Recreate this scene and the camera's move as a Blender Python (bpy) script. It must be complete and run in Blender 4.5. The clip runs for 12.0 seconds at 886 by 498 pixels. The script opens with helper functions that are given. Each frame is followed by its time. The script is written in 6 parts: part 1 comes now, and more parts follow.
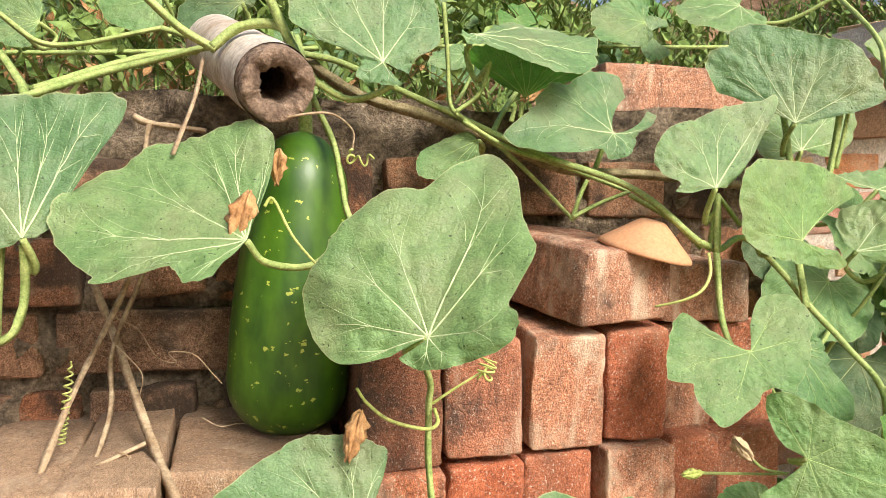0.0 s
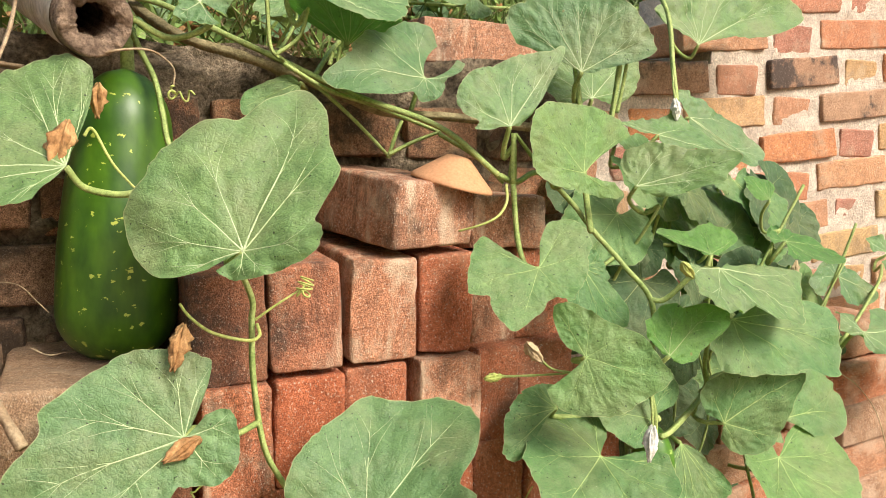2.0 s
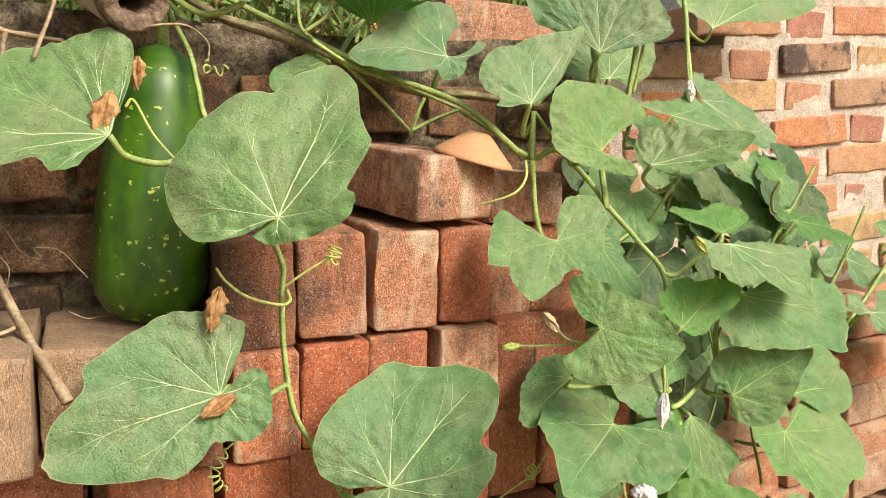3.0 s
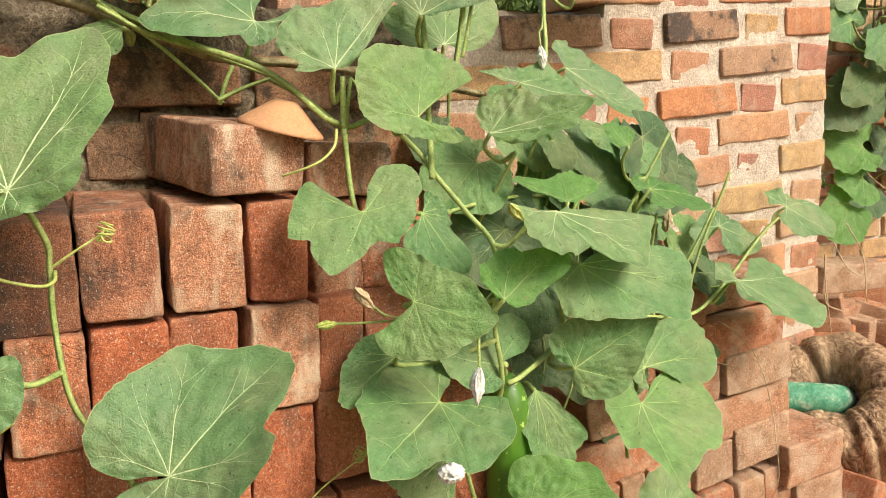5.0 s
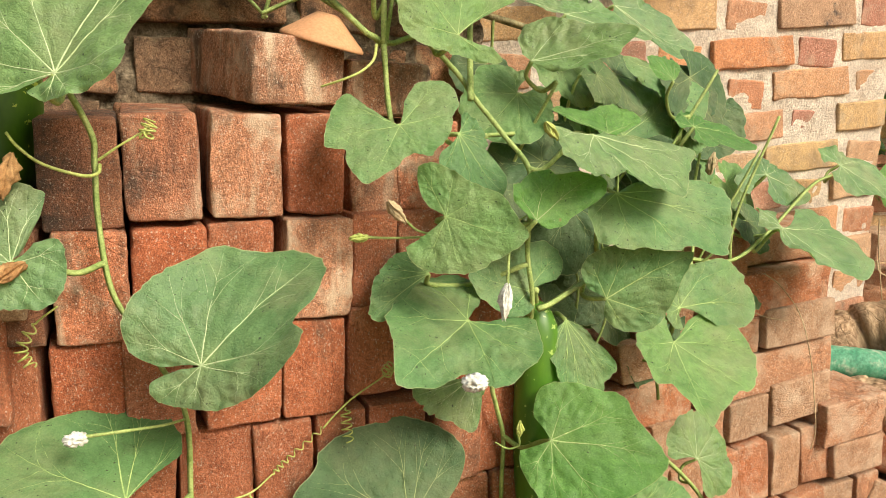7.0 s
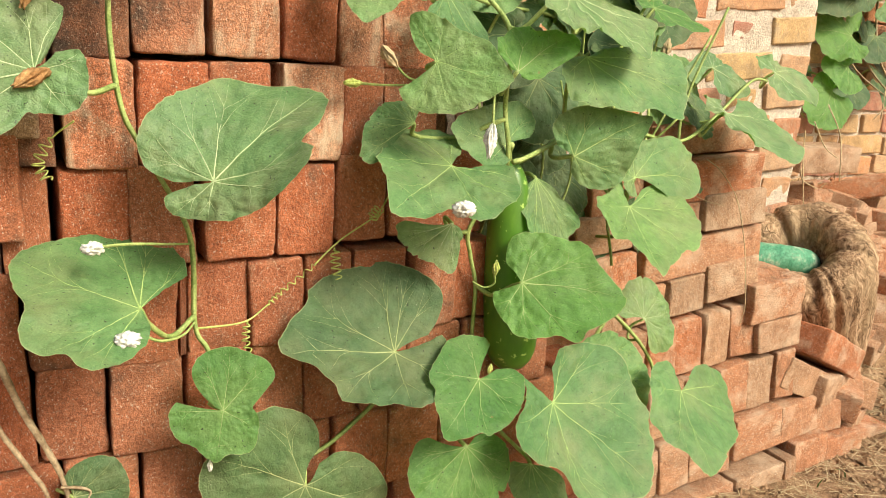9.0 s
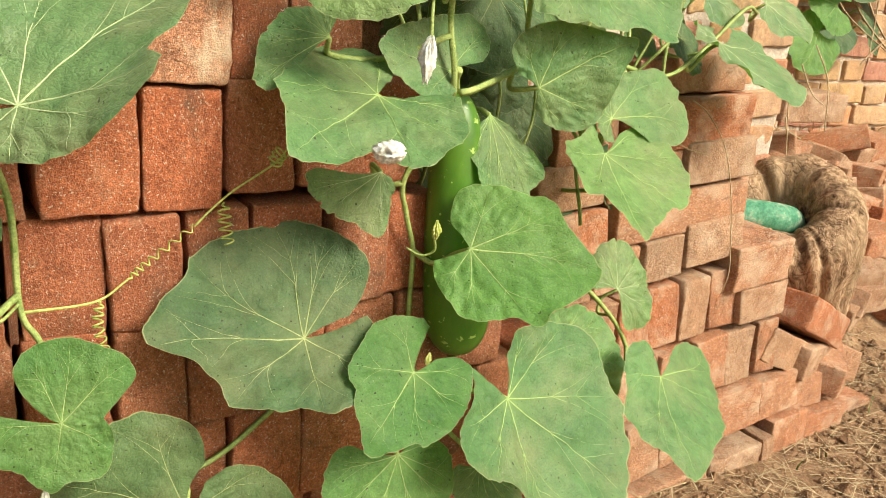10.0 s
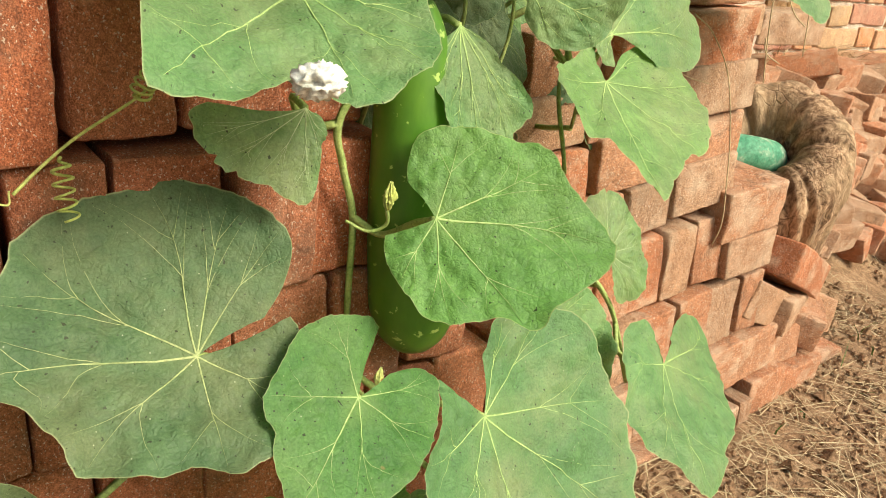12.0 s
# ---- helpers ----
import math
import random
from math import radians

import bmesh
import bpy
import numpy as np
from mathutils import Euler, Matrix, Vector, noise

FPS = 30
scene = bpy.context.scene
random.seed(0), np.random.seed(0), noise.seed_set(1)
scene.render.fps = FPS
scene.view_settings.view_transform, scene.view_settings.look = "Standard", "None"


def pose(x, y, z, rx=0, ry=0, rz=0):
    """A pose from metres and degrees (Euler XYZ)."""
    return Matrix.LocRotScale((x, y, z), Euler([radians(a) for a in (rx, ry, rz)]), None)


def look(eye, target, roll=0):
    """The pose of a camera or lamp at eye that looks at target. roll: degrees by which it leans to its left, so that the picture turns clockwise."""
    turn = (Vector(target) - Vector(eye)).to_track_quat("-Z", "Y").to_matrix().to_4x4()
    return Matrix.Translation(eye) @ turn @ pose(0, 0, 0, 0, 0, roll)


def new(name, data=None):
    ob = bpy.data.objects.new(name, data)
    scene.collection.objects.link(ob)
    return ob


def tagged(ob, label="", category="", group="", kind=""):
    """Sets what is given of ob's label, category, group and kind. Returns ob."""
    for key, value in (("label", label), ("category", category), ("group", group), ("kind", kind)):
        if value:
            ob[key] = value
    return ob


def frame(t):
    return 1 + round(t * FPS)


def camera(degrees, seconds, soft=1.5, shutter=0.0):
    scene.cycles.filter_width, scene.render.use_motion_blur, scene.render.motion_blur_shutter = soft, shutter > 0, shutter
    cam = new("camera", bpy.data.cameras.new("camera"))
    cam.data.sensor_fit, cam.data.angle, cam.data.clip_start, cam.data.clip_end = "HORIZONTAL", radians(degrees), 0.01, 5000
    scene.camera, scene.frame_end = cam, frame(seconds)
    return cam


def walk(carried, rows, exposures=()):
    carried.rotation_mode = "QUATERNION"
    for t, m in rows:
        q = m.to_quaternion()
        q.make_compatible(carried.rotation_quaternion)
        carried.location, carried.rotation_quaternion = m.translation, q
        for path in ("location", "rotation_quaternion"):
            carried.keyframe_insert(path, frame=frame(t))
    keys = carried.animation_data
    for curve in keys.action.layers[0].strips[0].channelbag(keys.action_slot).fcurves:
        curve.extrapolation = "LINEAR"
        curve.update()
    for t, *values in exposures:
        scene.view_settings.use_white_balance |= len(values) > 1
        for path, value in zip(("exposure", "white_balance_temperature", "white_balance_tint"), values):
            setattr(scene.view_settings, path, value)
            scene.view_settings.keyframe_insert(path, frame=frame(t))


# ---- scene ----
cam = camera(59.88, 12.0, 0.45)
ROWS = [
    (0, 0.0028, -0.6402, 0.9325, 86.10, -0.06, -14.99),
    (0.5, 0.0461, -0.6614, 0.9320, 85.87, 0.23, -15.55),
    (1, 0.0605, -0.6792, 0.9236, 84.94, 0.22, -20.08),
    (1.5, 0.0404, -0.6980, 0.9097, 84.09, 0.24, -23.22),
    (2, 0.0173, -0.7210, 0.9017, 83.77, 0.06, -25.29),
    (2.5, -0.0069, -0.7351, 0.8919, 83.42, -0.13, -25.84),
    (2.7, -0.0139, -0.7379, 0.8907, 83.06, -0.37, -25.54),
    (4.3, 0.0777, -0.7571, 0.8792, 82.16, 0.57, -22.35),
    (4.5, 0.0949, -0.7629, 0.8739, 81.55, 0.47, -23.85),
    (5, 0.1519, -0.7791, 0.8692, 81.93, 0.89, -27.20),
    (5.5, 0.1553, -0.7876, 0.8641, 83.42, 0.73, -27.37),
    (6, 0.1590, -0.7919, 0.8567, 83.80, 0.38, -27.19),
    (6.5, 0.1832, -0.8044, 0.8492, 83.09, -0.04, -27.34),
    (7, 0.1606, -0.7987, 0.8120, 80.08, -0.84, -23.25),
    (7.2, 0.1345, -0.7980, 0.7952, 79.04, -1.34, -21.01),
    (8.8, 0.0601, -0.8552, 0.7070, 76.85, -2.73, -27.65),
    (9, 0.0710, -0.8511, 0.7110, 76.47, -2.82, -28.24),
    (9.5, 0.1380, -0.7880, 0.6965, 75.08, -3.17, -29.93),
    (10, 0.1958, -0.6882, 0.6693, 72.99, -4.04, -31.08),
    (10.5, 0.2074, -0.5593, 0.6550, 71.05, -4.35, -33.09),
    (11, 0.2054, -0.4924, 0.6594, 69.49, -5.07, -35.32),
    (11.5, 0.2477, -0.4840, 0.6498, 68.56, -5.26, -36.49),
    (12, 0.2956, -0.4942, 0.6339, 67.77, -5.37, -36.24),
]
walk(cam, [(t, pose(x, y, z, rx, ry, rz)) for t, x, y, z, rx, ry, rz in ROWS], [(0, 0.9, 6150, 12), (1.5, 0.77, 6250, 11), (2.5, 0.68, 6300, 9), (4.5, 0.64, 6450, 8), (6, 0.55, 6500, 6), (9, 0.73, 6650, 3), (10.5, 0.75, 6600, 3), (12, 0.77, 6550, 2)])

# ---- light ----
SUN_ELEV, SUN_TURN = radians(40), radians(158)
world = bpy.data.worlds.new("world")
world.use_nodes = True
scene.world = world
wn = world.node_tree
sky = wn.nodes.new("ShaderNodeTexSky")
sky.sky_type = "NISHITA"
sky.sun_disc = False
sky.sun_elevation, sky.sun_rotation = SUN_ELEV, SUN_TURN
sky.air_density, sky.dust_density, sky.ozone_density = 1.2, 6.0, 0.6
wn.links.new(sky.outputs[0], wn.nodes["Background"].inputs[0])
wn.nodes["Background"].inputs[1].default_value = 0.091
sun = new("sun", bpy.data.lights.new("sun", "SUN"))
sun.data.energy, sun.data.angle, sun.data.color = 2.9, radians(22), (1.0, 0.93, 0.82)
sun_from = Vector((math.sin(SUN_TURN) * math.cos(SUN_ELEV), math.cos(SUN_TURN) * math.cos(SUN_ELEV), math.sin(SUN_ELEV)))
sun.matrix_world = look(sun_from * 20, (0, 0, 0))


# ---- materials ----
def graph(name):
    mat = bpy.data.materials.new(name)
    mat.use_nodes = True
    nt = mat.node_tree
    bsdf = nt.nodes["Principled BSDF"]
    return mat, nt, bsdf


def node(nt, kind, **props):
    n = nt.nodes.new(kind)
    for key, value in props.items():
        n.inputs[key].default_value = value
    return n


def coords(nt, scale=1.0):
    tc = nt.nodes.new("ShaderNodeTexCoord")
    info = nt.nodes.new("ShaderNodeObjectInfo")
    add = nt.nodes.new("ShaderNodeVectorMath")
    add.operation = "MULTIPLY_ADD"
    comb = nt.nodes.new("ShaderNodeCombineXYZ")
    for i in range(3):
        nt.links.new(info.outputs["Random"], comb.inputs[i])
    nt.links.new(comb.outputs[0], add.inputs[0])
    add.inputs[1].default_value = (37.0, 19.0, 53.0)
    nt.links.new(tc.outputs["Object"], add.inputs[2])
    return add.outputs[0], info.outputs["Random"]


def noise_tex(nt, vec, scale, detail=4.0, rough=0.55):
    n = node(nt, "ShaderNodeTexNoise", Scale=scale, Detail=detail, Roughness=rough)
    nt.links.new(vec, n.inputs["Vector"])
    return n.outputs["Fac"]


def ramp(nt, fac, stops):
    r = nt.nodes.new("ShaderNodeValToRGB")
    el = r.color_ramp.elements
    while len(el) < len(stops):
        el.new(0.5)
    for e, (p, c) in zip(el, stops):
        e.position, e.color = p, (*c, 1.0) if len(c) == 3 else c
    nt.links.new(fac, r.inputs[0])
    return r.outputs[0]


def mix(nt, fac, a, b, mode="MIX"):
    m = nt.nodes.new("ShaderNodeMix")
    m.data_type, m.blend_type = "RGBA", mode
    for sock, val in ((m.inputs[0], fac), (m.inputs[6], a), (m.inputs[7], b)):
        if isinstance(val, bpy.types.NodeSocket):
            nt.links.new(val, sock)
        elif isinstance(val, tuple):
            sock.default_value = (*val, 1.0)
        else:
            sock.default_value = val
    return m.outputs[2]


def bump(nt, bsdf, height, strength, distance):
    b = nt.nodes.new("ShaderNodeBump")
    b.inputs["Strength"].default_value, b.inputs["Distance"].default_value = strength, distance
    nt.links.new(height, b.inputs["Height"])
    nt.links.new(b.outputs[0], bsdf.inputs["Normal"])


def brick_material(name, tints, grime, grime_low, grime_high, pale=(0.5, 0.36, 0.27), pale_at=0.62, rough=0.9, pale_by=0.5, crack=0.0, grit=1.0, sparkle=0.8, streak=0.0):
    """Fired clay: a tint per brick, sand grain, soot or mud in patches, pale worn patches and rims, fine cracks."""
    mat, nt, bsdf = graph(name)
    vec, rnd = coords(nt)
    tint = ramp(nt, rnd, [((i + 0.001) / len(tints), c) for i, c in enumerate(tints)])
    broad = noise_tex(nt, vec, 11.0, 6.0, 0.62)
    mid = noise_tex(nt, vec, 46.0, 6.0, 0.7)
    fine = noise_tex(nt, vec, 260.0, 5.0, 0.75)
    speck = noise_tex(nt, vec, 480.0, 2.0, 0.6)
    grain = noise_tex(nt, vec, 850.0, 2.0, 0.7)
    col = mix(nt, 1.0, tint, ramp(nt, mid, [(0.3, tuple(1 - grit * k for k in (0.34, 0.38, 0.4))), (0.7, tuple(1 + grit * k for k in (0.28, 0.26, 0.24)))]), "MULTIPLY")
    col = mix(nt, 1.0, col, ramp(nt, fine, [(0.34, tuple(1 - grit * k for k in (0.38, 0.42, 0.44))), (0.66, tuple(1 + grit * k for k in (0.32, 0.3, 0.28)))]), "MULTIPLY")
    col = mix(nt, 1.0, col, ramp(nt, grain, [(0.36, tuple(1 - grit * k for k in (0.45, 0.48, 0.5))), (0.64, tuple(1 + grit * k for k in (0.4, 0.38, 0.36)))]), "MULTIPLY")
    col = mix(nt, ramp(nt, noise_tex(nt, vec, 19.0, 6.0, 0.65), [(pale_at, (0, 0, 0)), (pale_at + 0.16, (pale_by,) * 3)]), col, pale)
    dirt = mix(nt, 0.35, broad, mid)
    if streak:
        runs = nt.nodes.new("ShaderNodeMapping")
        runs.inputs["Scale"].default_value = (1.0, 1.0, 0.22)
        nt.links.new(vec, runs.inputs["Vector"])
        lines_down = noise_tex(nt, runs.outputs[0], 34.0, 5.0, 0.6)
        col = mix(nt, ramp(nt, lines_down, [(0.56, (0, 0, 0)), (0.70, (streak,) * 3)]), col, pale)
        col = mix(nt, ramp(nt, lines_down, [(0.32, (streak,) * 3), (0.45, (0, 0, 0))]), col, grime)
    col = mix(nt, ramp(nt, dirt, [(grime_low, (0, 0, 0)), (grime_high, (0.9, 0.9, 0.9))]), col, grime)
    col = mix(nt, ramp(nt, speck, [(0.615, (0, 0, 0)), (0.665, (sparkle,) * 3)]), col, (0.70, 0.57, 0.44))
    pits = ramp(nt, noise_tex(nt, vec, 150.0, 3.0), [(0.26, (1, 1, 1)), (0.33, (0, 0, 0))])
    col = mix(nt, mix(nt, 1.0, pits, (0.75, 0.75, 0.75), "MULTIPLY"), col, tuple(c * 0.35 for c in tints[0]))
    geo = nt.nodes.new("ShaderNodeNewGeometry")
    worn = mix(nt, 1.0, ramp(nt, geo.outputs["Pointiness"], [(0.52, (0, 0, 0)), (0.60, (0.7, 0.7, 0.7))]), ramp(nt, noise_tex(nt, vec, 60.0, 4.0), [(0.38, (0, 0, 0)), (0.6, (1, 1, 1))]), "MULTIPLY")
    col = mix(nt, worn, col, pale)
    h = mix(nt, 0.25, mix(nt, 0.4, fine, mid), grain)
    if crack:
        drift = node(nt, "ShaderNodeTexNoise", Scale=24.0, Detail=5.0)
        nt.links.new(vec, drift.inputs["Vector"])
        bend = nt.nodes.new("ShaderNodeVectorMath")
        bend.operation = "MULTIPLY_ADD"
        bend.inputs[1].default_value = (0.06, 0.06, 0.06)
        nt.links.new(drift.outputs["Color"], bend.inputs[0])
        nt.links.new(vec, bend.inputs[2])
        cells = node(nt, "ShaderNodeTexVoronoi", Scale=26.0)
        cells.feature = "DISTANCE_TO_EDGE"
        nt.links.new(bend.outputs[0], cells.inputs["Vector"])
        lines = ramp(nt, cells.outputs["Distance"], [(0.0, (1, 1, 1)), (0.045, (0, 0, 0))])
        where = ramp(nt, noise_tex(nt, vec, 13.0, 3.0), [(0.42, (0, 0, 0)), (0.62, (crack,) * 3)])
        lines = mix(nt, 1.0, lines, where, "MULTIPLY")
        col = mix(nt, lines, col, (0.02, 0.014, 0.01))
        h = mix(nt, lines, h, (0.0, 0.0, 0.0))
    nt.links.new(col, bsdf.inputs["Base Color"])
    bsdf.inputs["Roughness"].default_value = rough
    bsdf.inputs["Specular IOR Level"].default_value = 0.25
    bump(nt, bsdf, h, 1.0, 0.006)
    return mat


def rough_material(name, stops, scale, fine_scale, rough=0.9, bump_by=0.6, dist=0.006, spec=0.25, along=1.0, tone=0.4):
    mat, nt, bsdf = graph(name)
    vec, rnd = coords(nt)
    if along != 1.0:
        squash = nt.nodes.new("ShaderNodeMapping")
        squash.inputs["Scale"].default_value = (1.0, 1.0, along)
        nt.links.new(vec, squash.inputs["Vector"])
        vec = squash.outputs[0]
    a = noise_tex(nt, vec, scale, 6.0, 0.6)
    b = noise_tex(nt, vec, fine_scale, 5.0, 0.7)
    col = mix(nt, 1.0, ramp(nt, a, stops), ramp(nt, b, [(0.3, (1 - tone,) * 3), (0.7, (1 + tone * 0.8,) * 3)]), "MULTIPLY")
    nt.links.new(col, bsdf.inputs["Base Color"])
    bsdf.inputs["Roughness"].default_value = rough
    bsdf.inputs["Specular IOR Level"].default_value = spec
    bump(nt, bsdf, mix(nt, 0.5, a, b), bump_by, dist)
    return mat


def leaf_material(name, base, dark, dust, dust_amount, through_light=0.25, gloss=0.4):
    """A hairy gourd leaf: quilted between a net of sunken veins, dusty in patches, paler at the heart and rim, with insect spots."""
    mat, nt, bsdf = graph(name)
    vec, rnd = coords(nt)
    broad = noise_tex(nt, vec, 18.0, 5.0, 0.6)
    quilt = noise_tex(nt, vec, 70.0, 4.0, 0.65)
    fine = noise_tex(nt, vec, 620.0, 3.0, 0.7)
    col = mix(nt, ramp(nt, broad, [(0.34, (0, 0, 0)), (0.66, (1, 1, 1))]), dark, base)
    col = mix(nt, 1.0, col, ramp(nt, rnd, [(0.0, (0.76, 0.82, 0.82)), (0.5, (0.98, 0.99, 1.0)), (1.0, (1.18, 1.10, 0.96))]), "MULTIPLY")
    drift = node(nt, "ShaderNodeTexNoise", Scale=85.0, Detail=4.0)
    nt.links.new(vec, drift.inputs["Vector"])
    bend = nt.nodes.new("ShaderNodeVectorMath")
    bend.operation = "MULTIPLY_ADD"
    bend.inputs[1].default_value = (0.012, 0.012, 0.012)
    nt.links.new(drift.outputs["Color"], bend.inputs[0])
    nt.links.new(vec, bend.inputs[2])
    nets = []
    for scale, width in ((88.0, 0.05), (230.0, 0.09)):
        cells = node(nt, "ShaderNodeTexVoronoi", Scale=scale)
        cells.feature = "DISTANCE_TO_EDGE"
        nt.links.new(bend.outputs[0], cells.inputs["Vector"])
        nets.append((cells.outputs["Distance"], width))
    shown = ramp(nt, noise_tex(nt, vec, 34.0, 3.0), [(0.42, (0.05, 0.05, 0.05)), (0.6, (1, 1, 1))])
    line = ramp(nt, nets[0][0], [(0.0, (0.26, 0.26, 0.26)), (nets[0][1] * 1.6, (0, 0, 0))])
    col = mix(nt, mix(nt, 1.0, line, shown, "MULTIPLY"), col, tuple(c * 0.5 for c in dark))
    col = mix(nt, 1.0, col, ramp(nt, nets[1][0], [(0.0, (0.88, 0.9, 0.88)), (nets[1][1], (1.0, 1.0, 1.0))]), "MULTIPLY")
    col = mix(nt, 1.0, col, ramp(nt, quilt, [(0.3, (0.8, 0.84, 0.82)), (0.7, (1.18, 1.15, 1.16))]), "MULTIPLY")
    dusty = ramp(nt, noise_tex(nt, vec, 15.0, 6.0, 0.62), [(0.44, (0, 0, 0)), (0.68, (dust_amount,) * 3)])
    col = mix(nt, dusty, col, dust)
    col = mix(nt, 1.0, col, ramp(nt, fine, [(0.34, (0.83, 0.85, 0.83)), (0.66, (1.15, 1.13, 1.14))]), "MULTIPLY")
    uv = nt.nodes.new("ShaderNodeUVMap")
    uv.uv_map = "blade"
    sep = nt.nodes.new("ShaderNodeSeparateXYZ")
    nt.links.new(uv.outputs[0], sep.inputs[0])
    heart = ramp(nt, sep.outputs[0], [(0.0, (0.6, 0.6, 0.6)), (0.3, (0, 0, 0))])
    col = mix(nt, heart, col, tuple(c * 0.75 + d * 0.35 for c, d in zip(base, (0.30, 0.28, 0.12))))
    rim = ramp(nt, sep.outputs[0], [(0.990, (0, 0, 0)), (0.996, (0.5, 0.5, 0.5))])
    col = mix(nt, rim, col, (0.46, 0.46, 0.24))
    hairs = node(nt, "ShaderNodeTexVoronoi", Scale=190.0)
    nt.links.new(vec, hairs.inputs["Vector"])
    dots = mix(nt, 1.0, ramp(nt, hairs.outputs["Distance"], [(0.06, (0.6, 0.6, 0.6)), (0.11, (0, 0, 0))]), ramp(nt, hairs.outputs["Color"], [(0.72, (0, 0, 0)), (0.74, (1, 1, 1))]), "MULTIPLY")
    col = mix(nt, dots, col, (0.5, 0.52, 0.36))
    spots = ramp(nt, noise_tex(nt, vec, 330.0, 1.0), [(0.25, (0.85, 0.85, 0.85)), (0.29, (0, 0, 0))])
    col = mix(nt, spots, col, (0.035, 0.04, 0.02))
    holes = ramp(nt, noise_tex(nt, vec, 60.0, 2.0), [(0.19, (0.8, 0.8, 0.8)), (0.23, (0, 0, 0))])
    col = mix(nt, holes, col, (0.24, 0.2, 0.08))
    nt.links.new(col, bsdf.inputs["Base Color"])
    bsdf.inputs["Roughness"].default_value = 0.47
    bsdf.inputs["Specular IOR Level"].default_value = gloss
    bsdf.inputs["Sheen Weight"].default_value = 0.05
    dome = ramp(nt, nets[0][0], [(0.0, (0.35, 0.35, 0.35)), (0.2, (0.75, 0.75, 0.75)), (0.45, (1, 1, 1))])
    small = ramp(nt, nets[1][0], [(0.0, (0, 0, 0)), (0.25, (1, 1, 1))])
    bump(nt, bsdf, mix(nt, 0.3, mix(nt, 0.5, dome, quilt), mix(nt, 0.5, small, fine)), 0.7, 0.0026)
    tr = nt.nodes.new("ShaderNodeBsdfTranslucent")
    nt.links.new(mix(nt, 1.0, col, (1.1, 1.5, 0.5), "MULTIPLY"), tr.inputs[0])
    ms = nt.nodes.new("ShaderNodeMixShader")
    ms.inputs[0].default_value = through_light
    nt.links.new(bsdf.outputs[0], ms.inputs[1])
    nt.links.new(tr.outputs[0], ms.inputs[2])
    nt.links.new(ms.outputs[0], nt.nodes["Material Output"].inputs[0])
    return mat


def wood_material(name):
    """Weathered end wood: twisting fibres along the log, long dark checks, pale worn ridges."""
    mat, nt, bsdf = graph(name)
    vec, rnd = coords(nt)
    drift = node(nt, "ShaderNodeTexNoise", Scale=9.0, Detail=3.0)
    nt.links.new(vec, drift.inputs["Vector"])
    bend = nt.nodes.new("ShaderNodeVectorMath")
    bend.operation = "MULTIPLY_ADD"
    bend.inputs[1].default_value = (0.07, 0.07, 0.07)
    nt.links.new(drift.outputs["Color"], bend.inputs[0])
    nt.links.new(vec, bend.inputs[2])
    squash = nt.nodes.new("ShaderNodeMapping")
    squash.inputs["Scale"].default_value = (1.0, 1.0, 0.10)
    nt.links.new(bend.outputs[0], squash.inputs["Vector"])
    fibre = noise_tex(nt, squash.outputs[0], 120.0, 6.0, 0.7)
    broad = noise_tex(nt, squash.outputs[0], 30.0, 5.0, 0.6)
    patch = noise_tex(nt, vec, 11.0, 5.0, 0.6)
    col = ramp(nt, fibre, [(0.32, (0.09, 0.052, 0.03)), (0.48, (0.29, 0.18, 0.105)), (0.66, (0.50, 0.35, 0.225))])
    col = mix(nt, 1.0, col, ramp(nt, broad, [(0.32, (0.45, 0.42, 0.4)), (0.62, (1.2, 1.2, 1.2))]), "MULTIPLY")
    col = mix(nt, ramp(nt, patch, [(0.48, (0, 0, 0)), (0.66, (0.6, 0.6, 0.6))]), col, (0.40, 0.29, 0.175))
    cells = node(nt, "ShaderNodeTexVoronoi", Scale=46.0)
    cells.feature = "DISTANCE_TO_EDGE"
    nt.links.new(squash.outputs[0], cells.inputs["Vector"])
    checks = ramp(nt, cells.outputs["Distance"], [(0.0, (0.5, 0.5, 0.5)), (0.035, (0, 0, 0))])
    checks = mix(nt, 1.0, checks, ramp(nt, noise_tex(nt, vec, 16.0, 3.0), [(0.42, (0, 0, 0)), (0.58, (1, 1, 1))]), "MULTIPLY")
    col = mix(nt, checks, col, (0.03, 0.018, 0.01))
    nt.links.new(col, bsdf.inputs["Base Color"])
    bsdf.inputs["Roughness"].default_value = 0.92
    bsdf.inputs["Specular IOR Level"].default_value = 0.2
    bump(nt, bsdf, mix(nt, checks, mix(nt, 0.5, fibre, broad), (0.0, 0.0, 0.0)), 0.8, 0.007)
    return mat


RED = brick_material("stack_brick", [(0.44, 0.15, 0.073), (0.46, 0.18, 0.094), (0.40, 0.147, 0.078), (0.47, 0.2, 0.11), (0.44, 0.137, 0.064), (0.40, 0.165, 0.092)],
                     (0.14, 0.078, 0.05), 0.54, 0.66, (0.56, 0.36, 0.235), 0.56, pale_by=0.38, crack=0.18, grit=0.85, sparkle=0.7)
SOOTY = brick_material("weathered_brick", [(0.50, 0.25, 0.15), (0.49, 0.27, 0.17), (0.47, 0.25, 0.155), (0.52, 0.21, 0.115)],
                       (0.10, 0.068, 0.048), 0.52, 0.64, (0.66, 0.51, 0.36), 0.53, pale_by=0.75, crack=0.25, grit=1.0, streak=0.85)
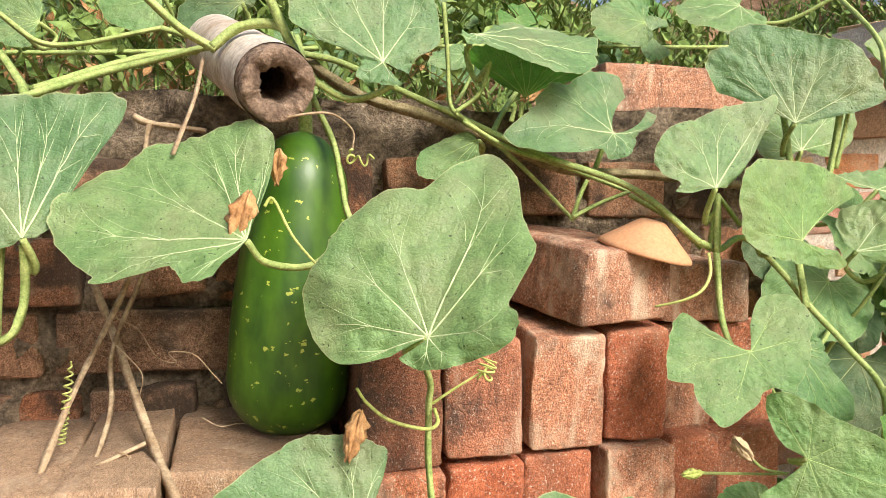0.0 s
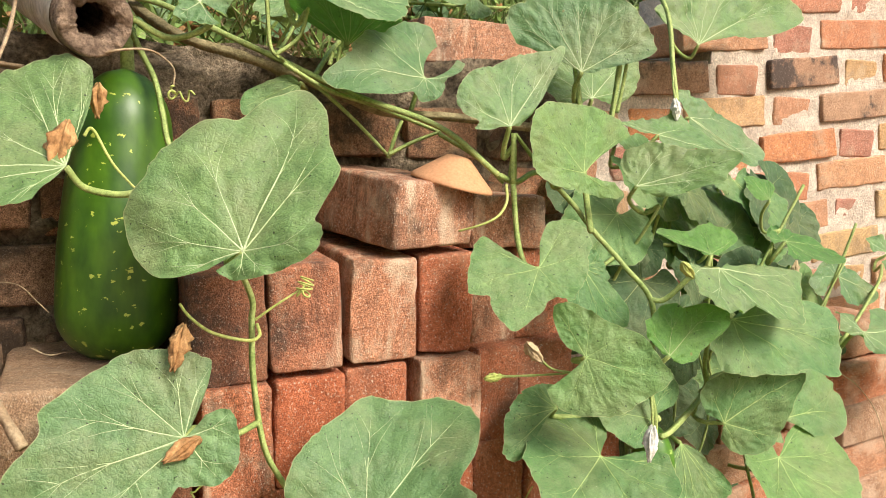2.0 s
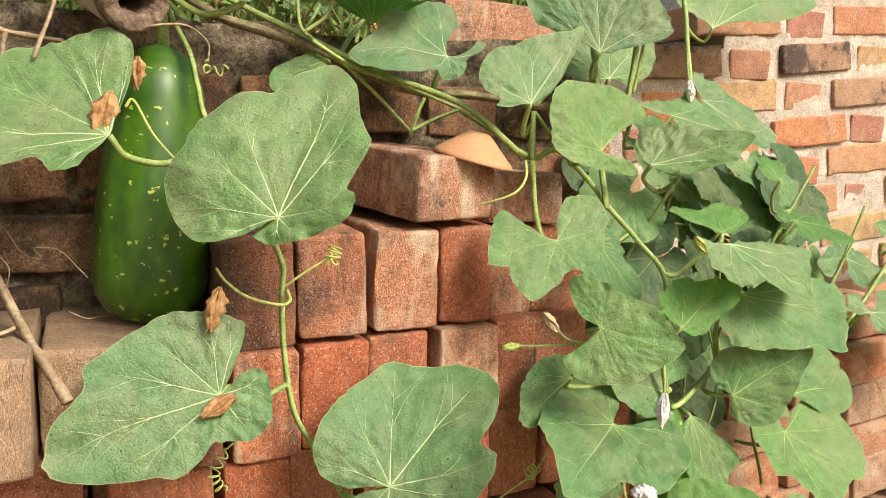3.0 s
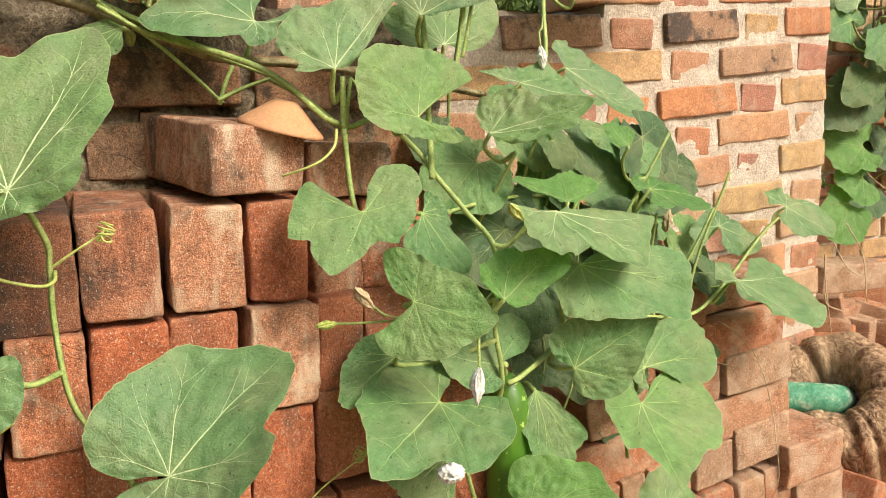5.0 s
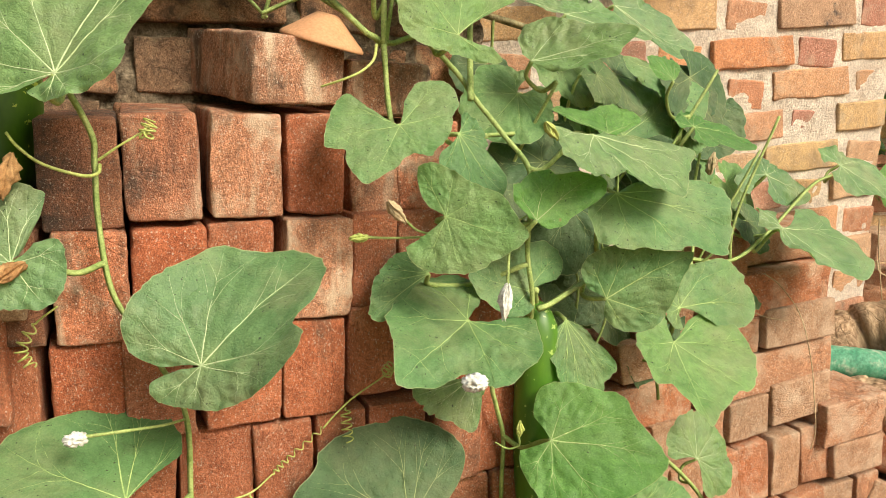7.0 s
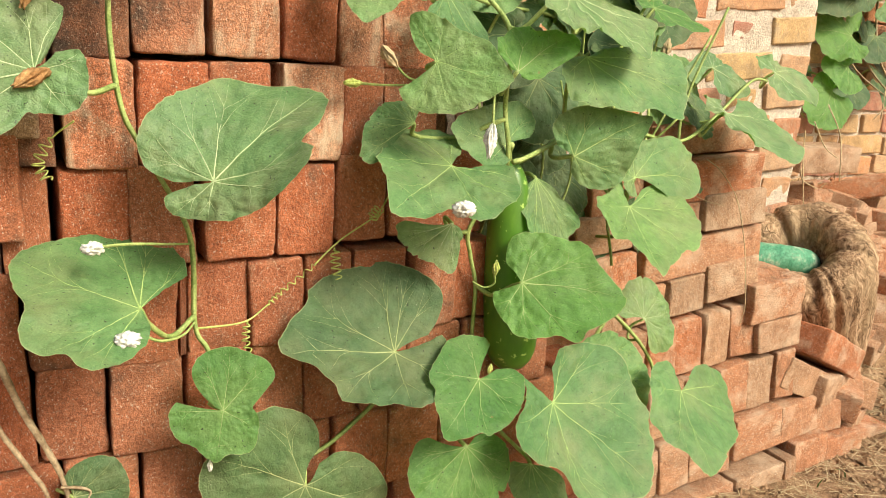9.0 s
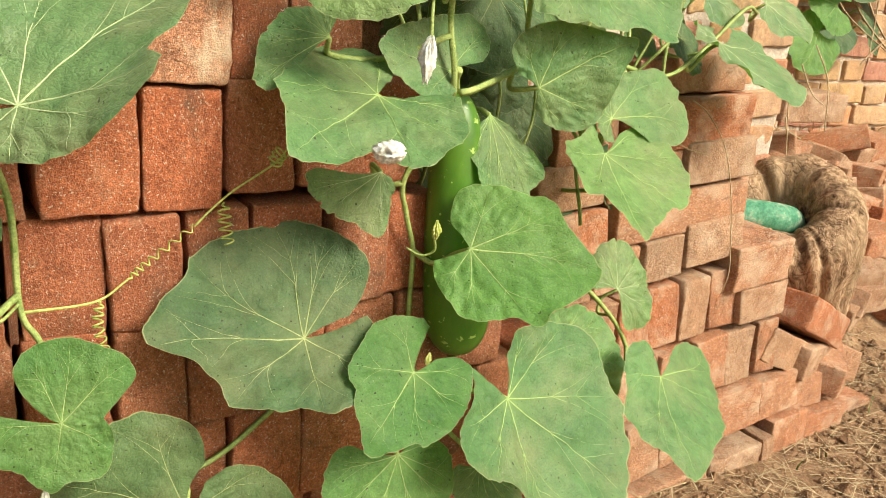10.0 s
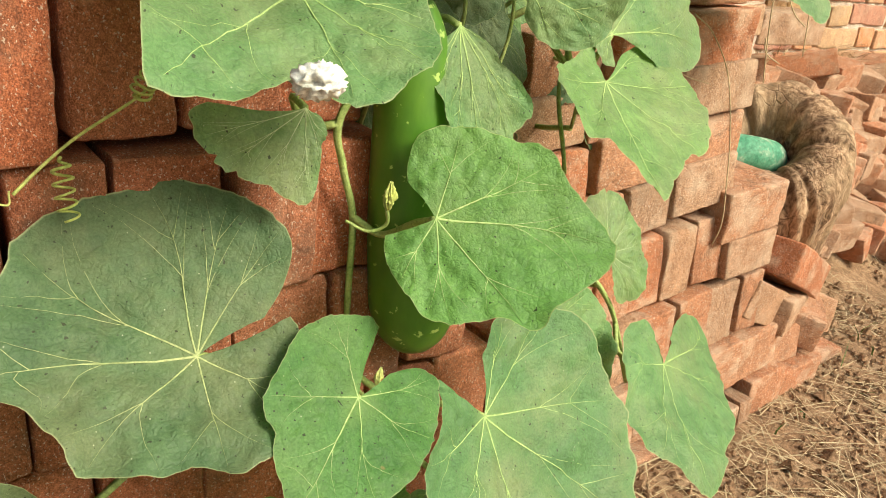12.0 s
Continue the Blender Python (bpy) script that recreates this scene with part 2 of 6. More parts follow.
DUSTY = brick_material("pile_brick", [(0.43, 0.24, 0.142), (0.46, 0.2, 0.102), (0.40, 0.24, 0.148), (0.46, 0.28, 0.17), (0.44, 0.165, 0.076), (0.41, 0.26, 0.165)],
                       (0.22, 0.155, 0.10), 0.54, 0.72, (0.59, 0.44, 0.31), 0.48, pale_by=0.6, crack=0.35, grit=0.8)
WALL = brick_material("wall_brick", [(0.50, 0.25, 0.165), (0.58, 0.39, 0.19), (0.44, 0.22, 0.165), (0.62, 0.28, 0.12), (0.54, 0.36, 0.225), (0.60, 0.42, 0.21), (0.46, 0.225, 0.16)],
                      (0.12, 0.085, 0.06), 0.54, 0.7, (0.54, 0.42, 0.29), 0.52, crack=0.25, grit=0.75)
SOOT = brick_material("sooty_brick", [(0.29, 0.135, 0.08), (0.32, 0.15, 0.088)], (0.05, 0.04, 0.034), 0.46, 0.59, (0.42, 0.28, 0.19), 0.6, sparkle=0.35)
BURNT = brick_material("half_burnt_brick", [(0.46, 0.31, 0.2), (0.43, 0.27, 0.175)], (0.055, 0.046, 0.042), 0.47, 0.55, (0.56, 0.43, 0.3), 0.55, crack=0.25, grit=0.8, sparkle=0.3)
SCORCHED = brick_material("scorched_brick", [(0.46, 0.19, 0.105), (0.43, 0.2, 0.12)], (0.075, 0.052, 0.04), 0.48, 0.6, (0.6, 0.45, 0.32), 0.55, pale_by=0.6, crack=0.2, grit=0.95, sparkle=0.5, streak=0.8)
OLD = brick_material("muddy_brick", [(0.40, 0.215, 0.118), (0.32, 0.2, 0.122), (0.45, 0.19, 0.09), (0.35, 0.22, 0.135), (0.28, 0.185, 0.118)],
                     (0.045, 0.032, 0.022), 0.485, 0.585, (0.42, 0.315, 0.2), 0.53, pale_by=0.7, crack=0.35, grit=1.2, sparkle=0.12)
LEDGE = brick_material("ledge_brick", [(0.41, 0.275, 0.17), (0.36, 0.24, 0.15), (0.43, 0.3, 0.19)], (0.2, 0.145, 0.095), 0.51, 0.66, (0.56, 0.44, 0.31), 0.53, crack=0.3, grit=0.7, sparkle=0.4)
MORTAR = rough_material("sand_mortar", [(0.3, (0.54, 0.43, 0.33)), (0.7, (0.80, 0.70, 0.58))], 38.0, 260.0, 0.95, 1.0, 0.012, tone=0.4)
MUD = rough_material("mud_mortar", [(0.32, (0.07, 0.052, 0.034)), (0.46, (0.23, 0.175, 0.115)), (0.58, (0.37, 0.285, 0.19)), (0.72, (0.5, 0.4, 0.28))], 34.0, 210.0, 0.97, 1.0, 0.025, tone=0.65)
SOIL = rough_material("dry_soil", [(0.28, (0.15, 0.085, 0.045)), (0.5, (0.33, 0.2, 0.112)), (0.72, (0.48, 0.33, 0.2))], 26.0, 150.0, 0.97, 1.0, 0.016, tone=0.4)
LEAF = leaf_material("gourd_leaf", (0.168, 0.283, 0.112), (0.125, 0.23, 0.086), (0.31, 0.315, 0.17), 0.5)
YOUNG = leaf_material("young_leaf", (0.15, 0.31, 0.085), (0.105, 0.245, 0.06), (0.235, 0.335, 0.125), 0.35, 0.4, 0.28)
# also colours filler leaves whose darkness stands in for shade
AGED_SHADED = leaf_material("old_shaded_leaf", (0.10, 0.165, 0.072), (0.074, 0.13, 0.055), (0.20, 0.195, 0.10), 0.4, 0.15, 0.16)
MATURE = leaf_material("mature_leaf", (0.164, 0.293, 0.108), (0.118, 0.23, 0.08), (0.28, 0.29, 0.145), 0.45, 0.22, 0.25)
VEIN = rough_material("leaf_vein", [(0.3, (0.38, 0.50, 0.24)), (0.7, (0.52, 0.60, 0.33))], 40.0, 300.0, 0.6, 0.1, 0.001)
VEIN_YOUNG = rough_material("young_leaf_vein", [(0.3, (0.28, 0.43, 0.13)), (0.7, (0.42, 0.54, 0.2))], 40.0, 300.0, 0.6, 0.1, 0.001)
VEIN_OLD = rough_material("old_leaf_vein", [(0.3, (0.24, 0.30, 0.11)), (0.7, (0.38, 0.42, 0.19))], 40.0, 300.0, 0.6, 0.1, 0.001)
STEM = rough_material("green_stem", [(0.3, (0.2, 0.285, 0.07)), (0.7, (0.42, 0.49, 0.17))], 60.0, 420.0, 0.6, 0.8, 0.002, 0.3)
WOODY = rough_material("woody_stem", [(0.3, (0.13, 0.10, 0.045)), (0.7, (0.42, 0.35, 0.19))], 70.0, 330.0, 0.85, 1.0, 0.004)
DRY = rough_material("dry_stem", [(0.3, (0.2, 0.125, 0.065)), (0.7, (0.50, 0.39, 0.25))], 60.0, 300.0, 0.85, 0.6, 0.002)
WITHERED = rough_material("withered_petal", [(0.3, (0.26, 0.12, 0.04)), (0.7, (0.56, 0.34, 0.15))], 60.0, 300.0, 0.8, 0.6, 0.002)
PETAL = rough_material("white_petal", [(0.3, (0.62, 0.62, 0.52)), (0.7, (0.85, 0.84, 0.78))], 60.0, 300.0, 0.7, 0.5, 0.002)
TENDRIL = rough_material("tendril", [(0.3, (0.36, 0.42, 0.10)), (0.7, (0.5, 0.52, 0.18))], 40.0, 300.0, 0.55, 0.1, 0.001)
CLAY = rough_material("terracotta", [(0.3, (0.48, 0.235, 0.115)), (0.7, (0.58, 0.31, 0.16))], 14.0, 280.0, 0.85, 0.3, 0.0015, tone=0.2)
BARK = wood_material("old_log")
DEADWOOD = rough_material("rotten_core", [(0.3, (0.10, 0.065, 0.045)), (0.7, (0.36, 0.26, 0.18))], 60.0, 240.0, 0.95, 1.0, 0.006)
POLE_SKIN = rough_material("weathered_pole_skin", [(0.35, (0.36, 0.27, 0.18)), (0.62, (0.62, 0.56, 0.48))], 14.0, 140.0, 0.6, 0.3, 0.002)
GREEN_PIPE = rough_material("green_plastic", [(0.36, (0.05, 0.2, 0.11)), (0.52, (0.1, 0.28, 0.165)), (0.68, (0.40, 0.45, 0.33))], 34.0, 180.0, 0.7, 0.3, 0.001, 0.3)
STRAW = rough_material("straw", [(0.3, (0.36, 0.27, 0.15)), (0.7, (0.56, 0.45, 0.28))], 20.0, 200.0, 0.85, 0.1, 0.001)
GRASS = rough_material("grass", [(0.3, (0.05, 0.10, 0.02)), (0.7, (0.19, 0.25, 0.06))], 6.0, 100.0, 0.6, 0.1, 0.001)
WEED = rough_material("weed_leaf", [(0.3, (0.08, 0.17, 0.03)), (0.7, (0.28, 0.36, 0.1))], 7.0, 120.0, 0.55, 0.2, 0.001)


def gourd_material(name, base, dark, speckle):
    mat, nt, bsdf = graph(name)
    vec, rnd = coords(nt)
    squash = nt.nodes.new("ShaderNodeMapping")
    squash.inputs["Scale"].default_value = (1.0, 1.0, 0.45)
    nt.links.new(vec, squash.inputs["Vector"])
    stripes = noise_tex(nt, squash.outputs[0], 55.0, 3.0)
    col = mix(nt, ramp(nt, stripes, [(0.35, (0, 0, 0)), (0.7, (1, 1, 1))]), dark, base)
    flat = nt.nodes.new("ShaderNodeMapping")
    flat.inputs["Scale"].default_value = (1.0, 1.0, 1.35)
    nt.links.new(vec, flat.inputs["Vector"])
    warp = node(nt, "ShaderNodeTexNoise", Scale=220.0, Detail=3.0)
    nt.links.new(flat.outputs[0], warp.inputs["Vector"])
    shake = nt.nodes.new("ShaderNodeVectorMath")
    shake.operation = "MULTIPLY_ADD"
    shake.inputs[1].default_value = (0.012, 0.012, 0.012)
    nt.links.new(warp.outputs["Color"], shake.inputs[0])
    nt.links.new(flat.outputs[0], shake.inputs[2])
    for scale, width, share in ((52.0, 0.145, 0.5), (105.0, 0.17, 0.62)):
        cell = node(nt, "ShaderNodeTexVoronoi", Scale=scale)
        nt.links.new(shake.outputs[0], cell.inputs["Vector"])
        spot = ramp(nt, cell.outputs["Distance"], [(width, (0.95, 0.95, 0.95)), (width + 0.05, (0, 0, 0))])
        chosen = ramp(nt, cell.outputs["Color"], [(share, (0, 0, 0)), (share + 0.02, (1, 1, 1))])
        col = mix(nt, mix(nt, 1.0, spot, chosen, "MULTIPLY"), col, speckle)
    nt.links.new(col, bsdf.inputs["Base Color"])
    bsdf.inputs["Roughness"].default_value = 0.42
    bump(nt, bsdf, noise_tex(nt, vec, 130.0, 4.0), 0.12, 0.002)
    return mat


GOURD = gourd_material("gourd_skin", (0.065, 0.15, 0.006), (0.026, 0.08, 0.004), (0.42, 0.48, 0.08))
GOURD_PALE = gourd_material("young_gourd_skin", (0.085, 0.20, 0.014), (0.05, 0.14, 0.01), (0.34, 0.46, 0.12))


# ---- builders ----
def mesh_of(name, bm, material, smooth=True):
    me = bpy.data.meshes.new(name)
    bm.to_mesh(me)
    bm.free()
    me.materials.append(material)
    if smooth:
        for p in me.polygons:
            p.use_smooth = True
    return me


def part(name, bm, material, parent, label="", smooth=True):
    ob = new(name, mesh_of(name, bm, material, smooth))
    if parent:
        ob.parent = parent
    if label:
        tagged(ob, label)
    return ob


def thing(name, label, category, group="", kind="", at=(0, 0, 0)):
    ob = new(name)
    ob.empty_display_size = 0.02
    ob.location = at
    return tagged(ob, label, category, group, kind)


def tube(bm, points, radius, sides=8, taper=1.0, closed=True, wobble=0.0, seed=0.0, ridges=0.0):
    """A round rod along points; radius at the start, radius * taper at the end."""
    pts = [Vector(p) for p in points]
    n = len(pts)
    rings, side = [], None
    for i, p in enumerate(pts):
        d = (pts[min(i + 1, n - 1)] - pts[max(i - 1, 0)]).normalized()
        if side is None:
            side = d.orthogonal().normalized()
        side = (side - d * side.dot(d)).normalized()
        up = d.cross(side)
        r = radius * (1 + (taper - 1) * i / max(1, n - 1))
        if wobble:
            r *= 1 + wobble * noise.noise(p * 90 + Vector((seed, 0, 0)))
        rings.append([bm.verts.new(p + (side * math.cos(a) + up * math.sin(a)) * r * (1 + ridges * math.cos(a * 5))) for a in (math.tau * k / sides for k in range(sides))])
    for a, b in zip(rings, rings[1:]):
        for k in range(sides):
            bm.faces.new((a[k], a[(k + 1) % sides], b[(k + 1) % sides], b[k]))
    if closed:
        bm.faces.new(rings[0][::-1])
        bm.faces.new(rings[-1])


def glide(points, steps=8):
    """A smooth curve through points."""
    p = [Vector(q) for q in points]
    p = [p[0] * 2 - p[1]] + p + [p[-1] * 2 - p[-2]]
    out = []
    for a, b, c, d in zip(p, p[1:], p[2:], p[3:]):
        for k in range(steps):
            t = k / steps
            out.append(0.5 * ((2 * b) + (c - a) * t + (2 * a - 5 * b + 4 * c - d) * t * t + (3 * b - a - 3 * c + d) * t ** 3))
    out.append(p[-2])
    return out


def brick_mesh(name, size, material, seed, cuts=(5, 3, 3), wear=0.004, chips=0.0, bow=1.0):
    """A hand-moulded brick: warped faces, rounded uneven edges, knocked-off corners. Its long side lies along x, centred."""
    half = [s / 2 for s in size]
    off = Vector((seed * 7.3, seed * 3.1, seed * 5.7))
    round_by = wear * 1.15
    lines = []
    for h, cut in zip(half, cuts):
        inner = h - round_by
        edge = [h, h - round_by * 0.30, h - round_by * 0.62]
        lines.append([-e for e in edge] + [-inner + 2 * inner * k / (cut - 1) for k in range(cut)] + edge[::-1])
    bm = bmesh.new()
    made = {}
    top = [len(l) - 1 for l in lines]

    def corner(key):
        if key not in made:
            p = Vector([lines[i][key[i]] for i in range(3)])
            r = round_by * (0.75 + 0.7 * noise.noise(p * 21 + off))
            knock = noise.noise(p * 27 + off * 2)
            if chips and knock > 0.15:
                r += chips * 0.16 * (knock - 0.15)
            inner = Vector([max(-h + r, min(h - r, c)) for h, c in zip(half, p)])
            out = p - inner
            edges = sum(abs(c) > 1e-7 for c in out)
            q = inner + out.normalized() * r if edges > 1 else p.copy()
            q += Vector([noise.noise(p * 9 + off + Vector((k * 9.1, 0, 0))) for k in range(3)]) * wear * 0.55 * bow
            q += Vector([noise.noise(p * 26 + off + Vector((k * 6.1, 5, 0))) for k in range(3)]) * wear * 0.34 * bow
            q += Vector([noise.noise(p * 62 + off + Vector((k * 4.7, 3, 0))) for k in range(3)]) * wear * 0.26
            q += Vector([noise.noise(p * 150 + off + Vector((k * 2.7, 8, 0))) for k in range(3)]) * wear * 0.2
            made[key] = bm.verts.new(q)
        return made[key]

    for axis in range(3):
        u, v = (axis + 1) % 3, (axis + 2) % 3
        for end in (0, top[axis]):
            for a in range(top[u]):
                for c in range(top[v]):
                    keys = []
                    for da, dc in ((0, 0), (1, 0), (1, 1), (0, 1)):
                        k = [0, 0, 0]
                        k[axis], k[u], k[v] = end, a + da, c + dc
                        keys.append(corner(tuple(k)))
                    bm.faces.new(keys if end else keys[::-1])
    me = mesh_of(name, bm, material)
    me.set_sharp_from_angle(angle=radians(50))
    return me


def brick_set(name, size, material, count, seed=0, **k):
    return [brick_mesh(name, size, material, seed + i * 1.37, **k) for i in range(count)]


def lay(mesh, parent, x, y, z, rx=0, ry=0, rz=0, name="brick"):
    ob = new(name, mesh)
    ob.parent = parent
    ob.matrix_basis = pose(x, y, z, rx, ry, rz)
    return ob


STEMS = []


def nearest_stem(p):
    best, far = None, 9.0
    for pts in STEMS:
        for q in pts:
            d = (q - p).length
            if 0.018 < d < far:
                best, far = q, d
    return best, far


leaf_count = 0


def leaf(hub, normal, ahead, half, reach, young=False, old=False, mature=False, parent=None, stalk=True, bend=None, ribs=None, fold=None):
    """A broad gourd leaf. hub: where the stalk joins; normal: its upper side; ahead: the way of the midrib; half: degrees
    from the midrib to the notch; reach: the blade's radius at even steps from one side of the notch round to the other;
    bend: how the blade curves out of its plane, along, askew and across; ribs: the main veins, in degrees from the midrib;
    fold: a crease, its degrees from the midrib and how steeply the blade rises on its right."""
    global leaf_count
    leaf_count += 1
    rnd = random.Random(leaf_count * 17)
    hub, n, m = Vector(hub), Vector(normal).normalized(), Vector(ahead).normalized()
    s = n.cross(m).normalized()
    size = max(reach)
    last = len(reach) - 1
    phase, cup, ruff = rnd.uniform(0, 9), rnd.uniform(0.05, 0.14), rnd.uniform(0.016, 0.034)
    if not ribs:
        ribs = [(b + rnd.uniform(-0.035, 0.035)) * half for b in (-0.82, -0.53, -0.26, 0, 0.26, 0.53, 0.82)]
    ribs = sorted(ribs)
    bay = [-half] + ribs + [half]
    drawn = bend is not None

    def radius(deg):
        t = max(0.0, min(last - 0.0001, (deg / half + 1) * last / 2))
        i = int(t)
        t -= i
        a, b, pa, pb = reach[i], reach[i + 1], reach[max(0, i - 1)], reach[min(last, i + 2)]
        return 0.5 * (2 * a + (b - pa) * t + (2 * pa - 5 * a + 4 * b - pb) * t * t + (3 * a - pa - 3 * b + pb) * t ** 3)

    nicks = [] if drawn else [(rnd.uniform(-0.85, 0.85) * half, rnd.uniform(0.02, 0.075), rnd.uniform(1.6, 4.0)) for i in range(4)]

    def nick(deg):
        return sum(d * max(0.0, 1 - abs(deg - a) / w) for a, d, w in nicks)

    def tooth(deg):
        v = min(abs(deg - b) for b in ribs)
        fray = 0.0 if drawn else 0.03 * noise.noise(Vector((deg * 0.07, phase, 0)))
        saw = abs((deg * 0.085 + phase + 0.4 * noise.noise(Vector((deg * 0.05, phase, 7)))) % 1.0 - 0.5)
        return 1 + 0.016 * max(0.0, 1 - v / 2.2) - nick(deg) + 0.018 * (saw - 0.25) + fray + 0.012 * noise.noise(Vector((deg * 0.3, phase, 4)))

    def puff(deg):
        """How far a place between two main veins has swollen: 0 on a vein, 1 midway."""
        for a, b in zip(bay, bay[1:]):
            if a <= deg <= b and b > a:
                return max(0.0, math.sin(math.pi * (deg - a) / (b - a))) ** 0.8 * min(1.0, (b - a) / 38)
        return 0.0

    def spot(deg, f, lift=0.0):
        end = abs(deg) / half
        r = radius(deg) * tooth(deg) * f
        if end > 0.93 and not drawn:
            r *= 1 - 0.16 * ((end - 0.93) / 0.07) ** 2
        a = radians(deg) * (1 - (0.05 if drawn else 0.16) * (1 - f) ** 1.3 * end ** 4)
        w = r / size
        u, v = r * math.cos(a), r * math.sin(a)
        if drawn:
            h = bend[0] * u * u + bend[1] * u * v + bend[2] * v * v
            if fold:
                q = v * math.cos(radians(fold[0])) - u * math.sin(radians(fold[0]))
                h += fold[1] * ((math.hypot(q, 0.012) - q) / 2 - 0.006)
        else:
            h = -cup * size * w * w + 0.04 * size * abs(math.sin(a)) * w
        h += ruff * size * (0.6 if drawn else 1.0) * math.sin(a * 5 + phase) * f ** 3 + (0.03 if drawn else 0.06) * size * noise.noise(Vector((math.cos(a) * w * 2.2 + phase, math.sin(a) * w * 2.2, phase))) * f
        h += 0.058 * size * (puff(deg) - 0.5) * w * (1 - 0.8 * f)
        h += 0.034 * size * noise.noise(Vector((math.cos(a) * w * 7, math.sin(a) * w * 7, phase * 2))) * f
        h += 0.017 * size * noise.noise(Vector((math.cos(a) * w * 19, math.sin(a) * w * 19, phase * 3))) * min(1.0, f * 2)
        h += 0.017 * size * math.sin(deg * 0.19 + 2.5 * noise.noise(Vector((deg * 0.04, phase, 1)))) * max(0.0, f - 0.72) ** 1.5 * 4
        return hub + m * u + s * v + n * (h + lift)

    turns, rings = 156, 20
    bm = bmesh.new()
    centre = bm.verts.new(hub + n * 0.0)
    grid = []
    for j in range(1, rings + 1):
        f = j / rings
        grid.append([bm.verts.new(spot(-half + 2 * half * k / turns, f)) for k in range(turns + 1)])
    for k in range(turns):
        bm.faces.new((centre, grid[0][k], grid[0][k + 1]))
        for a, b in zip(grid, grid[1:]):
            bm.faces.new((a[k], b[k], b[k + 1], a[k + 1]))
    layer = bm.loops.layers.uv.new("blade")
    place = {centre: (0.0, 0.5)}
    for j, ring in enumerate(grid):
        for k, v in enumerate(ring):
            place[v] = ((j + 1) / rings, k / turns)
    for face in bm.faces:
        for loop in face.loops:
            loop[layer].uv = place[loop.vert]
    # old: tone of aged leaves, and of filler leaves darkened in place of shade
    blade = part("leaf", bm, YOUNG if young else AGED_SHADED if old else MATURE if mature else LEAF, parent)
    tagged(blade, "bright young green leaf" if young else "dark green leaf, dusty with age or toned as shaded" if old else "broad dusty green gourd leaf")
    # veins
    bm = bmesh.new()

    def strip(path, width, thin=0.92):
        prev = None
        for i, (deg, f) in enumerate(path):
            q = spot(deg, f, 0.0004)
            nxt = spot(*path[min(i + 1, len(path) - 1)]) - spot(*path[max(i - 1, 0)])
            across = nxt.cross(n).normalized() * width * (1 - thin * i / (len(path) - 1)) / 2
            row = (bm.verts.new(q - across), bm.verts.new(q + n * width * 0.3), bm.verts.new(q + across))
            if prev:
                bm.faces.new((prev[0], row[0], row[1], prev[1]))
                bm.faces.new((prev[1], row[1], row[2], prev[2]))
            prev = row

    w0 = min(0.00135, size * 0.0105)
    main = max(ribs, key=radius)
    for k, deg in enumerate(ribs):
        big = radius(deg) / size
        sway = rnd.uniform(-6.0, 6.0)
        strip([(deg + sway * math.sin(math.pi * i / 16), 0.92 * i / 16) for i in range(17)], w0 * (1.15 if deg == main else 0.6 + 0.4 * big))
        for side in (-1, 1):
            gap = min([abs(deg - b) for b in bay if (b - deg) * side > 0] or [20])
            if gap < 8:
                continue
            forks = (0.4, 0.66) if big > 0.75 else (0.5,)
            for start in forks:
                f0 = start + rnd.uniform(-0.05, 0.05)
                spread = min(gap * rnd.uniform(0.36, 0.5), 26) * (1.15 - 0.5 * f0)
                strip([(deg + sway * math.sin(math.pi * min(1.0, f0 / 0.92)) * (1 - i / 8) + side * spread * (i / 8) ** 0.85, f0 + (0.95 - f0) * i / 8) for i in range(9)], w0 * 0.36)
    part("vein", bm, VEIN_OLD if old else VEIN_YOUNG if young or mature else VEIN, blade)
    if stalk and parent:
        q, far = nearest_stem(hub - n * 0.03)
        bm = bmesh.new()
        if q is None or far > 0.22:
            q = hub - n * 0.07 + Vector((0, 0.02, -0.04)) - m * 0.02
        first = hub - n * 0.022 - m * 0.012
        midway = (first + q) / 2 - n * 0.012 + Vector((0, 0, -0.008))
        tube(bm, glide([hub - n * 0.001, first, midway, q], 6), 0.0025 if size > 0.07 else 0.0019, 10, 1.15, True, 0.1, 0.0, 0.1)
        part("petiole", bm, STEM, blade)
    return blade


# ---- ground ----
def step(a, b, v):
    t = max(0.0, min(1.0, (v - a) / (b - a)))
    return t * t * (3 - 2 * t)


def ground_height(x, y):
    low = -0.075 + 0.012 * noise.noise(Vector((x * 3, y * 3, 0))) + 0.006 * noise.noise(Vector((x * 17, y * 17, 2)))
    low += 0.50 * step(0.16, 0.75, y) * step(1.3, 1.9, x) + 0.02 * step(1.2, 2.4, x)
    front = 0.24 + 0.24 * step(0.56, 0.62, x)
    bank = 1.06 * step(front, front + 0.06, y) + 0.6 * min(0.8, max(0.0, y - front - 0.06)) + 0.03 * noise.noise(Vector((x * 5, y * 5, 4)))
    return low + (bank if y > front else 0.0) * (1 - step(1.55, 1.66, x)) * (1 - 0.7 * step(3, 9, y))


